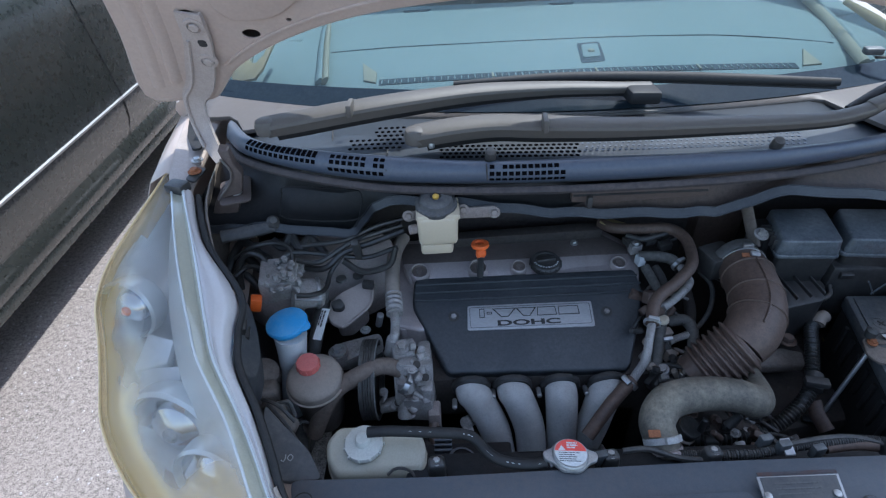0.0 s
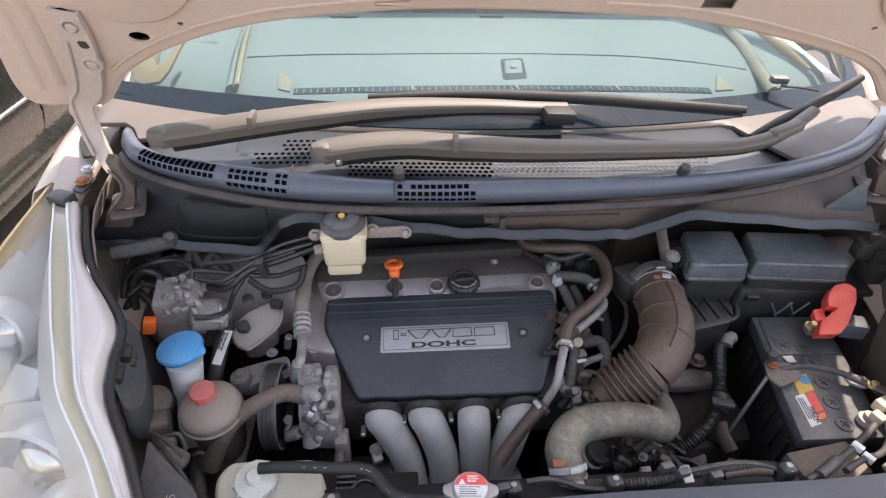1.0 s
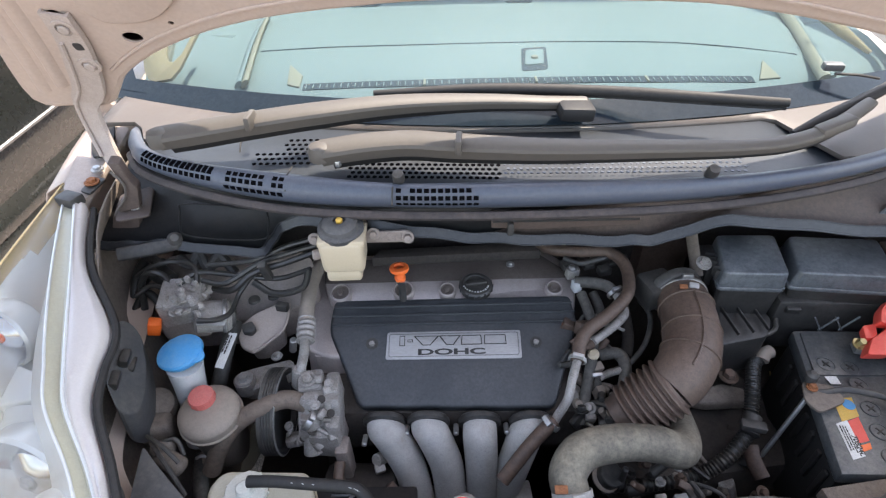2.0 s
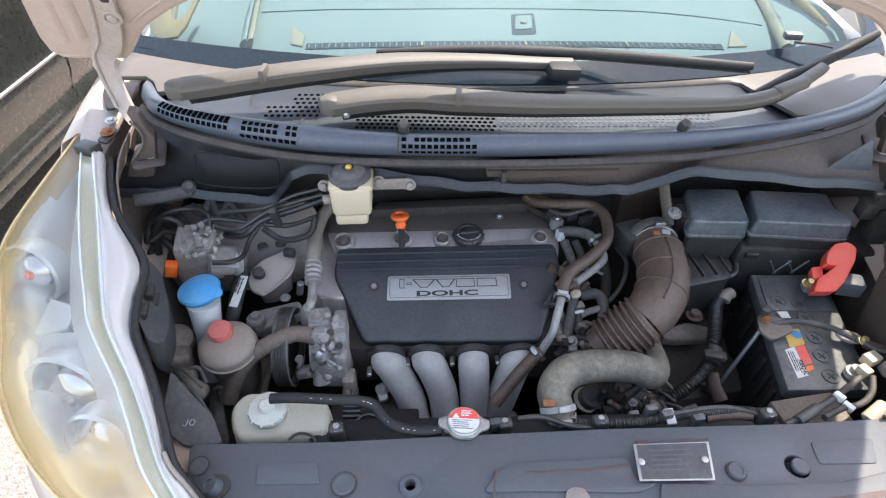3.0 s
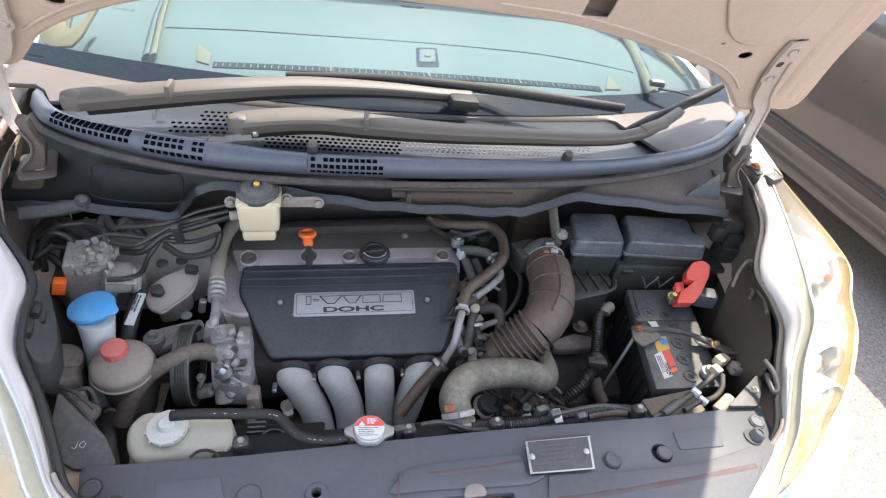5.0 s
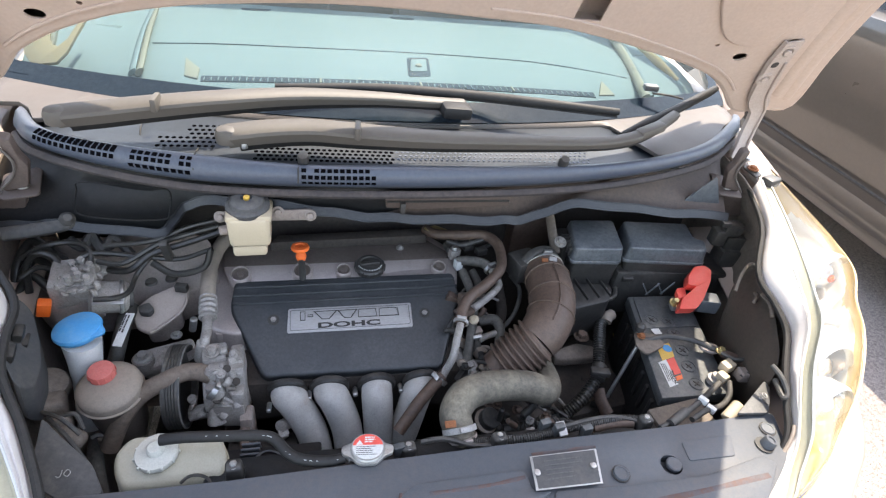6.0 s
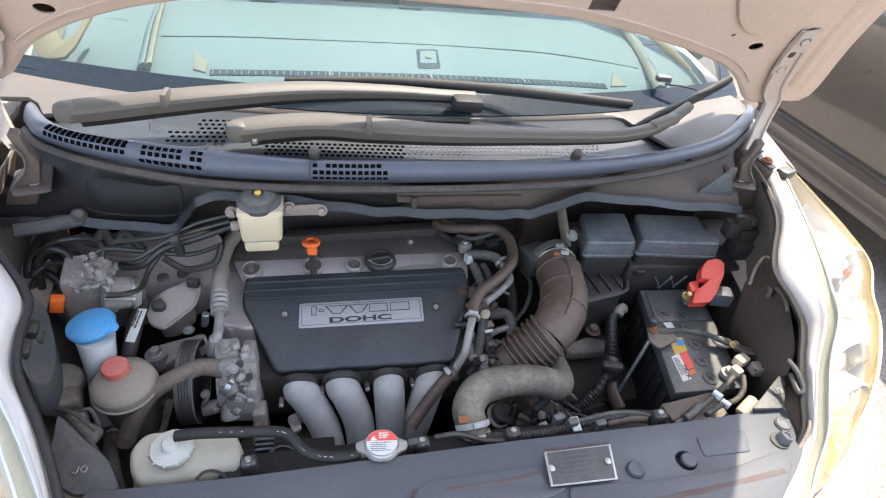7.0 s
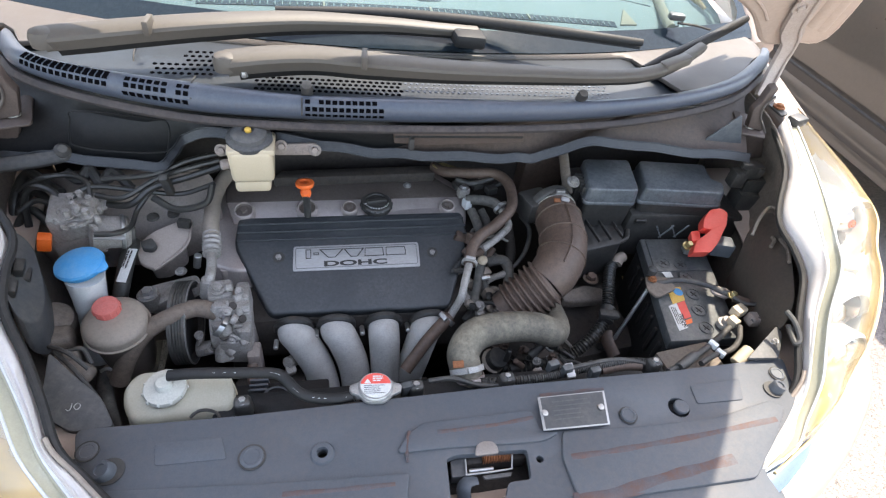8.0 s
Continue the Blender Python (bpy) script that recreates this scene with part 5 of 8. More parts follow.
# filler cap, dipstick, bolts on the valve cover
oil = thing("oil_filler_cap", "round black ribbed oil filler cap", "cap")
p = Vector((-0.087, 0.464, 0.842))
part("body", lathe([(0.027, -0.004), (0.028, 0.0), (0.028, 0.006), (0.025, 0.009), (0.020, 0.0095), (0.019, 0.0075), (0.0, 0.008)], axis(p, p + Vector((0, -0.1, 1))), 40, False), BLACK, oil)
part("grip", box(p + Vector((0, 0, 0.010)), (0.036, 0.009, 0.006), 0.002, (-6, 0, 8)), BLACK, oil)
for k in range(18):
    a = k * math.tau / 18
    part("knurl", box(p + Vector((0.0282 * math.cos(a), 0.0282 * math.sin(a), 0.002)), (0.003, 0.003, 0.008), 0.0008, (0, 0, math.degrees(a))), BLACK, oil)
for k in range(12):
    a = math.pi * (1.12 + 0.76 * k / 11)
    part("print", box(p + Vector((0.0222 * math.cos(a), 0.0222 * math.sin(a), 0.0103)), (0.0022 if k % 3 else 0.0035, 0.0022, 0.0006), 0.0, (0, 0, math.degrees(a))), WHITE, oil, "small pale print")
dip = thing("dipstick", "orange ring handle of the oil dipstick", "dipstick")
part("stem", tube([(-0.209, 0.411, 0.912), (-0.209, 0.426, 0.88), (-0.209, 0.428, 0.85)], 0.006, 10), DARKHOSE, dip, "black plastic stem")
part("handle", lathe([(0.009, -0.004), (0.0145, -0.003), (0.0155, 0.0), (0.0145, 0.003), (0.009, 0.004), (0.008, 0.0)], axis((-0.21, 0.421, 0.925), Vector((-0.21, 0.421, 0.925)) + Vector((0, 0.15, 1))), 28, False), ORANGE, dip, "bright orange handle")
part("handle_web", box((-0.21, 0.42, 0.921), (0.024, 0.008, 0.006), 0.002, (25, 0, 0)), ORANGE, dip)
part("collar", lathe([(0.008, 0), (0.009, 0.012), (0.006, 0.016)], axis((-0.209, 0.42, 0.903), (-0.209, 0.411, 0.918)), 16), ORANGE, dip)
for p, r in (((-0.318, 0.456, 0.838), 0.0165), ((-0.211, 0.461, 0.838), 0.017), ((-0.136, 0.46, 0.838), 0.0135), ((0.046, 0.461, 0.838), 0.0135)):
    q = Vector(p)
    part("bolt_tower", lathe([(r * 1.10, -0.02), (r * 1.12, 0.003), (r * 1.04, 0.0065), (r * 0.92, 0.0072), (r * 0.86, 0.0050), (r * 0.84, 0.0)], axis(q, q + Vector((0, -0.25, 1))), 28, False), SILVER, engine)
    # hole floor and bolt are darker than the tower wall
    part("recess", lathe([(r * 0.86, 0.0046), (r * 0.80, 0.0012), (0.0, 0.0008)], axis(q, q + Vector((0, -0.25, 1))), 24, False), SILVERDUSK, engine, "darker brown-grey floor of the bolt hole")
    part("bolt", hexbolt(axis(q + Vector((0, 0.0, 0.001)), q + Vector((0, -0.25, 1))), 0.0058, 0.005, False), SILVERDUSK, engine, "dark brown-grey bolt head")
part("small_bolt", hexbolt(pose(*(-0.023, 0.522, 0.842)), 0.005, 0.005), STEEL, engine)
part("front_lug", prism(rounded([(-0.362, 0.405, 0.8), (-0.331, 0.405, 0.8), (-0.324, 0.356, 0.795), (-0.353, 0.354, 0.795)], 0.006), (0, 0, -0.03), 0.003), SILVER, engine)

# four cast intake runners with their clamps
mani = thing("intake_manifold", "four dusty cast alloy intake runners bending down", "intake manifold")
for a, b, c, d in (((-0.234, 0.258, 0.765), (-0.224, 0.242, 0.745), (-0.198, 0.224, 0.69), (-0.184, 0.203, 0.62)), ((-0.167, 0.258, 0.765), (-0.159, 0.242, 0.745), (-0.14, 0.225, 0.69), (-0.134, 0.205, 0.62)), ((-0.089, 0.257, 0.765), (-0.089, 0.239, 0.745), (-0.086, 0.226, 0.69), (-0.084, 0.214, 0.62)), ((-0.012, 0.257, 0.765), (-0.021, 0.241, 0.745), (-0.036, 0.226, 0.69), (-0.047, 0.224, 0.62))):
    a, b = Vector(a) + Vector((0, 0.002, -0.010)), Vector(b)
    part("runner", tube([a, a + Vector((0, -0.010, -0.002)), b, c, d], [0.0250, 0.0255, 0.0260, 0.0255, 0.025], 22, 8), RUNNER, mani)
    part("collar", lathe([(0.0245, -0.006), (0.0295, -0.006), (0.0325, -0.003), (0.0325, 0.003), (0.0300, 0.006), (0.0245, 0.006)], axis(a, a + Vector((0, -1, -0.2))), 32, False), HOUSING, mani, "dark clamp collar")
for p in ((-0.199, 0.258, 0.75), (-0.125, 0.258, 0.75), (-0.049, 0.259, 0.75), (-0.262, 0.244, 0.745)):
    part("clamp_bolt", rod(p, Vector(p) + Vector((0, -0.02, 0.004)), 0.004), STEEL, mani)
part("plenum", tube([(-0.26, 0.20, 0.58), (-0.12, 0.195, 0.57), (0.0, 0.20, 0.58)], 0.05, 18), RUNNER, mani)
part("sensor", rod((-0.247, 0.219, 0.715), (-0.231, 0.238, 0.7), 0.010), ALLOY, mani)
part("sensor_plug", box((-0.242, 0.215, 0.7), (0.016, 0.014, 0.02), 0.003, (20, 0, 20)), ALLOY, mani)


# ---- fluids on the near side of the engine ----
wash = thing("washer_filler", "grey-white washer filler neck with a blue snap cap", "filler neck")
part("neck", tube([(-0.537, 0.266, 0.7), (-0.527, 0.281, 0.77), (-0.518, 0.282, 0.83), (-0.513, 0.283, 0.872)], [0.020, 0.021, 0.0225, 0.0255], 22, 8), WASHER, wash)
p = Vector((-0.517, 0.291, 0.888))
cap = part("cap", lathe([(0.029, -0.010), (0.031, -0.006), (0.0325, -0.002), (0.031, 0.002), (0.025, 0.004), (0.012, 0.0065), (0.0, 0.007)], axis(p, p + Vector((-0.08, 0.0, 1))), 36, False), BLUE, wash, "blue plastic snap cap")
part("snap_lip", prism(rounded([p + Vector(v) for v in ((0.016, 0.020, 0.003), (0.030, 0.006, 0.004), (0.0405, -0.010, 0.003), (0.036, -0.018, 0.002), (0.018, -0.024, 0.002))], 0.006), (0, 0, -0.004), 0.0012), BLUE, cap)

BOWL = mat("grimy reservoir bowl", (0.075, 0.062, 0.053), 0.5, dust=0.5, dust_col=(0.14, 0.11, 0.09), dust_scale=18)
ps = thing("power_steering_reservoir", "dusty grey round fluid reservoir with a faded red cap", "reservoir")
c = Vector((-0.476, 0.235, 0.828))
m = axis(c, c + Vector((0.02, -0.10, 1)))
part("bowl", lathe([(0.026, -0.13), (0.034, -0.10), (0.037, -0.05), (0.039, -0.014), (0.0395, -0.012)], m, 36), BOWL, ps)
part("lid", lathe([(0.0395, -0.018), (0.0425, -0.016), (0.043, -0.006), (0.042, -0.003), (0.036, 0.002), (0.020, 0.006), (0.0, 0.0065)], m, 40, False), GREYLID, ps)
part("lid_lip", lathe([(0.0405, -0.020), (0.0445, -0.020), (0.0450, -0.0175), (0.0405, -0.016)], m, 40, False), GREYLID, ps)
q = Vector((-0.484, 0.246, 0.838))
part("cap", lathe([(0.0170, -0.006), (0.0175, 0.008), (0.0165, 0.0105), (0.010, 0.0115), (0.0, 0.0115)], axis(q, q + Vector((0.02, -0.10, 1))), 30, False), RED, ps, "faded red screw cap")
for a in range(0, 360, 30):
    v = Vector((math.cos(radians(a)), math.sin(radians(a)), 0))
    part("grip_rib", box(q + v * 0.0175 + Vector((0, 0, 0.003)), (0.002, 0.0025, 0.009), 0.0006, (0, 0, a)), RED, ps)
part("spout", rod((-0.505, 0.229, 0.72), (-0.517, 0.222, 0.7), 0.012), GREYLID, ps)
part("lower_hose", tube([(-0.514, 0.229, 0.72), (-0.517, 0.211, 0.7), (-0.508, 0.181, 0.69), (-0.504, 0.163, 0.66)], 0.011, 12), HOSE, ps, "dusty return hose")
part("hose_clip", tube([(-0.514, 0.214, 0.735), (-0.506, 0.216, 0.738), (-0.497, 0.216, 0.735)], 0.0025, 8), STEEL, ps)
single("power_steering_hose", tube([(-0.331, 0.259, 0.797), (-0.372, 0.261, 0.814), (-0.405, 0.246, 0.815), (-0.441, 0.232, 0.8), (-0.462, 0.213, 0.78), (-0.475, 0.205, 0.755), (-0.486, 0.198, 0.73)], 0.0135, 16, 8), RUNHOSE, "thick dusty brown power steering hose", "hose")

pump = thing("power_steering_pump", "cast alloy power steering pump with a black ribbed pulley", "pump")
pc = Vector((-0.398, 0.275, 0.765))
part("pulley", lathe([(0.05, -0.012), (0.066, -0.012), (0.066, -0.008), (0.064, -0.006), (0.066, -0.004), (0.064, -0.002), (0.066, 0.0), (0.064, 0.002), (0.066, 0.004), (0.064, 0.006), (0.066, 0.008), (0.066, 0.012), (0.060, 0.012), (0.055, 0.004), (0.02, 0.004)], pose(*pc, 0, 90, 0), 40), DARKHOSE, pump, "black ribbed pulley and belt")
part("pulley_rim", lathe([(0.0655, 0.0), (0.0665, 0.0012), (0.064, 0.0024)], pose(pc.x + 0.0115, pc.y, pc.z, 0, 90, 0), 40, False), STEEL, pump)
for px, s, t in (((-0.324, 0.268, 0.785), (0.058, 0.05, 0.07), (-12, 4, 3)), ((-0.319, 0.247, 0.745), (0.05, 0.05, 0.05), (0, 0, -4)), ((-0.341, 0.289, 0.81), (0.04, 0.035, 0.04), (10, 0, 8)), ((-0.308, 0.285, 0.8), (0.022, 0.04, 0.05), (0, 0, 4)), ((-0.369, 0.245, 0.735), (0.035, 0.02, 0.02), (0, 0, 10)), ((-0.306, 0.25, 0.77), (0.02, 0.05, 0.045), (0, 6, 0))):
    part("casting", box(px, s, 0.005, t, 0.92), ALLOY, pump)
for a, b, r in (((-0.319, 0.268, 0.822), (-0.308, 0.273, 0.822), 0.010), ((-0.33, 0.278, 0.838), (-0.32, 0.28, 0.838), 0.009), ((-0.312, 0.258, 0.818), (-0.312, 0.249, 0.806), 0.009), ((-0.299, 0.266, 0.8), (-0.3, 0.235, 0.76), 0.006), ((-0.321, 0.238, 0.815), (-0.313, 0.235, 0.81), 0.011), ((-0.342, 0.259, 0.82), (-0.348, 0.254, 0.812), 0.010), ((-0.311, 0.235, 0.775), (-0.306, 0.224, 0.765), 0.009), ((-0.361, 0.237, 0.742), (-0.368, 0.236, 0.735), 0.008), ((-0.334, 0.228, 0.752), (-0.325, 0.222, 0.745), 0.010), ((-0.346, 0.237, 0.762), (-0.352, 0.242, 0.768), 0.012), ((-0.316, 0.232, 0.787), (-0.31, 0.237, 0.787), 0.008), ((-0.374, 0.244, 0.752), (-0.379, 0.246, 0.755), 0.010)):
    part("boss", rod(a, b, r * 0.75, r * 0.68), ALLOY, pump)
for a, b in (((-0.328, 0.262, 0.824), (-0.321, 0.249, 0.818)), ((-0.309, 0.273, 0.816), (-0.305, 0.262, 0.806)), ((-0.319, 0.238, 0.797), (-0.307, 0.238, 0.795)), ((-0.326, 0.23, 0.785), (-0.313, 0.228, 0.775)), ((-0.338, 0.249, 0.818), (-0.327, 0.251, 0.82))):
    part("web", tube([a, b], 0.0035, 8, 2), ALLOY, pump)
for p, r in (((-0.319, 0.254, 0.823), 0.006), ((-0.306, 0.242, 0.806), 0.006), ((-0.334, 0.228, 0.785), 0.007), ((-0.353, 0.234, 0.755), 0.006), ((-0.304, 0.279, 0.818), 0.005)):
    part("hollow", lathe([(r, 0.0), (r * 0.9, 0.0008), (0.0, 0.0008)], axis(p, Vector(p) + Vector((0.1, -0.6, 0.8))), 16, False), DARK, pump)
part("rear_housing", rod((-0.358, 0.262, 0.765), (-0.315, 0.266, 0.765), 0.034), ALLOY, pump)
part("outlet", rod((-0.335, 0.238, 0.78), (-0.339, 0.245, 0.8), 0.014), ALLOY, pump)
part("boss", rod((-0.34, 0.225, 0.73), (-0.342, 0.24, 0.755), 0.015, 0.012), ALLOY, pump)
part("union", rod((-0.364, 0.298, 0.8), (-0.357, 0.298, 0.838), 0.012, 0.010), ALLOY, pump)
part("union_bolt", hexbolt(axis((-0.342, 0.281, 0.835), Vector((-0.342, 0.281, 0.835)) + Vector((0, -0.3, 1))), 0.008, 0.008), ALLOY, pump)
for p in ((-0.324, 0.228, 0.775), (-0.302, 0.255, 0.81), (-0.358, 0.24, 0.745), (-0.311, 0.277, 0.83), (-0.326, 0.243, 0.825), (-0.303, 0.235, 0.76), (-0.376, 0.248, 0.765)):
    q = Vector(p)
    part("bolt", hexbolt(axis(q, q + Vector((0.1, -0.5, 0.8))), 0.0045, 0.005), ALLOY, pump)
part("hose_clamp", clamp((-0.339, 0.237, 0.797), (-0.329, 0.235, 0.79), 0.0142, 0.009), STEEL, pump, "bright spring clamp")
press = thing("pressure_pipe", "ribbed grey pressure hose with a bright crimp and pipe", "pipe")
part("hose", tube([(-0.348, 0.524, 0.87), (-0.36, 0.492, 0.865), (-0.365, 0.45, 0.86), (-0.363, 0.403, 0.855), (-0.36, 0.38, 0.85)], 0.0125, 14), GREYLID, press)
part("crimp", tube([(-0.361, 0.386, 0.85), (-0.359, 0.368, 0.846), (-0.357, 0.348, 0.842)], [0.0135, 0.0145, 0.0135], 18, 8, ribs=4, depth=0.0010), ALLOY, press, "crimped alloy sleeve")
part("pipe", tube([(-0.358, 0.35, 0.842), (-0.355, 0.324, 0.84), (-0.355, 0.301, 0.838), (-0.358, 0.296, 0.83)], 0.0075, 12), ALLOY, press)

arm = thing("engine_mount_arm", "dusty alloy engine mount arm with a large bolt", "bracket")
part("arm", prism(rounded([(-0.472, 0.333, 0.785), (-0.452, 0.342, 0.785), (-0.389, 0.357, 0.79), (-0.38, 0.333, 0.79), (-0.42, 0.311, 0.785), (-0.444, 0.3, 0.78), (-0.465, 0.306, 0.78)], 0.01), (0, 0, -0.025), 0.004), ALLOY, arm)
part("boss", lathe([(0.016, -0.02), (0.016, 0.004), (0.012, 0.006)], pose(*(-0.455, 0.312, 0.79)), 24), ALLOY, arm)
part("bolt", hexbolt(pose(*(-0.454, 0.311, 0.797)), 0.009, 0.009), STEEL, arm)
part("small_bolt", hexbolt(pose(*(-0.412, 0.353, 0.8)), 0.006, 0.006), STEEL, arm)
cv = thing("mount_cover", "dusty pressed steel engine mount cover", "cover")
part("shell", prism(rounded([(-0.485, 0.396, 0.82), (-0.457, 0.414, 0.835), (-0.419, 0.435, 0.84), (-0.401, 0.432, 0.84), (-0.405, 0.396, 0.82), (-0.44, 0.375, 0.8), (-0.455, 0.366, 0.795), (-0.477, 0.375, 0.8)], 0.008), (0, 0, -0.007), 0.002, 2, 0.02), HINGEPAINT, cv)
part("base", prism(rounded([(-0.473, 0.395, 0.81), (-0.454, 0.414, 0.822), (-0.42, 0.43, 0.828), (-0.414, 0.407, 0.812), (-0.445, 0.391, 0.792), (-0.47, 0.391, 0.79)], 0.008), (0, 0.004, -0.05), 0.003), INNERPAINT, cv)
part("fold", tube([(-0.454, 0.364, 0.797), (-0.439, 0.373, 0.802), (-0.405, 0.393, 0.822), (-0.4, 0.43, 0.842)], 0.0025, 8, 4), HINGEPAINT, cv)
part("clip", prism(rounded([(-0.474, 0.393, 0.832), (-0.457, 0.399, 0.835), (-0.448, 0.388, 0.83), (-0.455, 0.381, 0.826), (-0.469, 0.382, 0.828)], 0.004), (0, 0, -0.01), 0.002), DARKHOSE, cv)
part("tab", box((-0.408, 0.418, 0.847), (0.02, 0.012, 0.014), 0.002, (0, 0, -10)), BLACK, cv)
part("stud", rod((-0.392, 0.373, 0.79), (-0.385, 0.37, 0.82), 0.006), STEEL, cv)

tag = thing("barcode_label", "white printed paper tag on a black pipe", "label")
part("pipe", tube([(-0.507, 0.313, 0.76), (-0.498, 0.336, 0.79), (-0.492, 0.377, 0.815), (-0.487, 0.406, 0.82)], 0.012, 12), DARKHOSE, tag)
TG = [(-0.482, 0.367, 0.842), (-0.469, 0.365, 0.842), (-0.477, 0.307, 0.828), (-0.491, 0.31, 0.828)]
part("paper", prism(TG, (0, 0.0005, -0.001), 0), WHITE, tag)
part("print", bars(Vector(TG[0]).lerp(Vector(TG[3]), 0.1) + Vector((0.002, 0, 0)), Vector(TG[3]) - Vector(TG[0]), Vector(TG[1]) - Vector(TG[0]), 2, 0.0024, 0.0046, 0.032, 9, 0.0030, 0.1), INK, tag, "unreadable black print")

# ---- brake control unit and lines ----
absu = thing("brake_control_unit", "dusty alloy brake control unit with pipes and a motor drum", "control unit")
part("block", box((-0.551, 0.395, 0.88), (0.062, 0.06, 0.06), 0.005, (8, 4, 8)), ALLOY, absu)
part("base", box((-0.552, 0.392, 0.85), (0.07, 0.05, 0.04), 0.004, (0, 0, 6)), INNERPAINT, absu)
part("motor", rod((-0.533, 0.377, 0.868), (-0.481, 0.392, 0.855), 0.026, 0.025, 28, 0.005), ALLOY, absu, "alloy motor drum")
part("motor_end", rod((-0.484, 0.39, 0.856), (-0.476, 0.393, 0.854), 0.018), DARKHOSE, absu)
for p in ((-0.565, 0.403, 0.9), (-0.551, 0.405, 0.91), (-0.541, 0.412, 0.91), (-0.528, 0.406, 0.905), (-0.546, 0.369, 0.91), (-0.532, 0.371, 0.915), (-0.521, 0.369, 0.91), (-0.524, 0.412, 0.895), (-0.561, 0.374, 0.89)):
    q = Vector(p)
    part("union", hexbolt(axis(q, q + Vector((0.05, -0.2, 1))), 0.0055, 0.012), ALLOY, absu)
for a, b, r in (((-0.56, 0.366, 0.905), (-0.565, 0.362, 0.9), 0.006), ((-0.559, 0.379, 0.908), (-0.564, 0.378, 0.905), 0.006), ((-0.552, 0.36, 0.895), (-0.557, 0.358, 0.89), 0.006), ((-0.543, 0.385, 0.915), (-0.541, 0.39, 0.92), 0.006), ((-0.529, 0.389, 0.912), (-0.527, 0.396, 0.915), 0.006), ((-0.516, 0.393, 0.897), (-0.513, 0.399, 0.897), 0.006), ((-0.515, 0.368, 0.9), (-0.508, 0.373, 0.9), 0.009), ((-0.517, 0.357, 0.893), (-0.512, 0.362, 0.893), 0.008), ((-0.528, 0.357, 0.905), (-0.526, 0.355, 0.9), 0.008), ((-0.538, 0.354, 0.907), (-0.537, 0.352, 0.9), 0.007)):
    part("union", rod(a, b, r, r * 0.8), ALLOY, absu)
part("motor_band", lathe([(0.0262, 0.0), (0.0272, 0.001), (0.0272, 0.005), (0.0262, 0.006)], axis((-0.494, 0.388, 0.858), (-0.481, 0.392, 0.855)), 28, False), STEEL, absu)
part("motor_label", box(Vector((-0.498, 0.357, 0.874)), (0.045, 0.006, 0.004), 0.001, (30, 2, 0)), PLATE, absu)
part("side_fitting", rod((-0.526, 0.415, 0.89), (-0.518, 0.425, 0.885), 0.009), ALLOY, absu)
part("connector", box((-0.585, 0.354, 0.872), (0.018, 0.018, 0.024), 0.002, (0, 18, 14)), ORANGE, absu, "orange plastic connector")
lines = [[(-0.518, 0.425, 0.885), (-0.473, 0.404, 0.9), (-0.44, 0.419, 0.92), (-0.389, 0.433, 0.93), (-0.339, 0.449, 0.94)], [(-0.521, 0.415, 0.91), (-0.482, 0.409, 0.91), (-0.432, 0.431, 0.93), (-0.379, 0.44, 0.945), (-0.341, 0.451, 0.95)],
         [(-0.552, 0.401, 0.915), (-0.525, 0.424, 0.92), (-0.452, 0.424, 0.91), (-0.403, 0.43, 0.9), (-0.351, 0.429, 0.92)], [(-0.564, 0.402, 0.905), (-0.583, 0.422, 0.915), (-0.606, 0.425, 0.92), (-0.623, 0.419, 0.9), (-0.625, 0.403, 0.86)],
         [(-0.527, 0.408, 0.91), (-0.533, 0.429, 0.925), (-0.559, 0.44, 0.93), (-0.597, 0.431, 0.93), (-0.63, 0.427, 0.91)], [(-0.512, 0.348, 0.89), (-0.486, 0.352, 0.888), (-0.469, 0.369, 0.885), (-0.465, 0.405, 0.89), (-0.442, 0.425, 0.915)],
         [(-0.445, 0.422, 0.9), (-0.412, 0.415, 0.88), (-0.367, 0.418, 0.89), (-0.353, 0.428, 0.92)], [(-0.511, 0.429, 0.93), (-0.44, 0.434, 0.935), (-0.388, 0.449, 0.95), (-0.341, 0.463, 0.955)], [(-0.629, 0.403, 0.89), (-0.606, 0.416, 0.9), (-0.578, 0.405, 0.9), (-0.563, 0.392, 0.9)]]
for k, L in enumerate(lines):
    single("brake_line", tube(L, 0.0042 if k % 3 else 0.0055, 8, 8), LINEBLACK, "thin black brake line across the bulkhead", "pipe", group="brake lines")
br = thing("line_clip", "black plastic clip holding the brake lines", "clip")
part("body", box((-0.416, 0.414, 0.93), (0.012, 0.012, 0.045), 0.002, (20, 0, 0)), DARKHOSE, br)
for k, (a, b, r) in enumerate((((-0.653, 0.451, 0.88), (-0.596, 0.449, 0.9), 0.022), ((-0.649, 0.431, 0.86), (-0.591, 0.427, 0.88), 0.020), ((-0.646, 0.401, 0.85), (-0.594, 0.404, 0.86), 0.018))):
    single("loom_hose", tube([Vector(a) + Vector((0.0, -0.03, -0.03)), a, Vector(a).lerp(Vector(b), 0.5) + Vector((-0.004, 0.02, 0.022)), b, Vector(b) + Vector((0.022, -0.02, 0.004))], r * 0.36, 12, 8), LINEBLACK, "black loom hose looping beside the brake unit", "hose", group="loom hoses")
single("strut_tower", prism(rounded([(-0.61, 0.495, 0.9), (-0.369, 0.503, 0.9), (-0.351, 0.45, 0.84), (-0.44, 0.434, 0.8), (-0.627, 0.421, 0.8), (-0.674, 0.468, 0.86)], 0.03), (0, 0, -0.06), 0.01), INNERPAINT, "dusty painted inner panel behind the brake unit", "panel", "structure")
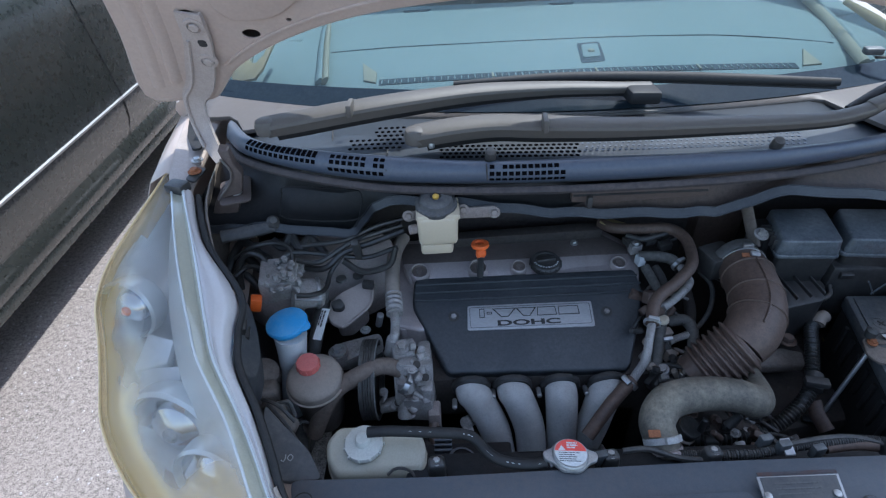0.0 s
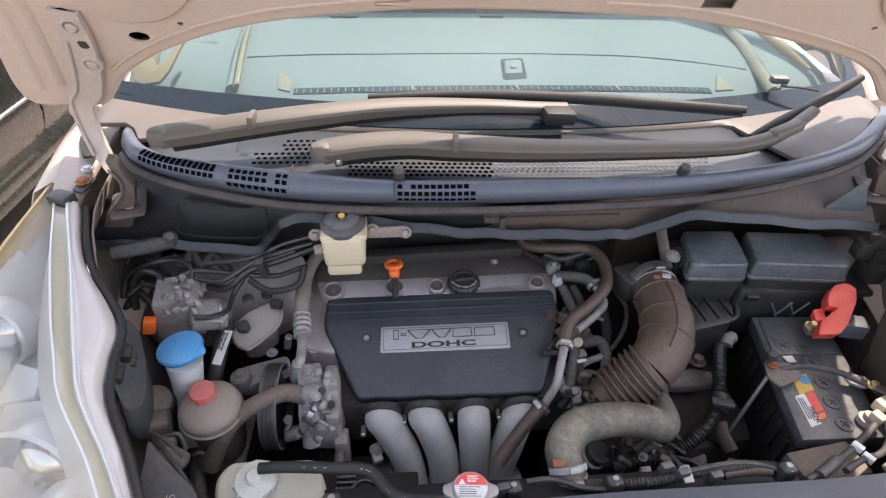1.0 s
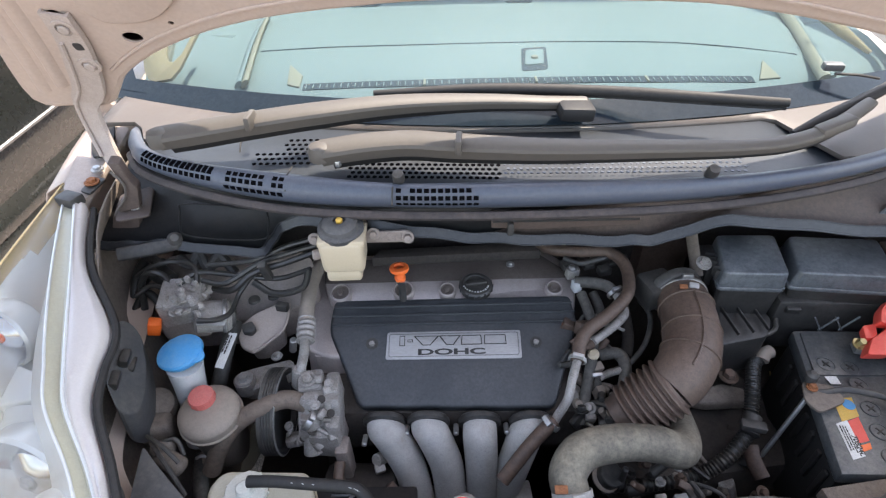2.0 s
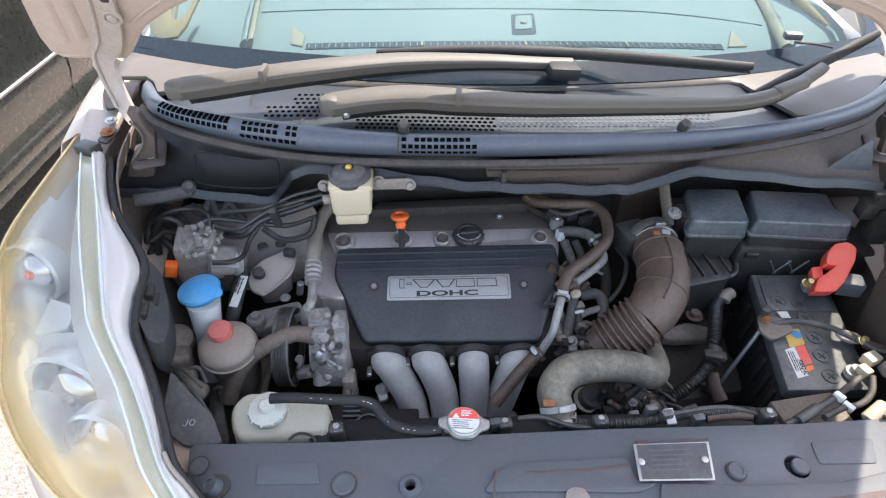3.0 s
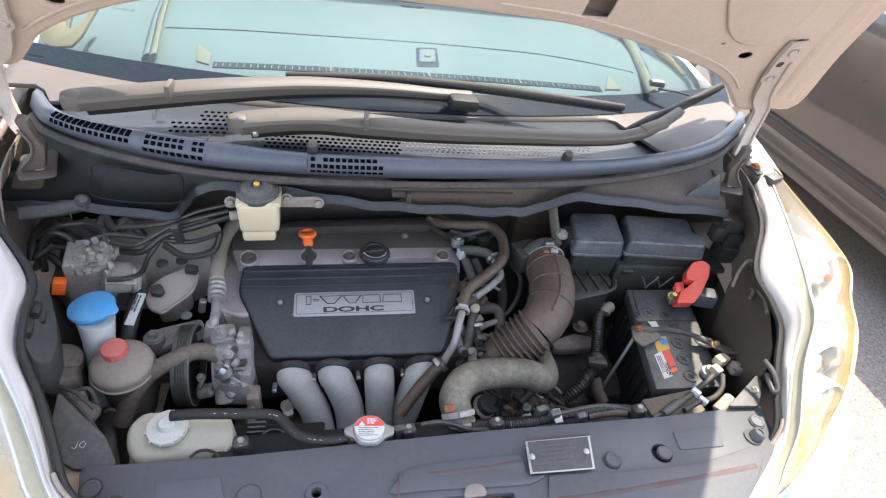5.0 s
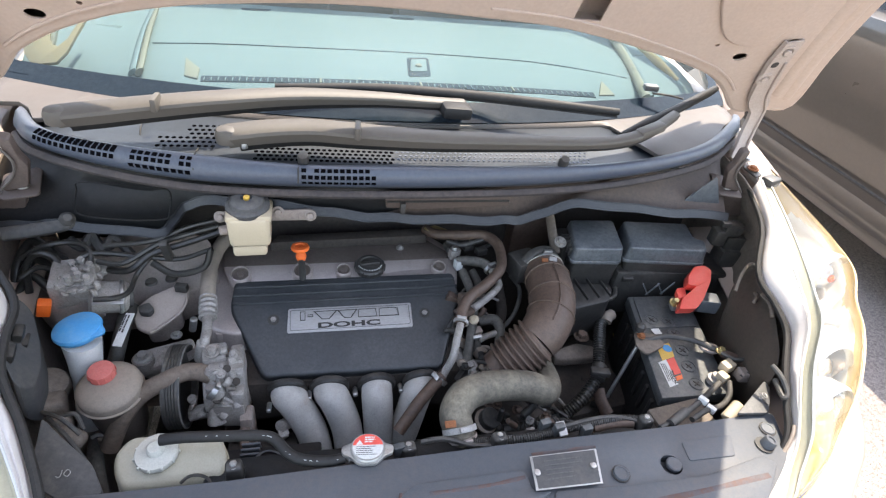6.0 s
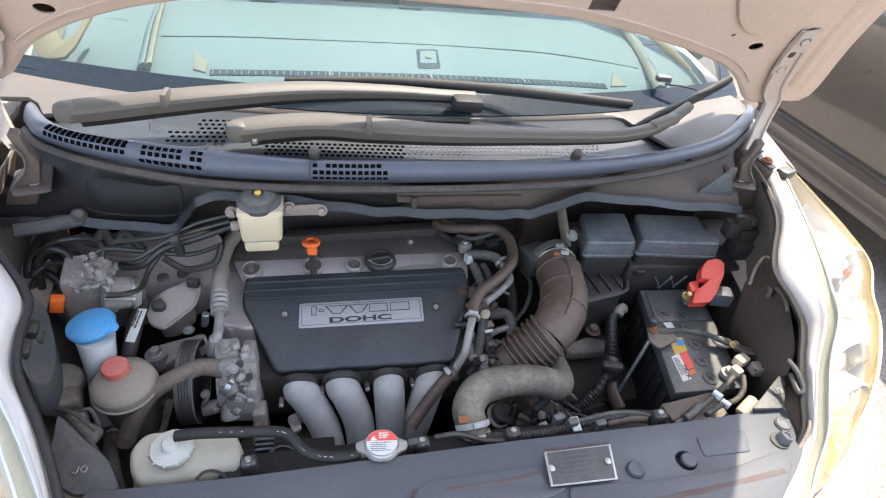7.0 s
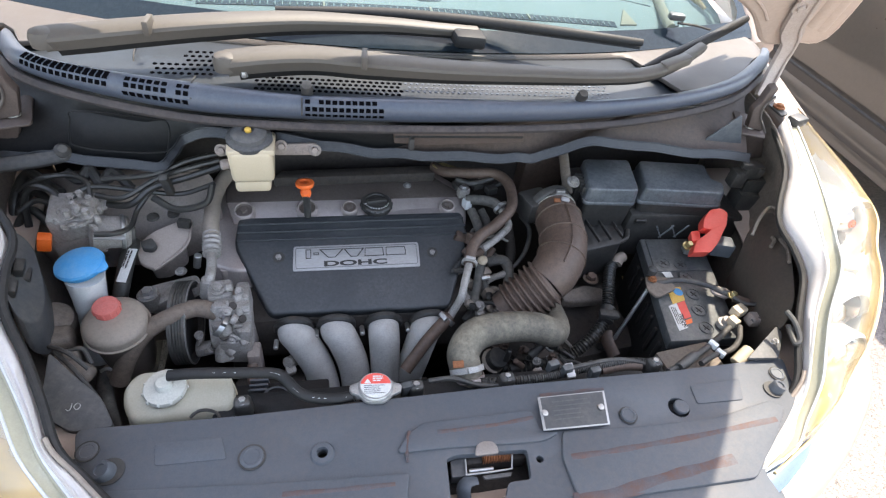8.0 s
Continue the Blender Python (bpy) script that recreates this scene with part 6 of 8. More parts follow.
for p in ((-0.558, 0.409, 0.83), (-0.608, 0.464, 0.905), (-0.517, 0.459, 0.905), (-0.457, 0.43, 0.85), (-0.429, 0.444, 0.845)):
    single("grommet", lathe([(0.010, 0), (0.009, 0.004), (0.004, 0.005)], pose(*p), 16), DARKHOSE, "black rubber grommet in the inner panel", "grommet", group="grommets")
single("wavy_trim", tube([(-0.569, 0.454, 0.925), (-0.55, 0.448, 0.915), (-0.538, 0.463, 0.925), (-0.521, 0.445, 0.91), (-0.506, 0.463, 0.92), (-0.48, 0.444, 0.9)], 0.008, 8, 6), DARKHOSE, "wavy black hose along the inner panel", "hose")
rail = thing("bulkhead_rail", "black plastic cable rail under the cowl", "rail")
part("rail", tube([(-0.638, 0.422, 0.96), (-0.589, 0.436, 0.96), (-0.558, 0.442, 0.965), (-0.556, 0.447, 0.97)], 0.011, 10, flat=0.6), DARKHOSE, rail)
part("stub", lathe([(0.010, 0), (0.011, 0.012), (0.006, 0.018)], axis((-0.558, 0.448, 0.965), (-0.548, 0.434, 0.985)), 16), DARKHOSE, rail)
hat = thing("access_panel", "black access panel with a moulded outline in the cowl wall", "panel")
part("outline", tube([(-0.527, 0.44, 1.028), (-0.516, 0.44, 1.04), (-0.421, 0.44, 1.031), (-0.4, 0.44, 1.022), (-0.406, 0.44, 0.986), (-0.419, 0.44, 0.972), (-0.483, 0.44, 0.973), (-0.534, 0.44, 0.983), (-0.535, 0.44, 1.003), (-0.527, 0.44, 1.028)], 0.0014, 6, 4), WALLDARK, hat)

# ---- brake fluid reservoir under the cowl ----
res = thing("brake_fluid_reservoir", "ivory brake fluid reservoir with a ribbed dark cap", "reservoir")
rc = Vector((-0.276, 0.385, 1.00))
part("tank", box((-0.278, 0.37, 1.009), (0.064, 0.053, 0.058), 0.008, (0, 0, 2), 1.05, 3), RESERVOIR, res)
part("foot", box((-0.281, 0.375, 0.967), (0.055, 0.048, 0.022), 0.006, (0, 0, 2)), RESERVOIR, res)
part("shoulder", box((-0.277, 0.372, 1.035), (0.071, 0.056, 0.012), 0.004, (0, 0, 2)), RESERVOIR, res)
cc = Vector((-0.279, 0.375, 1.045))
capm = axis(cc, cc + Vector((0, -0.12, 1)))
lid = part("cap", lathe([(0.033, -0.007), (0.0345, -0.005), (0.0345, 0.001), (0.0325, 0.003), (0.0275, 0.004), (0.026, 0.010), (0.021, 0.0135), (0.013, 0.0155), (0.0095, 0.0155), (0.008, 0.012), (0.0, 0.012)], capm, 40, False), CAPGREY, res, "dark ribbed screw cap")
for k in range(24):
    a = k * math.tau / 24
    part("rib", box(capm @ Vector((0.0340 * math.cos(a), 0.0340 * math.sin(a), 0.001)), (0.0012, 0.002, 0.006), 0.0004, (0, 0, math.degrees(a))), CAPGREY, lid)
part("float_switch", lathe([(0.0052, 0.011), (0.005, 0.0165), (0.003, 0.018)], capm, 20), YELLOW, lid, "yellow centre button")
part("spout", rod((-0.312, 0.365, 1.003), (-0.325, 0.36, 1.004), 0.008), INNERPAINT, res)
res.matrix_local = Matrix.Translation(rc) @ Matrix.Scale(0.91, 4) @ Matrix.Translation(-rc)
bk = thing("reservoir_bracket", "pale steel bracket with two bolts behind the reservoir", "bracket")
part("plate", prism(rounded([(-0.327, 0.395, 1.014), (-0.187, 0.395, 1.019), (-0.181, 0.395, 0.999), (-0.239, 0.395, 0.998), (-0.327, 0.395, 0.998)], 0.006), (0, 0.004, 0), 0.001), INNERPAINT, bk)
for p in ((-0.323, 0.393, 1.008), (-0.19, 0.393, 1.009), (-0.238, 0.393, 1.016)):
    q = Vector(p)
    part("bolt", hexbolt(axis(q, q + Vector((0, -1, 0.3))), 0.006, 0.006), INNERPAINT, bk)

# ---- coolant tank ----
tank = thing("coolant_tank", "yellowed white coolant expansion tank with a ribbed cap", "tank")
TT = rounded([(-0.425, 0.145, 0.83), (-0.314, 0.143, 0.83), (-0.303, 0.117, 0.83), (-0.3, 0.101, 0.825), (-0.302, 0.079, 0.815), (-0.424, 0.079, 0.815), (-0.437, 0.099, 0.82), (-0.441, 0.125, 0.825)], 0.018, 5)
part("shell", prism(TT, (0, -0.008, -0.13), 0.010, 4, -0.08), TANK, tank)
part("seam", tube([p + Vector((0, 0, -0.03)) for p in TT + TT[:1]], 0.0015, 6, 1), TANK, tank)
q = Vector((-0.386, 0.114, 0.831))
tc = part("cap", lathe([(0.0255, -0.004), (0.0265, 0.001), (0.025, 0.004), (0.016, 0.005), (0.011, 0.007), (0.010, 0.014), (0.008, 0.016)], axis(q, q + Vector((0, -0.08, 1))), 36), TANKCAP, tank, "clouded white ribbed cap")
for k in range(11):
    a = k * math.tau / 11
    part("rib", box(q + Vector((0.0265 * math.cos(a), 0.0265 * math.sin(a), 0.0)), (0.0035, 0.003, 0.005), 0.001, (0, 0, math.degrees(a))), TANKCAP, tc)
part("embossed_ring", tube([(-0.352, 0.073, 0.823), (-0.343, 0.079, 0.826), (-0.332, 0.08, 0.826), (-0.32, 0.075, 0.825), (-0.315, 0.068, 0.822)], 0.002, 6), BLACK, tank)
over = thing("overflow_hose", "black rubber overflow hose with pale printed dashes", "hose")
OV = [(-0.377, 0.114, 0.858), (-0.346, 0.112, 0.862), (-0.296, 0.107, 0.864), (-0.252, 0.103, 0.864), (-0.236, 0.096, 0.862), (-0.219, 0.077, 0.858), (-0.2, 0.068, 0.855), (-0.171, 0.065, 0.852), (-0.15, 0.068, 0.85)]
part("hose", tube(OV, 0.0072, 14, 8), BLADE, over)
ov = smooth_path(OV, 8)
for k in range(6, len(ov) - 4, 2):
    if (k // 6) % 2:
        continue
    d = (ov[k + 1] - ov[k]).normalized()
    n = Vector((0, -0.5, 0.86))
    part("print", tube([ov[k] + n * 0.0069, ov[k] + d * 0.003 + n * 0.0069], 0.0004, 6, 1, flat=1.0), WHITE, over)

# ---- radiator, its cap and the clutter behind the panel ----
rad = thing("radiator", "black radiator with a plastic top tank behind the front panel", "radiator")
part("top_tank", box((0.0, 0.085, 0.79), (0.66, 0.05, 0.05), 0.010), WALLDARK, rad)
part("core", box((0.0, 0.08, 0.58), (0.66, 0.03, 0.38), 0.003), DARK, rad)
part("neck", rod((-0.116, 0.105, 0.8), (-0.119, 0.075, 0.852), 0.02), ALLOY, rad)
part("cap_outlet", rod((-0.147, 0.069, 0.849), (-0.133, 0.072, 0.849), 0.007), ALLOY, rad)
rm = Matrix.Translation((-0.12, 0.07, 0.862)) @ pose(0, 0, 0, -6, 0, -4)
ear = bmesh.new()
ear = prism(rounded([(-0.033, -0.006, 0), (-0.022, -0.010, 0), (-0.012, -0.022, 0), (0.012, -0.022, 0), (0.022, -0.010, 0), (0.033, -0.006, 0), (0.034, 0.006, 0), (0.022, 0.010, 0), (0.012, 0.022, 0), (-0.012, 0.022, 0), (-0.022, 0.010, 0), (-0.034, 0.006, 0)], 0.008), (0, 0, -0.006), 0.0012)
ear.transform(rm)
rcap = part("pressure_cap", ear, STEEL, rad, "steel radiator cap with a red and white warning label")
part("dome", lathe([(0.0225, 0.0), (0.0222, 0.003), (0.021, 0.0045), (0.0, 0.005)], rm, 40, False), STEEL, rcap)
half_disc = lambda a0, a1, r, z: [rm @ Vector((r * math.cos(a0 + (a1 - a0) * k / 20), r * math.sin(a0 + (a1 - a0) * k / 20), z)) for k in range(21)]
part("red_label", prism(half_disc(0.12, math.pi - 0.12, 0.0195, 0.0056), rm.to_3x3() @ Vector((0, 0, -0.0004)), 0), REDCOVER, rcap, "red warning half")
part("white_label", prism(half_disc(math.pi - 0.12, math.tau + 0.12, 0.0195, 0.0056), rm.to_3x3() @ Vector((0, 0, -0.0004)), 0), WHITE, rcap, "white text half")
part("print", bars(rm @ Vector((-0.015, 0.0, 0.0056)), rm.to_3x3() @ Vector((1, 0, 0)), rm.to_3x3() @ Vector((0, -1, 0)), 5, 0.0009, 0.0030, 0.028, 3, 0.0002), INK, rcap, "unreadable small print")
part("warning_print", bars(rm @ Vector((-0.004, 0.015, 0.0056)), rm.to_3x3() @ Vector((1, 0, 0)), rm.to_3x3() @ Vector((0, -1, 0)), 3, 0.0020, 0.0034, 0.014, 8, 0.0002), WHITE, rcap, "unreadable white print")
part("triangle", prism([rm @ Vector((-0.015, 0.003, 0.0058)), rm @ Vector((-0.006, 0.003, 0.0058)), rm @ Vector((-0.0105, 0.0105, 0.0058))], rm.to_3x3() @ Vector((0, 0, -0.0003)), 0), WHITE, rcap, "white warning triangle")


def panel_clip(p, label, bright=True):
    c = thing("panel_clip", label, "clip", group="panel clips")
    q = Vector(p)
    part("body", box(q + Vector((0, 0, -0.012)), (0.024, 0.020, 0.03), 0.005, (0, 0, 6), 0.85, 3), BLACK, c)
    part("bolt", hexbolt(pose(*q, -8, 0, 10), 0.0048, 0.005), STEEL if bright else DARKHOSE, c)


for p in ((-0.287, 0.077, 0.845), (0.065, 0.08, 0.845), (0.289, 0.079, 0.855), (-0.064, 0.081, 0.842)):
    panel_clip(p, "black plastic panel clip with a dull steel bolt")
shroud = thing("fan_shroud", "black slatted fan shroud behind the radiator", "fan shroud")
part("rim", box((-0.25, 0.135, 0.745), (0.14, 0.05, 0.02), 0.004), WALLDARK, shroud)
for k in range(8):
    part("slat", box(Vector((-0.281, 0.132, 0.765)) + Vector((0.0, -0.036 + k * 0.0095, -0.002 * k)), (0.026, 0.0035, 0.03), 0.0008, (15, 0, 0)), PANEL, shroud)
alt = thing("alternator", "dark grimy alternator deep in the bay", "alternator")
part("body", rod((-0.33, 0.20, 0.62), (-0.22, 0.20, 0.62), 0.06), DARK, alt)
part("bracket", box((-0.295, 0.226, 0.7), (0.02, 0.03, 0.10), 0.004), INNERPAINT, alt)
clut = thing("fan_motor", "black fan motor and plugs behind the radiator", "fan motor")
part("drum", rod((-0.257, 0.125, 0.74), (-0.253, 0.127, 0.77), 0.018), WALLDARK, clut)
for p, w in (((-0.231, 0.117, 0.765), 0.022), ((-0.267, 0.1, 0.775), 0.016), ((-0.211, 0.106, 0.77), 0.026), ((-0.239, 0.083, 0.79), 0.03)):
    part("plug", box(p, (w, 0.014, 0.016), 0.003, (10, 0, 14)), BLACK, clut)
part("drum_ring", lathe([(0.019, 0), (0.021, 0.004), (0.016, 0.006)], axis((-0.253, 0.121, 0.77), (-0.251, 0.123, 0.78)), 24, False), PANEL, clut)
single("heater_pipe", tube([(-0.296, 0.204, 0.74), (-0.295, 0.181, 0.73), (-0.278, 0.169, 0.725), (-0.243, 0.161, 0.725), (-0.208, 0.16, 0.72)], 0.008, 12), INTAKE, "brown rubber-coated pipe by the manifold", "pipe")
single("lamp_clip", prism(rounded([(-0.509, 0.095, 0.915), (-0.496, 0.082, 0.91), (-0.483, 0.058, 0.9), (-0.477, 0.043, 0.893), (-0.482, 0.04, 0.893), (-0.49, 0.055, 0.9)], 0.006), (0, 0, -0.010), 0.003), BLACK, "black plastic clip beside the lamp with a pale scratch", "clip")
ls = single("lower_shield", prism(rounded([(-0.525, 0.162, 0.86), (-0.5, 0.139, 0.85), (-0.457, 0.104, 0.835), (-0.435, 0.066, 0.83), (-0.483, 0.064, 0.83), (-0.509, 0.08, 0.84), (-0.517, 0.098, 0.85)], 0.008), (0, 0, -0.008), 0.002), SHIELD, "dark grey splash shield with a scratched mark", "shield")
single("lamp_liner", prism(rounded([(-0.591, 0.312, 0.935), (-0.581, 0.312, 0.925), (-0.57, 0.304, 0.91), (-0.554, 0.267, 0.89), (-0.545, 0.232, 0.875), (-0.544, 0.199, 0.87), (-0.553, 0.186, 0.895), (-0.562, 0.201, 0.925), (-0.57, 0.219, 0.94), (-0.587, 0.267, 0.945)], 0.012), (-0.01, 0, -0.07), 0.008, 3), SHIELD, "grimy black moulded liner behind the lamp", "liner")
lh = thing("lamp_harness", "dusty lamp plugs and wiring behind the headlamp", "wiring")
for px, s, t in (((-0.569, 0.258, 0.8), (0.04, 0.04, 0.04), (10, 10, 0)), ((-0.553, 0.226, 0.8), (0.045, 0.04, 0.035), (0, 10, 20)), ((-0.527, 0.187, 0.81), (0.035, 0.02, 0.025), (0, 0, 30)), ((-0.515, 0.174, 0.8), (0.05, 0.03, 0.02), (0, 20, -20)), ((-0.534, 0.177, 0.79), (0.03, 0.03, 0.03), (0, 0, 40))):
    part("plug", box(px, s, 0.010, t, 0.85, 3), WINGIN, lh)
part("cap_ring", lathe([(0.026, 0), (0.028, 0.01), (0.024, 0.02), (0.012, 0.024)], axis((-0.565, 0.258, 0.8), (-0.554, 0.247, 0.84)), 24), WINGIN, lh)
for a, b, c in (((-0.544, 0.193, 0.83), (-0.513, 0.173, 0.84), (-0.491, 0.16, 0.82)), ((-0.534, 0.183, 0.83), (-0.503, 0.153, 0.83), (-0.476, 0.126, 0.8)), ((-0.525, 0.19, 0.82), (-0.508, 0.194, 0.82), (-0.499, 0.183, 0.8))):
    part("wire", tube([a, b, c], 0.003, 8), DARKHOSE, lh)
for p in ((-0.566, 0.254, 0.92), (-0.563, 0.218, 0.92), (-0.567, 0.257, 0.9)):
    single("wing_clip", box(p, (0.012, 0.024, 0.014), 0.003, (0, 20, 10)), HOUSING, "grey plastic clip on the inner wing", "clip", group="wing clips")


# ---- hoses beside the valve cover ----
br1 = thing("breather_hose", "thick dusty brown breather hose with clips and an alloy pipe", "hose")
part("hose", tube([(0.031, 0.554, 0.865), (0.048, 0.529, 0.87), (0.089, 0.51, 0.88), (0.138, 0.501, 0.885), (0.158, 0.476, 0.885), (0.16, 0.441, 0.88), (0.147, 0.402, 0.878), (0.111, 0.367, 0.872), (0.08, 0.345, 0.868), (0.062, 0.323, 0.862), (0.053, 0.295, 0.852)], 0.0100, 16, 8), INTAKE, br1)
part("pipe", tube([(0.054, 0.298, 0.852), (0.043, 0.271, 0.84), (0.035, 0.251, 0.82), (0.022, 0.243, 0.79), (0.017, 0.239, 0.78)], 0.0066, 14), ALLOY, br1, "dull alloy pipe")
part("clip", clamp((0.054, 0.298, 0.852), (0.047, 0.279, 0.845), 0.0118, 0.006), PLATE, br1, "pale spring clip")
part("lower_hose", tube([(0.019, 0.24, 0.785), (0.007, 0.232, 0.78), (-0.019, 0.211, 0.768), (-0.041, 0.192, 0.752), (-0.06, 0.176, 0.735)], 0.0105, 14), INTAKE, br1)
part("lower_clip", clamp((0.015, 0.239, 0.78), (0.003, 0.233, 0.77), 0.0122, 0.009), STEEL, br1)
br2 = thing("vapour_hose", "short dusty hose with a wire clip on an alloy pipe", "hose")
part("hose", tube([(0.08, 0.46, 0.855), (0.104, 0.453, 0.86), (0.128, 0.441, 0.862), (0.138, 0.423, 0.86)], 0.0095, 14), HOSE, br2)
part("pipe", tube([(0.139, 0.426, 0.86), (0.145, 0.402, 0.855), (0.145, 0.387, 0.85), (0.122, 0.366, 0.845), (0.088, 0.342, 0.84)], 0.0068, 14), ALLOY, br2)
part("clip", clamp((0.136, 0.425, 0.861), (0.142, 0.411, 0.857), 0.0102, 0.007), STEEL, br2)
for L, r, m in (([(0.09, 0.446, 0.84), (0.095, 0.411, 0.835), (0.098, 0.375, 0.825), (0.088, 0.332, 0.81), (0.075, 0.291, 0.78), (0.063, 0.257, 0.75)], 0.0085, HOSE), ([(0.113, 0.458, 0.83), (0.12, 0.428, 0.82), (0.11, 0.391, 0.81)], 0.008, HOSE), ([(0.105, 0.348, 0.8), (0.131, 0.347, 0.805), (0.141, 0.332, 0.8), (0.137, 0.305, 0.785), (0.121, 0.278, 0.765)], 0.0098, HOSE), ([(0.188, 0.441, 0.83), (0.197, 0.406, 0.825), (0.18, 0.362, 0.815), (0.151, 0.333, 0.8), (0.122, 0.321, 0.795)], 0.0042, DARKHOSE), ([(0.098, 0.311, 0.79), (0.111, 0.317, 0.792), (0.133, 0.322, 0.795)], 0.006, ALLOY), ([(0.094, 0.322, 0.79), (0.098, 0.305, 0.77), (0.1, 0.291, 0.755)], 0.008, HOSE), ([(0.067, 0.504, 0.87), (0.092, 0.488, 0.872), (0.118, 0.492, 0.875), (0.143, 0.497, 0.88)], 0.005, DARKHOSE), ([(0.135, 0.492, 0.86), (0.16, 0.502, 0.862), (0.179, 0.52, 0.86)], 0.004, DARKHOSE), ([(0.173, 0.476, 0.8), (0.169, 0.405, 0.78), (0.158, 0.369, 0.77)], 0.010, DARK)):
    single("engine_hose", tube(L, r, 12, 8), m, "dusty small-bore hose beside the engine", "hose", group="small hoses")
for p, q, r in (((0.121, 0.278, 0.765), (0.115, 0.271, 0.755), 0.0108), ((0.092, 0.315, 0.79), (0.093, 0.306, 0.785), 0.0095)):
    single("hose_clip", clamp(p, q, r, 0.007), STEEL, "spring wire hose clip", "clip", group="hose clips")
yc = thing("vacuum_valve", "small pale yellow valve and grey connectors", "valve")
part("button", lathe([(0.008, 0), (0.009, 0.006), (0.005, 0.010)], axis((0.09, 0.331, 0.82), (0.084, 0.327, 0.835)), 16), RESERVOIR, yc)
for p, s in (((0.096, 0.324, 0.8), (0.018, 0.014, 0.012)), ((0.099, 0.299, 0.77), (0.014, 0.014, 0.02))):
    part("connector", box(p, s, 0.002, (10, 10, 20)), GREYLID, yc)
sen = thing("cam_sensor", "grey sensor with a bolted alloy fitting", "sensor")
for p, s, m in (((0.079, 0.483, 0.856), (0.022, 0.014, 0.02), ALLOY), ((0.082, 0.456, 0.85), (0.014, 0.016, 0.02), WASHER), ((0.076, 0.497, 0.862), (0.03, 0.02, 0.012), BLACK), ((0.122, 0.505, 0.87), (0.018, 0.012, 0.01), ALLOY), ((0.133, 0.483, 0.86), (0.022, 0.016, 0.014), BLACK), ((0.108, 0.5, 0.86), (0.02, 0.02, 0.012), BLACK)):
    part("fitting", box(p, s, 0.002, (0, 0, 15)), m, sen)
part("bolt", hexbolt(pose(*(0.077, 0.479, 0.868)), 0.006, 0.006), STEEL, sen)
lid = thing("purge_fitting", "black pipe stub with a pale bracket at the bulkhead", "fitting")
part("bracket", prism(rounded([(0.025, 0.546, 0.875), (0.051, 0.553, 0.875), (0.08, 0.531, 0.875), (0.07, 0.516, 0.875), (0.036, 0.53, 0.875)], 0.004), (0, 0, -0.003), 0.0008), BRASS, lid)

# ---- intake trunk ----
trunk = thing("air_intake_hose", "dusty brown-grey rubber intake trunk with bellows and a steel clamp", "intake hose")
I1 = [(0.240, 0.425, 0.865), (0.2375, 0.388, 0.866), (0.232, 0.348, 0.865), (0.222, 0.312, 0.863), (0.207, 0.284, 0.858), (0.192, 0.267, 0.849), (0.179, 0.259, 0.8395)]
part("elbow", tube(I1, [0.037, 0.0400, 0.0410, 0.0410, 0.0405, 0.040, 0.038], 28, 8), INTAKE, trunk)
prof = [(0.036, -0.004)]
for k in range(7):
    z = 0.0105 * k
    r = 0.0375 - 0.0003 * k
    prof += [(r, z), (r + 0.0065, z + 0.0032), (r + 0.0070, z + 0.0048), (r + 0.0062, z + 0.0062), (r, z + 0.0088)]
prof += [(0.035, 0.076), (0.033, 0.09)]
part("bellows", lathe(prof, axis((0.181, 0.2595, 0.8405), (0.126, 0.247, 0.793)), 32), INTAKE, trunk, "ribbed rubber bellows")
ip = smooth_path(I1, 8)
for k in (9, 19, 29):
    d = (ip[k + 1] - ip[k - 1]).normalized()
    part("rib", lathe([(0.0405, -0.0016), (0.0428, -0.0008), (0.0428, 0.0008), (0.0405, 0.0016)], axis(ip[k], ip[k] + d), 32, False), INTAKE, trunk)
side = []
for k in range(9, 38, 3):
    d = (ip[k + 1] - ip[k - 1]).normalized()
    n = (Vector((0.0, -0.35, 0.9)) - d * d.dot(Vector((0.0, -0.35, 0.9)))).normalized()
    side.append(ip[k] + n * 0.0415)
part("spine", tube(side, 0.0018, 6, 3), INTAKE, trunk)
part("band", clamp((0.239, 0.412, 0.865), (0.237, 0.385, 0.866), 0.0390, 0.007), STEEL, trunk, "steel band clamp")
part("band_tag", box((0.226, 0.392, 0.906), (0.012, 0.008, 0.003), 0.001, (20, 0, -6)), RUST, trunk, "orange-brown clamp tag")
part("band_screw", box((0.242, 0.393, 0.907), (0.014, 0.009, 0.005), 0.001, (20, 0, -14)), PLATE, trunk)
ab = thing("air_box", "black ribbed plastic air filter box", "air box")
part("outlet_collar", lathe([(0.041, 0), (0.044, 0.004), (0.044, 0.016), (0.04, 0.02)], axis((0.237, 0.42, 0.862), (0.231, 0.45, 0.862)), 32, False), BLACK, ab)
part("sensor_body", box((0.207, 0.435, 0.86), (0.055, 0.05, 0.045), 0.006, (0, 0, 18)), BLACK, ab)
part("sensor_plug", box((0.232, 0.426, 0.885), (0.025, 0.018, 0.018), 0.003, (0, 0, 30)), GREYLID, ab)
part("lid", prism(rounded([(0.285, 0.46, 0.84), (0.372, 0.448, 0.84), (0.387, 0.392, 0.83), (0.368, 0.361, 0.825), (0.289, 0.348, 0.82), (0.287, 0.384, 0.83)], 0.008), (0, 0, -0.08), 0.004), HOUSING, ab)
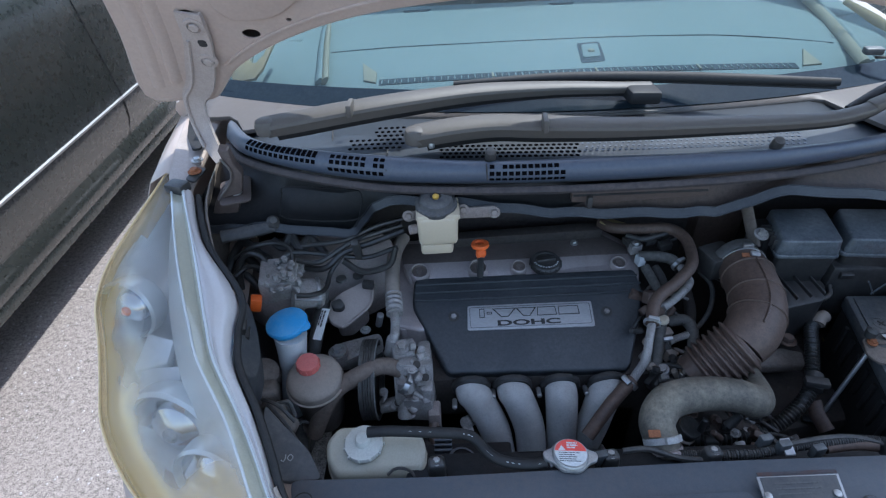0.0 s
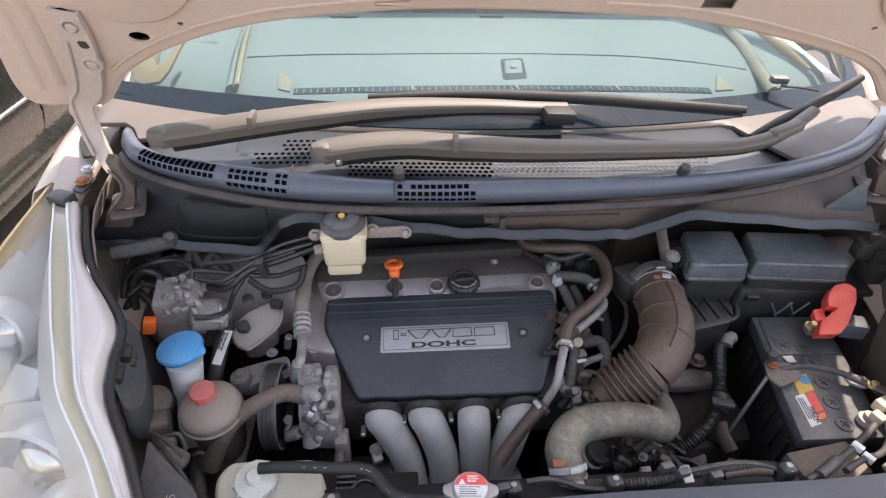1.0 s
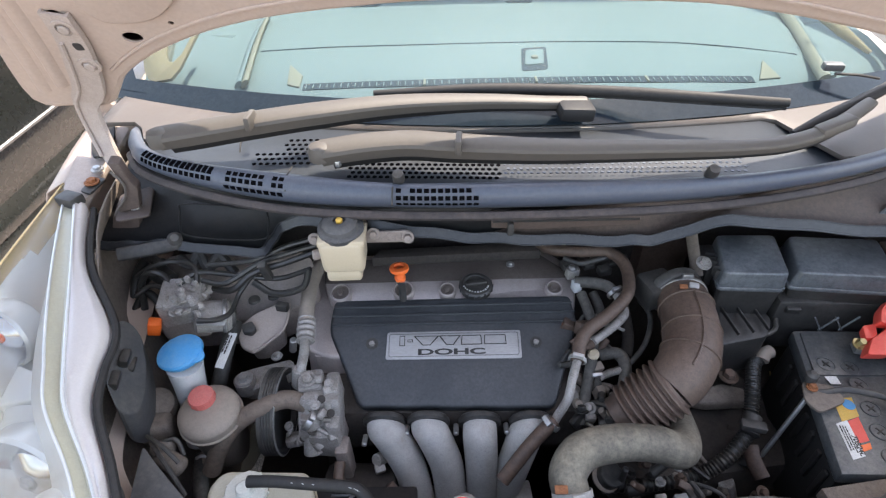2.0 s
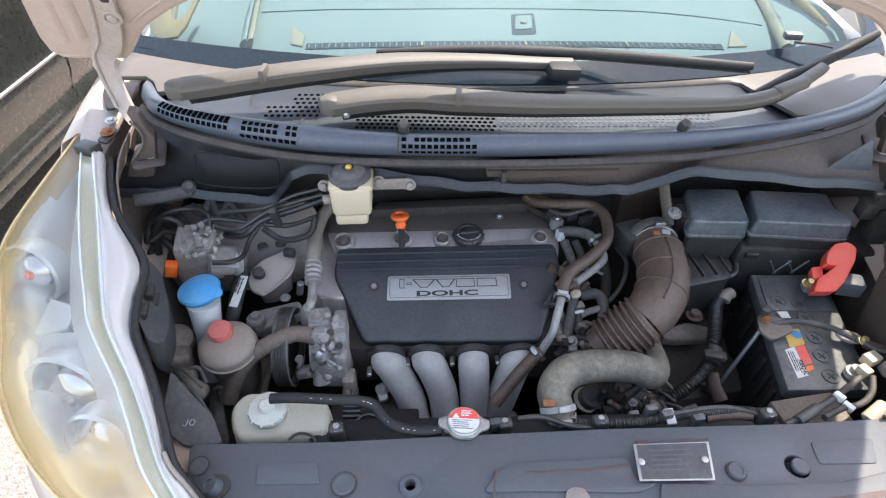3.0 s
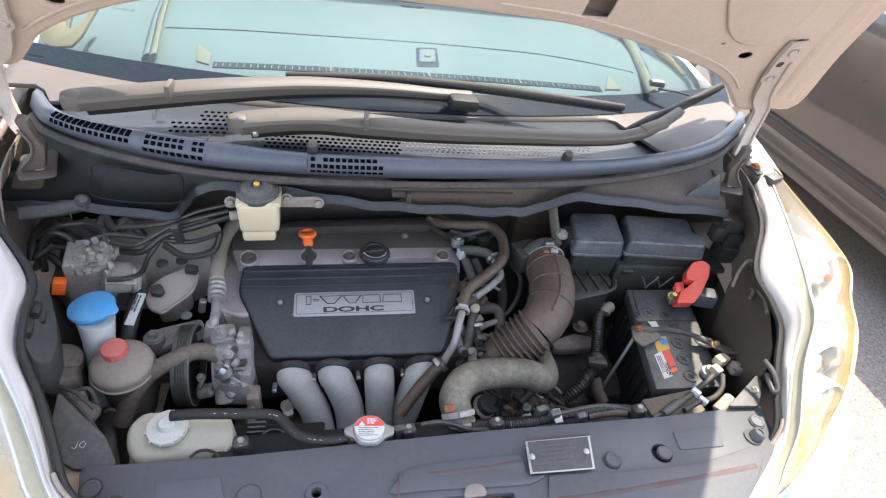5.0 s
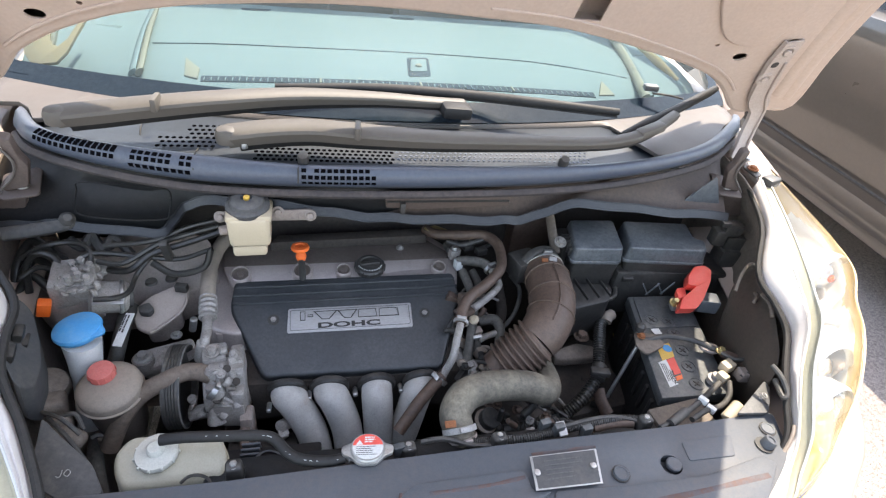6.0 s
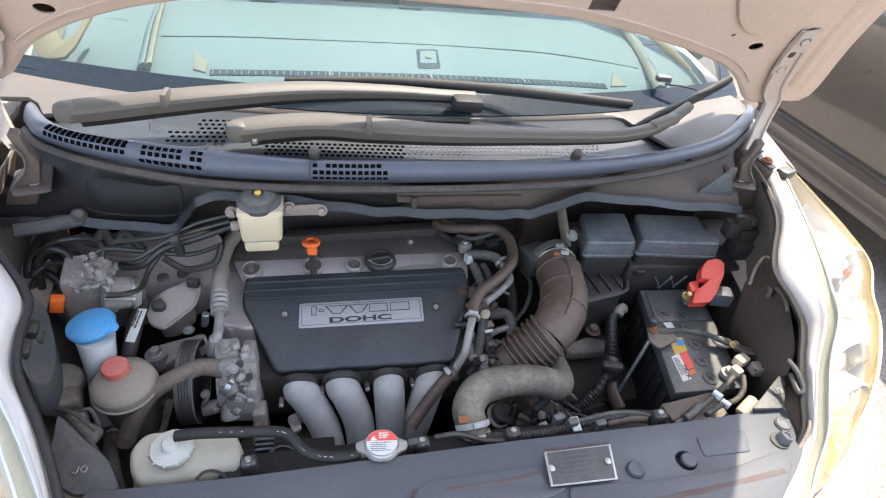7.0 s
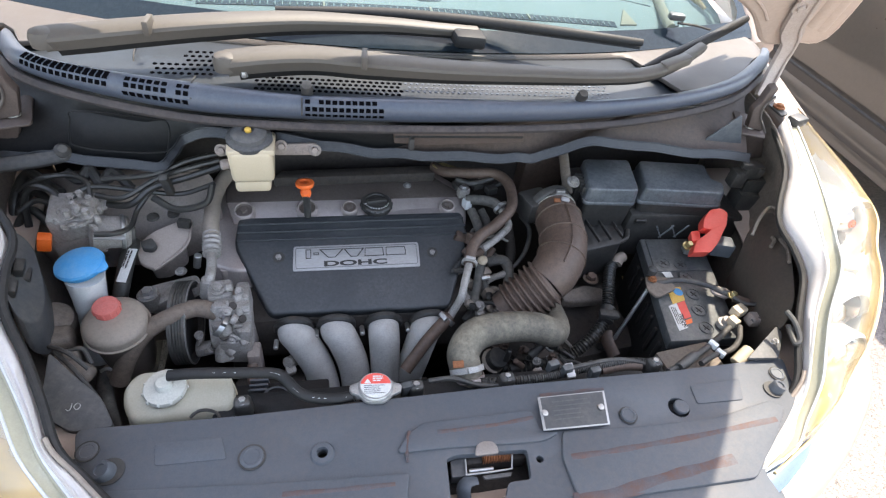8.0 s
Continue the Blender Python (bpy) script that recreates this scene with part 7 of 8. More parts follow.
for a, b in (((0.311, 0.417, 0.845), (0.31, 0.363, 0.835)), ((0.336, 0.42, 0.845), (0.336, 0.369, 0.835)), ((0.362, 0.424, 0.842), (0.363, 0.379, 0.835))):
    part("rib", box((Vector(a) + Vector(b)) / 2 + Vector((0, 0, 0.001)), (0.003, 0.07, 0.007), 0.001, (8, 0, 12)), HOUSING, ab)
part("base_lip", tube([(0.288, 0.356, 0.815), (0.378, 0.372, 0.82), (0.399, 0.399, 0.825)], 0.004, 8), BLACK, ab)
single("resonator", box((0.274, 0.601, 0.8), (0.10, 0.06, 0.16), 0.015, (0, 0, 4)), INTAKE, "dusty brown resonator box at the bulkhead", "box")

# ---- top radiator hose ----
top = thing("radiator_hose", "thick dusty grey radiator hose with a brass-tagged clamp", "hose")
TH = [(0.019, 0.103, 0.8), (0.017, 0.115, 0.815), (0.014, 0.135, 0.83), (0.031, 0.157, 0.838), (0.06, 0.169, 0.838), (0.103, 0.178, 0.83), (0.143, 0.179, 0.822), (0.172, 0.177, 0.81), (0.192, 0.205, 0.79), (0.2, 0.251, 0.775)]
part("hose", tube(TH, [0.0225, 0.0230, 0.0240, 0.0248, 0.0245, 0.0240, 0.0240, 0.0240, 0.0235, 0.0230], 24, 8), RADHOSE, top)
part("clamp", clamp((0.018, 0.116, 0.816), (0.016, 0.13, 0.826), 0.0240, 0.009), RUNNER, top, "tarnished worm-drive clamp")
part("clamp_tag", box((-0, 0.109, 0.842), (0.016, 0.010, 0.003), 0.001, (25, 0, 0)), RUST, top)
part("clamp_lower", clamp((0.019, 0.109, 0.806), (0.017, 0.12, 0.818), 0.0238, 0.007), SILVER, top)
part("spigot", rod((0.02, 0.103, 0.79), (0.019, 0.108, 0.805), 0.0245), BLACK, top)

# ---- gearbox and dark lower clutter ----
gb2 = thing("gearbox", "grimy dark alloy gearbox deep in the bay", "gearbox")
for px, s, t in (((0.292, 0.313, 0.62), (0.22, 0.20, 0.12), (0, 0, 8)), ((0.141, 0.223, 0.68), (0.09, 0.08, 0.06), (0, 10, 20)), ((0.428, 0.385, 0.6), (0.12, 0.16, 0.12), (0, 0, -10)), ((0.186, 0.207, 0.7), (0.10, 0.03, 0.02), (0, 0, 8)), ((0.342, 0.369, 0.68), (0.09, 0.035, 0.03), (0, 0, 4))):
    part("casting", box(px, s, 0.012, t), DARK, gb2)
part("mount_arm", prism(rounded([(0.264, 0.328, 0.73), (0.314, 0.34, 0.735), (0.352, 0.333, 0.73), (0.348, 0.308, 0.725), (0.285, 0.31, 0.72), (0.263, 0.315, 0.72)], 0.006), (0, 0, -0.02), 0.004), WINGIN, gb2)
part("mount_bolt", hexbolt(pose(*(0.323, 0.342, 0.75)), 0.010, 0.010), INTAKE, gb2, "dusty flange bolt")
part("sensor", rod((0.085, 0.18, 0.73), (0.093, 0.174, 0.755), 0.018), DARKHOSE, gb2)
part("sensor_ring", lathe([(0.019, 0), (0.021, 0.006), (0.016, 0.009)], axis((0.085, 0.179, 0.735), (0.093, 0.171, 0.76)), 20), GREYLID, gb2)
for p in ((0.107, 0.228, 0.72), (0.121, 0.224, 0.72), (0.309, 0.326, 0.66), (0.198, 0.232, 0.7), (0.158, 0.212, 0.71)):
    part("bolt", hexbolt(pose(*p, 20, 10, 0), 0.007, 0.008), INTAKE, gb2)


def fittings(owner, seed, count, lo, hi, mats):
    """Small grimy lugs, unions and connectors crowded on a casting."""
    rnd = random.Random(seed)
    for k in range(count):
        p = Vector([rnd.uniform(a, b) for a, b in zip(lo, hi)])
        m = mats[rnd.randrange(len(mats))]
        turn = (rnd.uniform(-30, 30), rnd.uniform(-30, 30), rnd.uniform(0, 180))
        kind = k % 4
        if kind == 0:
            part("connector", box(p, (rnd.uniform(0.012, 0.03), rnd.uniform(0.010, 0.018), rnd.uniform(0.010, 0.022)), 0.002, turn), m, owner)
        elif kind == 1:
            d = Vector((rnd.uniform(-1, 1), rnd.uniform(-1, 0.4), rnd.uniform(0.2, 1))).normalized()
            r = rnd.uniform(0.005, 0.010)
            part("union", rod(p, p + d * rnd.uniform(0.015, 0.03), r, r * 0.8, 14), m, owner)
        elif kind == 2:
            part("lug", hexbolt(pose(*p, *turn), rnd.uniform(0.004, 0.007), 0.008), m, owner)
        else:
            q = p + Vector((rnd.uniform(-0.05, 0.05), rnd.uniform(-0.05, 0.03), rnd.uniform(-0.02, 0.01)))
            part("lead", tube([p, p.lerp(q, 0.5) + Vector((0, 0, rnd.uniform(0.004, 0.014))), q], rnd.uniform(0.0022, 0.0042), 8, 5), m, owner)


fittings(gb2, 11, 56, (0.10, 0.13, 0.655), (0.34, 0.33, 0.705), (DARK, HOUSING, DARKHOSE, INTAKE, ALLOY))
fittings(gb2, 23, 22, (0.10, 0.12, 0.715), (0.20, 0.19, 0.765), (HOUSING, DARKHOSE, ALLOY, INTAKE))
fittings(alt, 5, 26, (-0.33, 0.11, 0.62), (-0.22, 0.20, 0.70), (DARK, HOUSING, INTAKE, DARKHOSE))
fittings(sen, 8, 20, (0.055, 0.33, 0.79), (0.115, 0.42, 0.835), (HOUSING, DARKHOSE, ALLOY, INTAKE))
fittings(yc, 31, 24, (0.06, 0.25, 0.74), (0.125, 0.33, 0.785), (HOUSING, DARKHOSE, ALLOY, GREYLID))
single("drive_shaft_cover", rod((0.294, 0.21, 0.66), (0.317, 0.203, 0.6), 0.012), ALLOY, "dull alloy pipe end low in the bay", "pipe")

# ---- wiring looms ----
loom = thing("corrugated_loom", "thick black corrugated cable loom with a grey sleeve", "cable loom")
part("conduit", tube([(0.383, 0.368, 0.77), (0.361, 0.35, 0.77), (0.343, 0.31, 0.765), (0.33, 0.274, 0.75), (0.316, 0.246, 0.735), (0.276, 0.214, 0.72), (0.233, 0.199, 0.7), (0.165, 0.187, 0.7), (0.088, 0.18, 0.71)], 0.0105, 14, 10, ribs=70, depth=0.0011), LINEBLACK, loom)
part("elbow", tube([(0.391, 0.368, 0.78), (0.38, 0.363, 0.78), (0.373, 0.354, 0.775)], 0.011, 12), GREYLID, loom, "dusty taped elbow")
part("sleeve", tube([(0.328, 0.266, 0.752), (0.316, 0.241, 0.742)], 0.0135, 16), DARKHOSE, loom)
part("band", box((0.317, 0.244, 0.76), (0.036, 0.016, 0.012), 0.003, (0, 0, -14)), DARKHOSE, loom)
front_loom = thing("front_loom", "black ribbed wiring along the back of the front panel", "cable loom")
part("conduit", tube([(0.032, 0.091, 0.82), (0.073, 0.086, 0.825), (0.124, 0.084, 0.83), (0.168, 0.088, 0.835), (0.212, 0.09, 0.84), (0.258, 0.091, 0.842), (0.291, 0.084, 0.845)], 0.0062, 10, 10, ribs=90, depth=0.0008), DARKHOSE, front_loom)
part("cable", tube([(-0.044, 0.093, 0.83), (-0.011, 0.093, 0.832), (0.03, 0.083, 0.825), (0.07, 0.076, 0.83)], 0.004, 8), DARKHOSE, front_loom)
part("cable", tube([(0.158, 0.088, 0.84), (0.211, 0.093, 0.845), (0.248, 0.093, 0.845), (0.281, 0.083, 0.845)], 0.004, 8), DARKHOSE, front_loom)
part("tape", tube([(0.212, 0.085, 0.835), (0.249, 0.087, 0.838), (0.274, 0.083, 0.84)], 0.007, 10), INTAKE, front_loom)
for p in ((0.155, 0.084, 0.85), (0.139, 0.096, 0.845), (0.198, 0.08, 0.845), (-0.077, 0.08, 0.845)):
    part("bracket", box(Vector(p) + Vector((0, 0, -0.008)), (0.016, 0.010, 0.022), 0.002, (0, 0, 10)), BATTERY, front_loom)
part("bright_bracket", prism([(0.153, 0.093, 0.848), (0.166, 0.094, 0.848), (0.167, 0.074, 0.842), (0.154, 0.073, 0.842)], (0, 0, -0.003), 0.0006), PLATE, front_loom, "pale steel bracket")
single("loose_wire", tube([(0.43, 0.389, 0.7), (0.417, 0.335, 0.69), (0.416, 0.291, 0.68), (0.407, 0.243, 0.67), (0.395, 0.191, 0.68)], 0.0015, 6), BRASS, "thin tan loose wire by the battery", "wire")
single("fuel_pipe", tube([(0.323, 0.237, 0.72), (0.323, 0.219, 0.71), (0.329, 0.194, 0.7)], 0.012, 10, flat=0.4), INTAKE, "bent brown metal strap low beside the battery", "strap")

# ---- battery ----
batt = thing("battery", "charcoal car battery with a coloured label and six vent plugs", "battery")
B0, B1 = Vector((0.421, 0.383, 0.814)), Vector((0.365, 0.14, 0.814))
B2 = Vector((0.496, 0.137, 0.814))
bv = (B0 - B1).normalized()
bu = (B2 - B1).normalized()
BL, BWD = (B0 - B1).length, (B2 - B1).length


def bat(u, v, w=0.0):
    """A point of the battery: u across, v from its front edge, w over its top."""
    return B1 + bu * u + bv * v + Vector((0, 0, w))


def bat_box(u, v, w, s, bevel=0.002):
    m = Matrix((bu, bv, Vector((0, 0, 1)))).transposed().to_4x4()
    m.translation = bat(u, v, w)
    b = box((0, 0, 0), s, bevel)
    b.transform(m)
    return b


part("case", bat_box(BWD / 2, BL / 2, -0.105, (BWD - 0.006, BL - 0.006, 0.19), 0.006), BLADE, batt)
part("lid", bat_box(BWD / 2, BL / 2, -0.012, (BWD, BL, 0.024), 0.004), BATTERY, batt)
part("rear_ledge", bat_box(BWD / 2, BL - 0.05, 0.001, (BWD - 0.02, 0.085, 0.004), 0.0015), BATTERY, batt)
for q in ((0.458, 0.235, 0.815), (0.449, 0.199, 0.815), (0.442, 0.161, 0.815), (0.436, 0.312, 0.817), (0.468, 0.305, 0.817), (0.463, 0.274, 0.817)):
    q = Vector(q)
    pl = part("vent_plug", lathe([(0.0128, -0.001), (0.0128, 0.0008), (0.0115, 0.0012), (0.0112, 0.0002), (0.0, 0.0004)], pose(*q), 28, False), BATTERY, batt)
    part("slot", join(box(q + Vector((0, 0, 0.0008)), (0.013, 0.0022, 0.0012), 0.0002, (0, 0, 30)), box(q + Vector((0, 0, 0.0008)), (0.0022, 0.013, 0.0012), 0.0002, (0, 0, 30))), INK, pl)
for v in (0.02, 0.05, 0.08, 0.11, 0.14, 0.17, 0.2):
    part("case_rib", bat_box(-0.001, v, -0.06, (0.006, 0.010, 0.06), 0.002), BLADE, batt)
stick = thing("battery_label", "yellow, red and white printed battery label", "label")


def patch(name, quad, m, label=""):
    return part(name, prism([Vector(p) for p in quad], (0, 0, -0.0004), 0), m, stick, label)


patch("yellow_patch", ((0.413, 0.246, 0.815), (0.425, 0.253, 0.815), (0.442, 0.254, 0.815), (0.435, 0.223, 0.815), (0.407, 0.215, 0.815)), YELLOW, "yellow part with a blue disc")
patch("white_patch", ((0.397, 0.212, 0.815), (0.415, 0.218, 0.815), (0.409, 0.164, 0.815), (0.39, 0.159, 0.815)), WHITE, "white part with black characters")
patch("red_patch", ((0.415, 0.216, 0.815), (0.433, 0.222, 0.815), (0.427, 0.186, 0.815), (0.41, 0.182, 0.815)), REDCOVER, "red part")
patch("orange_cross", ((0.41, 0.179, 0.815), (0.426, 0.183, 0.815), (0.423, 0.174, 0.815), (0.409, 0.17, 0.815)), ORANGE)
part("blue_disc", lathe([(0.0085, 0), (0.0085, 0.0005), (0.0, 0.0006)], pose(*(0.431, 0.242, 0.815)), 24, False), BLUE, stick)
tx = (Vector((0.408, 0.163, 0.815)) - Vector((0.415, 0.214, 0.815))).normalized()
lm = Matrix((tx, Vector((-tx.y, tx.x, 0)), Vector((0, 0, 1)))).transposed().to_4x4()
lm.translation = Vector((0.408, 0.179, 0.815))
part("size_code", lettering("70B24L", 0.0100, lm, 0.0002), INK, stick, "black size code")
part("print", bars(Vector((0.399, 0.209, 0.815)), tx, Vector((-tx.y, tx.x, 0)), 3, 0.0016, 0.0034, 0.045, 12, 0.0004), INK, stick, "unreadable small print")
patch("small_white_tag", ((0.421, 0.289, 0.818), (0.438, 0.289, 0.818), (0.438, 0.275, 0.818), (0.423, 0.275, 0.818)), WHITE)
hold = thing("battery_hold_down", "dusty steel battery hold-down bar with a long hook rod", "bracket")
part("bar", tube([(0.377, 0.262, 0.826), (0.395, 0.252, 0.83), (0.429, 0.252, 0.836), (0.471, 0.237, 0.838), (0.501, 0.217, 0.836), (0.517, 0.209, 0.832)], 0.0048, 10, 6, flat=0.7), DARKHOSE, hold)
part("far_plate", prism(rounded([(0.482, 0.239, 0.836), (0.514, 0.229, 0.834), (0.52, 0.213, 0.832), (0.499, 0.21, 0.832), (0.479, 0.222, 0.834)], 0.006), (0, 0, -0.005), 0.001), INNERPAINT, hold)
part("end_plate", prism(rounded([(0.373, 0.271, 0.832), (0.412, 0.261, 0.834), (0.418, 0.236, 0.832), (0.375, 0.221, 0.828), (0.364, 0.24, 0.829)], 0.008), (0, 0, -0.005), 0.001), WINGIN, hold)
part("nut", hexbolt(pose(*(0.379, 0.257, 0.836)), 0.005, 0.006), RUST, hold, "rusty nut")
part("stud_cap", lathe([(0.008, 0), (0.0085, 0.012), (0.004, 0.016)], pose(*(0.379, 0.267, 0.84)), 16), DARKHOSE, hold)
part("rod", rod((0.374, 0.25, 0.82), (0.337, 0.224, 0.71), 0.0035), STEEL, hold)
part("far_nut", hexbolt(pose(*(0.509, 0.208, 0.838)), 0.006, 0.008), BRASS, hold)
pos = thing("positive_terminal", "bright red rubber cover lifted off the positive terminal", "terminal cover")
part("cover", prism(rounded([(0.466, 0.293, 0.862), (0.502, 0.292, 0.862), (0.522, 0.307, 0.87), (0.552, 0.34, 0.885), (0.566, 0.365, 0.892), (0.557, 0.376, 0.895), (0.535, 0.376, 0.892), (0.515, 0.359, 0.885), (0.504, 0.338, 0.88), (0.526, 0.339, 0.875), (0.504, 0.328, 0.868), (0.49, 0.322, 0.862)], 0.006), (0.004, 0.01, -0.022), 0.004, 3), REDCOVER, pos)
part("flap", prism(rounded([(0.492, 0.349, 0.862), (0.513, 0.352, 0.862), (0.505, 0.329, 0.858), (0.485, 0.326, 0.858)], 0.004), (0, 0, -0.014), 0.003), REDCOVER, pos)
part("fuse_block", box((0.544, 0.318, 0.85), (0.04, 0.03, 0.03), 0.004, (0, 0, -14)), PANEL, pos)
part("clamp_bolt", hexbolt(pose(*(0.481, 0.327, 0.845), 20, 0, 0), 0.006, 0.012), BRASS, pos)
part("clamp", box((0.492, 0.328, 0.835), (0.026, 0.02, 0.014), 0.003, (0, 0, -14)), STEEL, pos)
neg = thing("negative_terminal", "grimy negative clamp with black cables and a white plug", "terminal")
part("clamp", lathe([(0.008, 0), (0.013, 0.0), (0.013, 0.009), (0.008, 0.009)], pose(*(0.475, 0.162, 0.816)), 24, False), ALLOY, neg)
part("post", lathe([(0.0085, 0), (0.008, 0.018), (0.0, 0.0185)], pose(*(0.476, 0.163, 0.814)), 20, False), ALLOY, neg)
part("connector", box((0.497, 0.173, 0.84), (0.024, 0.018, 0.018), 0.003, (0, 0, 20)), RESERVOIR, neg, "off-white plastic plug")
part("connector_end", box((0.479, 0.156, 0.835), (0.015, 0.018, 0.015), 0.003, (0, 0, 20)), RESERVOIR, neg)
part("cable", tube([(0.463, 0.143, 0.838), (0.428, 0.122, 0.842), (0.38, 0.095, 0.85), (0.332, 0.072, 0.855), (0.298, 0.058, 0.86)], 0.0046, 10), DARKHOSE, neg)
part("cable", tube([(0.485, 0.145, 0.835), (0.465, 0.118, 0.838), (0.434, 0.097, 0.843), (0.396, 0.086, 0.85), (0.36, 0.07, 0.855)], 0.0044, 10), DARKHOSE, neg)
part("sleeve", tube([(0.357, 0.084, 0.856), (0.317, 0.063, 0.86)], 0.0072, 12), DARKHOSE, neg)
for p in ((0.401, 0.103, 0.852), (0.406, 0.088, 0.85)):
    part("cable_tie", box(p, (0.008, 0.014, 0.010), 0.001, (0, 0, 30)), WHITE, neg)
rl = thing("right_loom", "tangled dusty connectors and wires by the inner wing", "wiring")
for px, s, t, m in (((0.545, 0.174, 0.84), (0.03, 0.02, 0.02), (0, 0, 20), INTAKE), ((0.551, 0.176, 0.85), (0.02, 0.025, 0.015), (10, 0, -20), INTAKE), ((0.521, 0.157, 0.835), (0.025, 0.02, 0.02), (0, 10, 0), INNERPAINT), ((0.524, 0.198, 0.835), (0.04, 0.012, 0.012), (0, 10, -20), INTAKE), ((0.584, 0.273, 0.8), (0.03, 0.03, 0.03), (0, 0, 0), INTAKE), ((0.638, 0.274, 0.78), (0.04, 0.03, 0.03), (0, 0, 20), INNERPAINT)):
    part("connector", box(px, s, 0.003, t), m, rl)
part("wire", tube([(0.503, 0.201, 0.842), (0.515, 0.184, 0.845), (0.534, 0.178, 0.848), (0.547, 0.172, 0.85)], 0.0035, 8), DARKHOSE, rl)
part("wire", tube([(0.509, 0.151, 0.84), (0.531, 0.156, 0.845), (0.564, 0.178, 0.85)], 0.003, 8), DARKHOSE, rl)
single("breather_tap", rod((0.415, 0.065, 0.855), (0.44, 0.078, 0.87), 0.0095), RESERVOIR, "stubby pale fitting at the front corner", "fitting")
single("tray_edge", box((0.385, 0.107, 0.8), (0.10, 0.05, 0.02), 0.003, (0, 0, 8)), WINGIN, "dusty battery tray edge", "tray")
RSH = [(0.415, 0.056, 0.882), (0.501, 0.109, 0.882), (0.502, 0.096, 0.882), (0.48, 0.068, 0.882), (0.465, 0.052, 0.882)]
rs = single("right_shield", prism(rounded(RSH, 0.006), (0, 0, -0.006), 0.002), SHIELD, "dark grey splash shield with a scratched mark", "shield")
for s, c in ((rs, Vector((0.474, 0.079, 0.886))), (ls, Vector((-0.48, 0.089, 0.844)))):
    up = Vector((0, 0.9, 0.1))
    rt = Vector((1, 0, 0))
    for pts in (((-0.004, 0.005), (-0.004, -0.002), (-0.006, -0.005), (-0.009, -0.003)), ((0.002, -0.004), (-0.001, 0.0), (0.002, 0.005), (0.006, 0.001), (0.004, -0.004), (0.002, -0.004))):
        part("chalk_mark", tube([c + rt * a + up * b for a, b in pts], 0.0006, 6, 4), PLATE, s, "pale chalk mark")

# ---- fuse boxes ----
def fuse_box(outline, label, h=0.075):
    f = thing("fuse_box", label, "fuse box", group="fuse boxes")
    o = rounded(outline, 0.010)
    mid = sum(o, Vector()) / len(o)
    part("lid", prism([p.copy() for p in o], (0, 0, -0.030), 0.005, 3, 0.06), LIDBLACK, f)
    part("rim", prism([mid + (p - mid) * 1.09 + Vector((0, 0, -0.028)) for p in o], (0, 0, -0.007), 0.002), LIDBLACK, f)
    part("base", prism([mid + (p - mid) * 1.03 + Vector((0, 0, -0.034)) for p in o], (0, 0, -h), 0.004, 2, -0.08), HOUSING, f)
    return f, mid


F1, m1 = fuse_box([(0.312, 0.501, 0.92), (0.408, 0.499, 0.92), (0.387, 0.401, 0.92), (0.29, 0.407, 0.92)], "small black fuse box with chalky scuffed lid")
F2, m2 = fuse_box([(0.429, 0.496, 0.92), (0.568, 0.483, 0.92), (0.556, 0.433, 0.92), (0.575, 0.423, 0.92), (0.559, 0.388, 0.92), (0.404, 0.406, 0.92)], "long black fuse box with a stepped lid and clips")
for p in ((0.455, 0.417, 0.895), (0.542, 0.397, 0.895)):
    part("clip", box(p, (0.018, 0.008, 0.022), 0.002), BLACK, F2)
fb = thing("fuse_box_bracket", "ribbed black bracket with a bolt", "bracket")
part("plate", box((0.297, 0.47, 0.88), (0.03, 0.05, 0.05), 0.004, (0, 0, 6)), BLACK, fb)
for k in range(5):
    part("rib", box(Vector((0.299, 0.444, 0.9)) + Vector((0.0, -0.022 + 0.011 * k, 0)), (0.024, 0.002, 0.02), 0.0005, (0, 0, -10)), BLACK, fb)
part("bolt", hexbolt(pose(*(0.276, 0.445, 0.907), 25, 0, 0), 0.008, 0.008), ALLOY, fb)
part("strap", tube([(0.269, 0.503, 0.93), (0.269, 0.475, 0.91), (0.272, 0.443, 0.88)], 0.010, 8, flat=0.3), WINGIN, fb)
single("fuse_box_lower", box((0.514, 0.439, 0.81), (0.24, 0.10, 0.11), 0.008, (0, 0, -4)), HOUSING, "black lower half of the fuse housing", "housing")
for k in range(9):
    part("base_rib", box(Vector((0.446, 0.434, 0.872)) + Vector((0.0165 * k, -0.004 * k, -0.012)), (0.0025, 0.006, 0.030 - 0.002 * (k % 3)), 0.0006, (0, 0, -8)), HOUSING, F2)
for k in range(5):
    part("base_rib", box(Vector((0.326, 0.443, 0.872)) + Vector((0.017 * k, -0.002 * k, -0.012)), (0.0025, 0.006, 0.030), 0.0006, (0, 0, -4)), HOUSING, F1)
for p, w in (((0.346, 0.427, 0.868), 0.020), ((0.394, 0.42, 0.866), 0.014), ((0.511, 0.419, 0.862), 0.026), ((0.548, 0.414, 0.86), 0.016), ((0.45, 0.423, 0.864), 0.018), ((0.372, 0.411, 0.85), 0.03), ((0.414, 0.395, 0.85), 0.022)):
    single("fuse_latch", box(p, (w, 0.010, 0.012), 0.002, (12, 0, -5)), HOUSING, "dusty black latch under the fuse box lid", "latch", group="fuse box latches")
lat = thing("moulded_lattice", "black moulded cross ribs under the fuse box", "panel")
for k in range(4):
    part("rib", box(Vector((0.442, 0.368, 0.845)) + Vector((0.016 * k, 0, 0)), (0.002, 0.003, 0.036), 0.0004, (0, 35 if k % 2 else -35, 0)), LIDBLACK, lat)
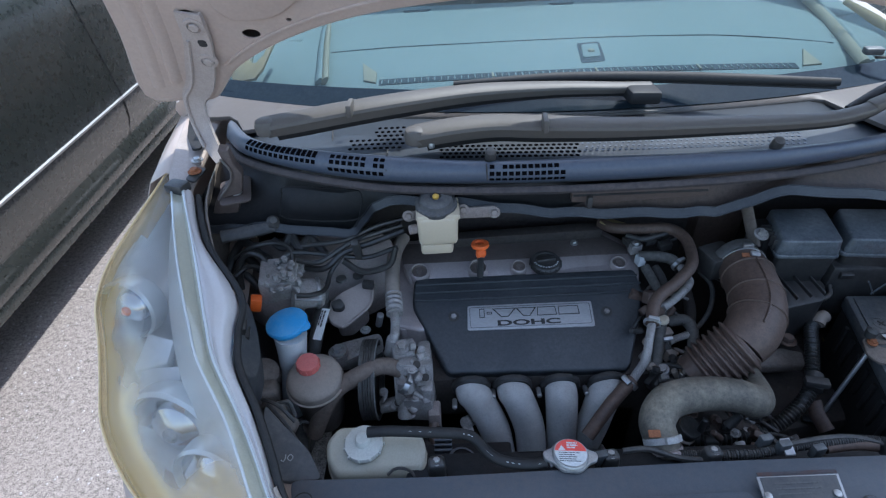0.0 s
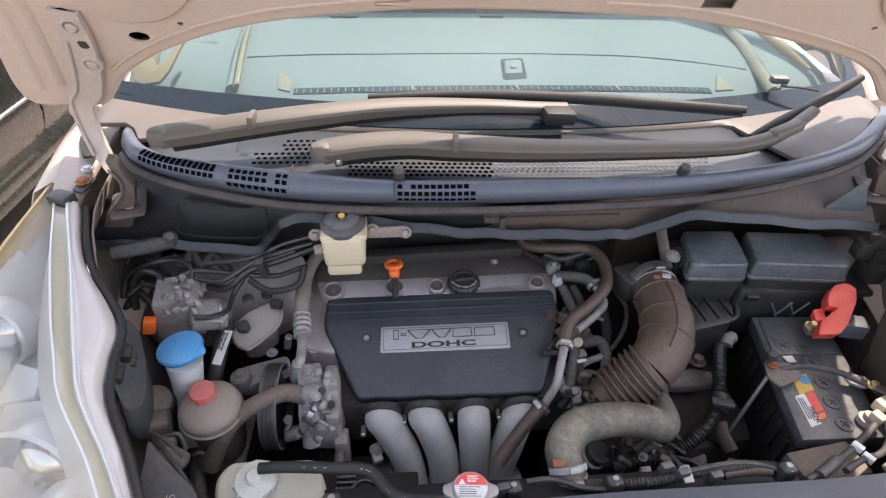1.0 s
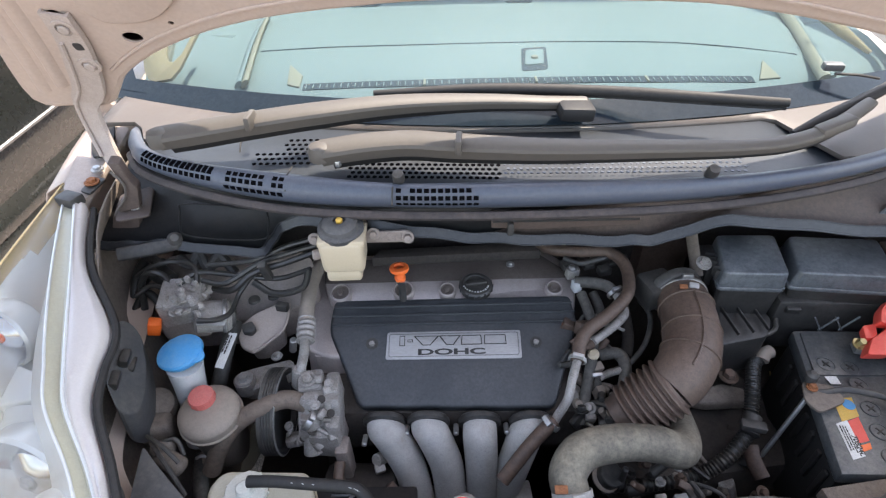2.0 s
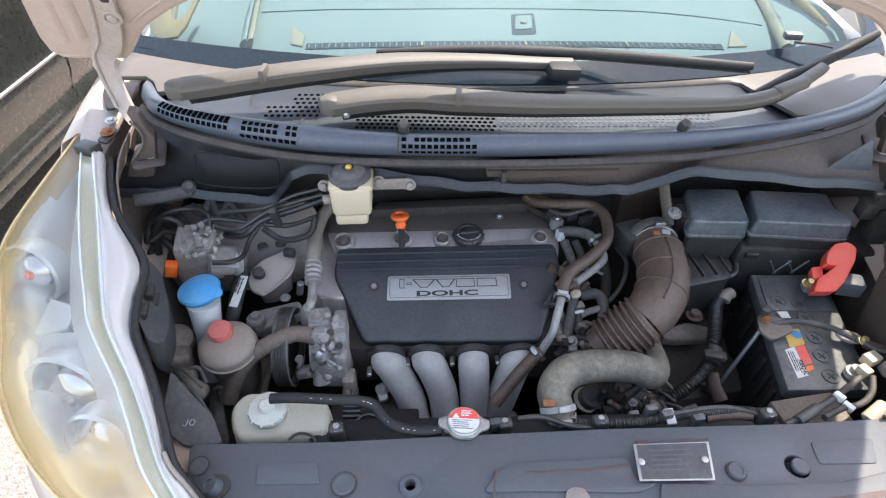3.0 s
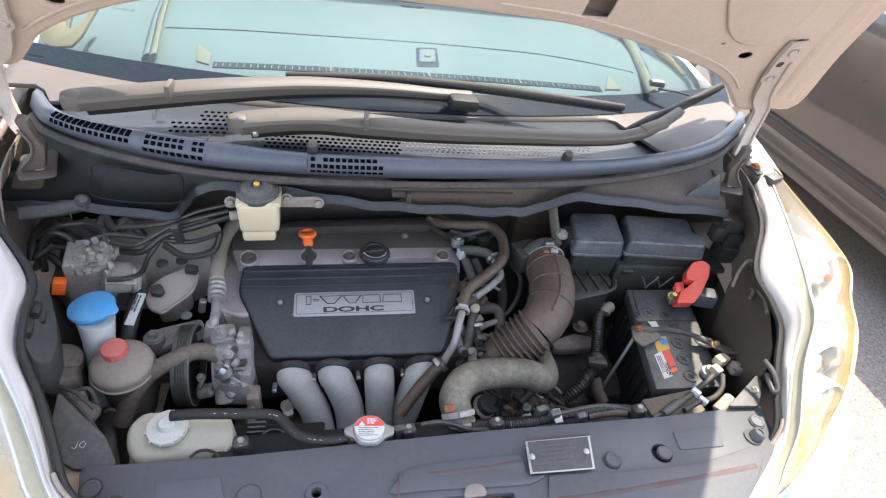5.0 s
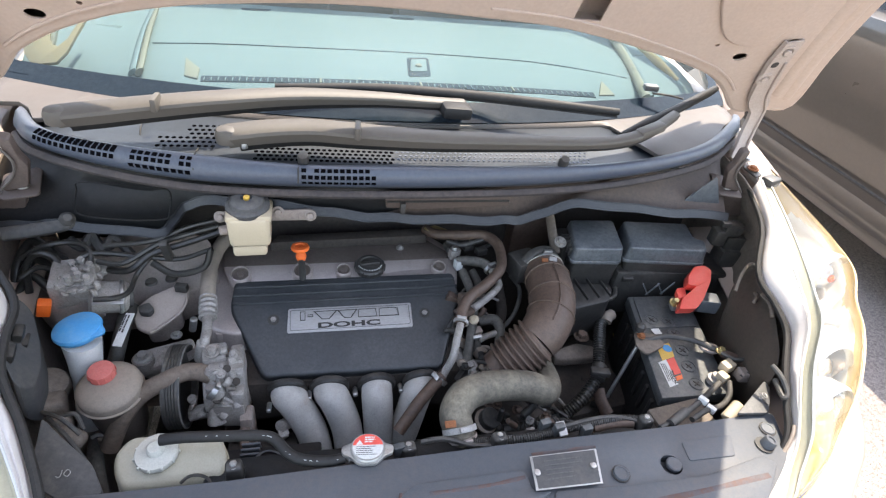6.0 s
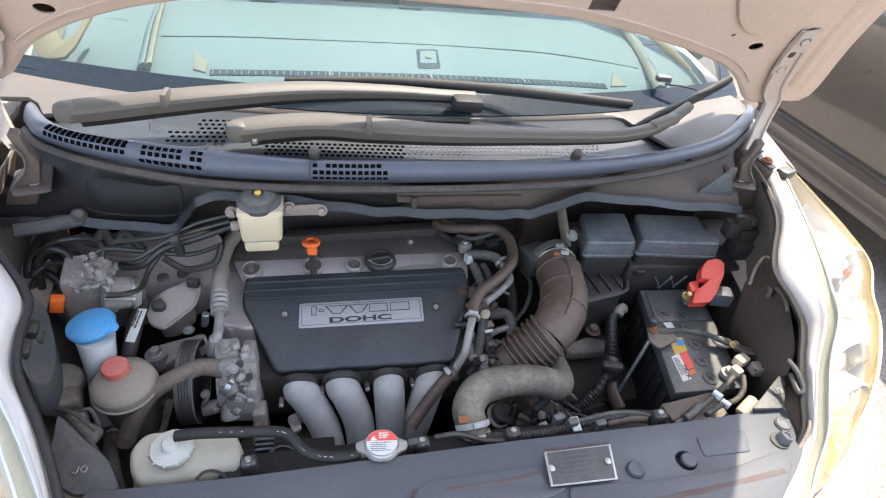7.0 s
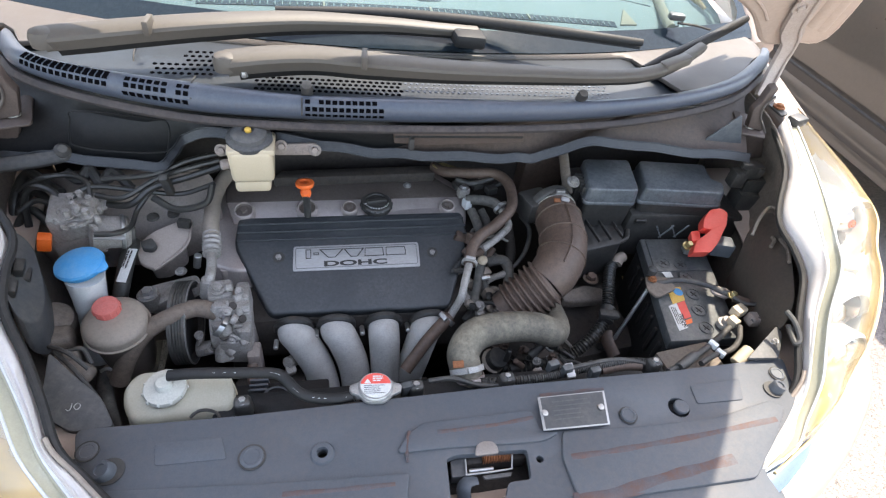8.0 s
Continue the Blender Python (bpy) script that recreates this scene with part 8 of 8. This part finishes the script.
rel = thing("relay_cluster", "black relays and plugs on the inner wing", "relay")
for px, s in (((0.628, 0.429, 0.945), (0.036, 0.026, 0.028)), ((0.608, 0.431, 0.925), (0.026, 0.026, 0.034)), ((0.649, 0.432, 0.905), (0.040, 0.026, 0.040)), ((0.644, 0.427, 0.875), (0.040, 0.040, 0.045)), ((0.607, 0.424, 0.958), (0.020, 0.012, 0.012)), ((0.638, 0.42, 0.948), (0.012, 0.018, 0.016))):
    part("relay", box(px, s, 0.003, (0, 0, -6)), BLACK, rel)
liner = thing("wing_liner", "grimy black moulded wing liner with pale ribs", "liner")
part("skin", prism(rounded([(0.57, 0.309, 0.9), (0.615, 0.33, 0.93), (0.578, 0.222, 0.93), (0.52, 0.123, 0.92), (0.505, 0.099, 0.88), (0.531, 0.187, 0.84), (0.565, 0.284, 0.82)], 0.02), (0.02, 0, -0.10), 0.012, 3), LINER, liner)
for a, b in (((0.563, 0.241, 0.94), (0.545, 0.189, 0.938)), ((0.571, 0.261, 0.925), (0.556, 0.241, 0.922))):
    part("rib", tube([a, Vector(a).lerp(Vector(b), 0.5) + Vector((0.004, 0, 0.003)), b], 0.0032, 8, 5), WINGIN, liner, "pale scuffed rib")
single("liner_edge", tube([(0.549, 0.279, 0.915), (0.568, 0.301, 0.935), (0.6, 0.323, 0.94), (0.605, 0.305, 0.945)], 0.0028, 8, 6), GREYLID, "pale worn edge of the wing liner", "trim")
hk = thing("stay_clip", "black looped clip on the headlamp edge", "clip")
part("loop", tube([(0.481, 0.1, 0.93), (0.486, 0.082, 0.925), (0.485, 0.06, 0.915), (0.478, 0.058, 0.91), (0.483, 0.085, 0.915)], 0.004, 8), BLACK, hk)

# ---- wipers ----
def wiper(pts, w, blade, label):
    wp = thing("wiper", label, "wiper", group="wipers")
    path = smooth_path(pts, 8)
    last = len(path) - 1
    loops = []
    for i, p in enumerate(path):
        d = (path[min(i + 1, last)] - path[max(i - 1, 0)]).normalized()
        x = d.cross(Vector((0, -0.25, 1))).normalized()
        up = x.cross(d)
        u = i / last * (len(w) - 1)
        k = min(int(u), len(w) - 2)
        r = (w[k] + (w[k + 1] - w[k]) * (u - k)) * 1.12
        loops.append([p + x * r * a + up * r * c for a, c in ((-0.95, -0.75), (-1.0, 0.1), (-0.86, 0.36), (-0.55, 0.52), (0.55, 0.52), (0.86, 0.36), (1.0, 0.1), (0.95, -0.75))])
    part("arm", loft(loops), BLACKARM, wp, angle=28)
    # black strip hung below the arm, stands in for the shade underneath
    part("under_shade", loft([[c[0], c[7], c[7].lerp(c[0], 0.1) + (c[0] - c[1]) * 0.7, c[0].lerp(c[7], 0.1) + (c[0] - c[1]) * 0.7] for c in loops[2:]]), BLADE, wp, "added dark strip standing in for shade under the arm")
    part("pivot_cap", lathe([(0.017, -0.012), (0.018, 0.0), (0.015, 0.008), (0.008, 0.011)], pose(*pts[0]), 24), BLACKARM, wp)
    b = [Vector(p) for p in blade]
    part("blade_spine", tube(b, [0.005] + [0.0085] * (len(b) - 2) + [0.0065], 10, 8, flat=0.75), BLADE, wp)
    part("rubber", tube([p + Vector((0, 0.002, -0.009)) for p in b], 0.004, 8, 8, flat=0.35), BLADE, wp)
    return wp


BLACKARM = mat("satin black wiper paint, sun-faded", (0.080, 0.069, 0.058), 0.5, dust=0.2, dust_col=(0.12, 0.104, 0.087), dust_scale=5, grain=0.04, bump=0.02)
w1 = wiper([(-0.536, 0.476, 1.13), (-0.483, 0.484, 1.135), (-0.409, 0.494, 1.142), (-0.318, 0.513, 1.146), (-0.204, 0.538, 1.146), (-0.079, 0.551, 1.142), (0.015, 0.552, 1.138), (0.077, 0.558, 1.134)], [0.015, 0.0155, 0.015, 0.0145, 0.013, 0.010, 0.0085, 0.008], [(-0.245, 0.586, 1.140), (-0.071, 0.592, 1.142), (0.098, 0.577, 1.142), (0.224, 0.552, 1.142), (0.362, 0.528, 1.140)], "long sun-faded black wiper arm with its blade on the screen")
part("blade_clip", box((0.058, 0.545, 1.128), (0.052, 0.050, 0.022), 0.006, (0, 4, 4)), BLADE, w1, "black blade connector")
part("hinge_cap", box((-0.404, 0.48, 1.15), (0.008, 0.030, 0.020), 0.002, (0, 0, -4)), BLACKARM, w1)
w2 = wiper([(-0.306, 0.449, 1.118), (-0.251, 0.454, 1.124), (-0.186, 0.454, 1.128), (-0.116, 0.44, 1.13), (-0.002, 0.427, 1.13), (0.131, 0.423, 1.13), (0.262, 0.423, 1.13), (0.336, 0.436, 1.132), (0.4, 0.467, 1.137), (0.473, 0.52, 1.143)], [0.016, 0.016, 0.0155, 0.015, 0.013, 0.011, 0.009, 0.009, 0.0085, 0.008], [(0.336, 0.456, 1.128), (0.403, 0.494, 1.135), (0.489, 0.541, 1.145), (0.567, 0.587, 1.155), (0.613, 0.615, 1.161)], "sun-faded black wiper arm lying low across the cowl")
part("hinge_cap", box((-0.117, 0.424, 1.14), (0.008, 0.032, 0.020), 0.002, (0, 0, -4)), BLACKARM, w2)
part("blade_clip", box((0.389, 0.457, 1.138), (0.06, 0.02, 0.016), 0.004, (0, -8, 22)), BLACKARM, w2)
for p in ((-0.513, 0.491, 1.105), (-0.426, 0.522, 1.105), (-0.283, 0.439, 1.1)):
    single("pivot_nut", hexbolt(pose(*p), 0.005, 0.008, False), STEEL, "bright wiper pivot nut", "nut", group="pivot nuts")

# ---- cowl vents, perforations, rail ----
VOID = mat("dark vent opening", (0.004, 0.004, 0.005), 0.95, bump=0, spec=0.0)


def lip_at(x, f):
    """A point of the rounded cowl edge at x, f down its face, and its outward normal."""
    k = min(range(len(CTOP) - 1), key=lambda i: abs((CTOP[i].x + CTOP[i + 1].x) / 2 - x))
    t = max(0.0, min(1.0, (x - CTOP[k].x) / (CTOP[k + 1].x - CTOP[k].x)))
    rows = [[lip[k + j][c] for c in (1, 2, 3, 4)] for j in (0, 1)]
    line = [p.lerp(q, t) for p, q in zip(*rows)]
    u = f * 3
    i = min(2, int(u))
    p = line[i].lerp(line[i + 1], u - i)
    across = (rows[1][1] - rows[0][1]).normalized()
    nrm = across.cross(line[i] - line[i + 1]).normalized()
    return p, across, nrm if nrm.z > 0 or nrm.y < 0 else -nrm


def vent_slots(x0, x1, cols, fs, w, h, skip=()):
    out = None
    for j, f in enumerate(fs):
        for k in range(cols):
            if (j, k) in skip:
                continue
            p, a, nn = lip_at(x0 + (x1 - x0) * k / (cols - 1), f)
            m = Matrix((a, nn.cross(a), nn)).transposed().to_4x4()
            m.translation = p
            q = box((0, 0, 0), (w, h, 0.0016), 0.0)
            q.transform(m)
            out = q if out is None else join(out, q)
    part("vent_slots", out, VOID, cowl, "rows of square vent slots")


vent_slots((-0.569, 0.486, 1.094)[0], (-0.458, 0.432, 1.094)[0], 14, (0.10, 0.30, 0.52), 0.0062, 0.0062)
vent_slots((-0.43, 0.425, 1.094)[0], (-0.354, 0.4, 1.094)[0], 9, (0.22, 0.45, 0.68), 0.0066, 0.0062, ((0, 6), (1, 6)))
vent_slots((-0.196, 0.38, 1.094)[0], (-0.096, 0.371, 1.094)[0], 12, (0.32, 0.54, 0.76), 0.0066, 0.0058, ((0, 1), (0, 11)))


def perforations(quads, r, seed):
    bm = bmesh.new()
    for c, du, dv, nu, nv, cut in quads:
        c, du, dv = Vector(c), Vector(du), Vector(dv)
        for j in range(nv):
            for i in range(nu):
                if cut and i < cut(j):
                    continue
                p = c + du * (i + (0.5 if j % 2 else 0)) + dv * j
                bmesh.ops.create_circle(bm, cap_ends=True, segments=6, radius=r, matrix=Matrix.Translation(p))
    ret = bmesh.ops.extrude_face_region(bm, geom=bm.faces[:])
    for g in ret["geom"]:
        if isinstance(g, bmesh.types.BMVert):
            g.co.z += 0.0008
    return bm


part("perforations", perforations((((-0.413, 0.474, 1.084), (0.0098, 0, 0), (0, 0.011, 0.0015), 9, 6, lambda j: 0 if j < 3 else 4), ((-0.268, 0.429, 1.088), (0.0088, -0.0004, 0), (0, 0.0095, 0.001), 24, 4, None)), 0.0034, 1), VOID, cowl, "hexagonal perforations")
part("dimples", perforations((((-0.0524, 0.431, 1.089), (0.0088, -0.0001, 0), (0, 0.0095, 0.001), 38, 4, None),), 0.0026, 2), COWLM, cowl, "closed dimples")
for p in ((-0.449, 0.537, 1.083), (-0.35, 0.418, 1.094), (-0.204, 0.381, 1.094)):
    q = Vector(p)
    part("panel_joint", tube([q + Vector((0, 0.03, 0.0)), q + Vector((0, 0.0, 0.004)), q + Vector((0, -0.02, -0.008))], 0.0012, 6), INK, cowl)
rl2 = thing("bulkhead_channel", "grimy brown channel bolted under the cowl", "channel")
part("channel", prism([(-0.073, 0.4, 1.043), (0.135, 0.4, 1.043), (0.138, 0.4, 1.021), (-0.014, 0.4, 1.014), (-0.046, 0.4, 1.016), (-0.071, 0.4, 1.017)], (0, 0.01, 0), 0.002), POSTPAINT, rl2)
part("groove", tube([(-0.07, 0.399, 1.03), (0.134, 0.399, 1.031)], 0.0018, 6, 2), INK, rl2)
part("peg", box((-0.045, 0.395, 1.021), (0.008, 0.01, 0.02), 0.001), DARKHOSE, rl2)

# ---- inside the windscreen ----
for a, b, e in (((-0.486, 0.704, 1.11), (-0.534, 1.073, 1.12), -0.012), ((0.513, 0.69, 1.108), (0.629, 1.153, 1.12), 0.010)):
    part("side_rail", tube([a, Vector(a).lerp(Vector(b), 0.5) + Vector((0, 0, 0.006)), b], 0.010, 10, 6, flat=0.5), DASHRAIL, dash, "pale raised rail")
    part("rail_side", tube([Vector(a) + Vector((e, 0, -0.001)), Vector(a).lerp(Vector(b), 0.5) + Vector((e, 0, 0.004)), Vector(b) + Vector((e * 0.6, 0, 0))], 0.010, 10, 6, flat=0.4), DASH, dash)
pod = part("sensor_pod", prism(rounded([dash_at(0.008, 0.815, 0.001), dash_at(0.056, 0.822, 0.001), dash_at(0.046, 0.722, 0.001), dash_at(-0.001, 0.716, 0.001)], 0.010), (0, 0, -0.004), 0.0006), DASHDARK, dash, "dark recessed sensor pod")
part("inset", prism(rounded([dash_at(0.015, 0.800, 0.003), dash_at(0.048, 0.805, 0.003), dash_at(0.041, 0.742, 0.003), dash_at(0.006, 0.737, 0.003)], 0.008), (0, 0, -0.003), 0.0008), DASH, pod)
part("dome", lathe([(0.007, 0), (0.006, 0.003), (0.0, 0.0045)], Matrix.Translation(dash_at(0.027, 0.765, 0.003)), 20, False), DASHRAIL, pod)
part("slot_ribs", join(*[box(dash_at(x, 0.684 + 0.12 * x * x, 0.0016), (0.0016, 0.015, 0.0016), 0.0) for x in [-0.378 + 0.0125 * k for k in range(62)]]), DASH, dash)
for x in (-0.17, 0.02, 0.21):
    part("slot_post", box(dash_at(x, 0.684 + 0.12 * x * x, 0.002), (0.004, 0.022, 0.003), 0.0005), DASHRAIL, dash)
part("slot_wedge", prism([dash_at(-0.421, 0.778, 0.003), dash_at(-0.390, 0.735, 0.003), dash_at(-0.390, 0.700, 0.003), dash_at(-0.414, 0.712, 0.003)], (0, 0, -0.004), 0.001), DASHRAIL, dash)
part("slot_wedge", prism([dash_at(0.440, 0.765, 0.003), dash_at(0.452, 0.712, 0.003), dash_at(0.410, 0.702, 0.003)], (0, 0, -0.004), 0.001), DASHRAIL, dash)
TRIMC = mat("cream pillar trim cloth", (0.15, 0.135, 0.085), 0.9, bump=0.1, spec=0.1, grain=0.04)
trim = thing("pillar_trim", "pale cream inner pillar trim in sunlight", "trim")
HOOK = [(-0.696, 0.805, 1.137), (-0.693, 0.784, 1.126), (-0.686, 0.762, 1.114), (-0.674, 0.744, 1.107), (-0.660, 0.735, 1.105), (-0.626, 0.731, 1.111), (-0.611, 0.748, 1.125), (-0.601, 0.776, 1.144), (-0.589, 0.807, 1.165), (-0.583, 0.835, 1.182), (-0.592, 0.837, 1.181), (-0.599, 0.809, 1.164), (-0.614, 0.774, 1.140), (-0.628, 0.762, 1.130), (-0.640, 0.768, 1.130), (-0.647, 0.785, 1.138), (-0.651, 0.815, 1.155), (-0.697, 0.825, 1.149)]
part("trim", prism([Vector(p) for p in HOOK], (0.0, 0.004, -0.006), 0.001), TRIMC, trim)
# duller grey-green on this face stands in for shade on the cream trim
part("inner_face", prism([Vector(p) + Vector((0, 0.004, -0.003)) for p in ((-0.664, 0.815, 1.150), (-0.664, 0.765, 1.120), (-0.640, 0.770, 1.130), (-0.640, 0.815, 1.155))], (0.0, 0.004, -0.006), 0), DASHRAIL, trim, "inner face of the trim, shade put into its duller colour")
trim2 = thing("pillar_trim", "pale cream inner pillar trim in sunlight", "trim")
part("trim", tube([(0.5505, 0.8585, 1.172), (0.5881, 0.803, 1.1485), (0.6172, 0.7504, 1.1275)], [0.006, 0.010, 0.004], 10, 6, flat=0.5), TRIMC, trim2)
hf = thing("phone_clip", "small dark clip with a thin cable on the dashboard", "clip")
part("body", box((0.497, 0.66, 1.14), (0.03, 0.018, 0.012), 0.003, (0, 0, -10)), BATTERY, hf)
part("cable", tube([(0.498, 0.65, 1.132), (0.536, 0.647, 1.13), (0.569, 0.644, 1.125)], 0.0025, 6), DARKHOSE, hf)
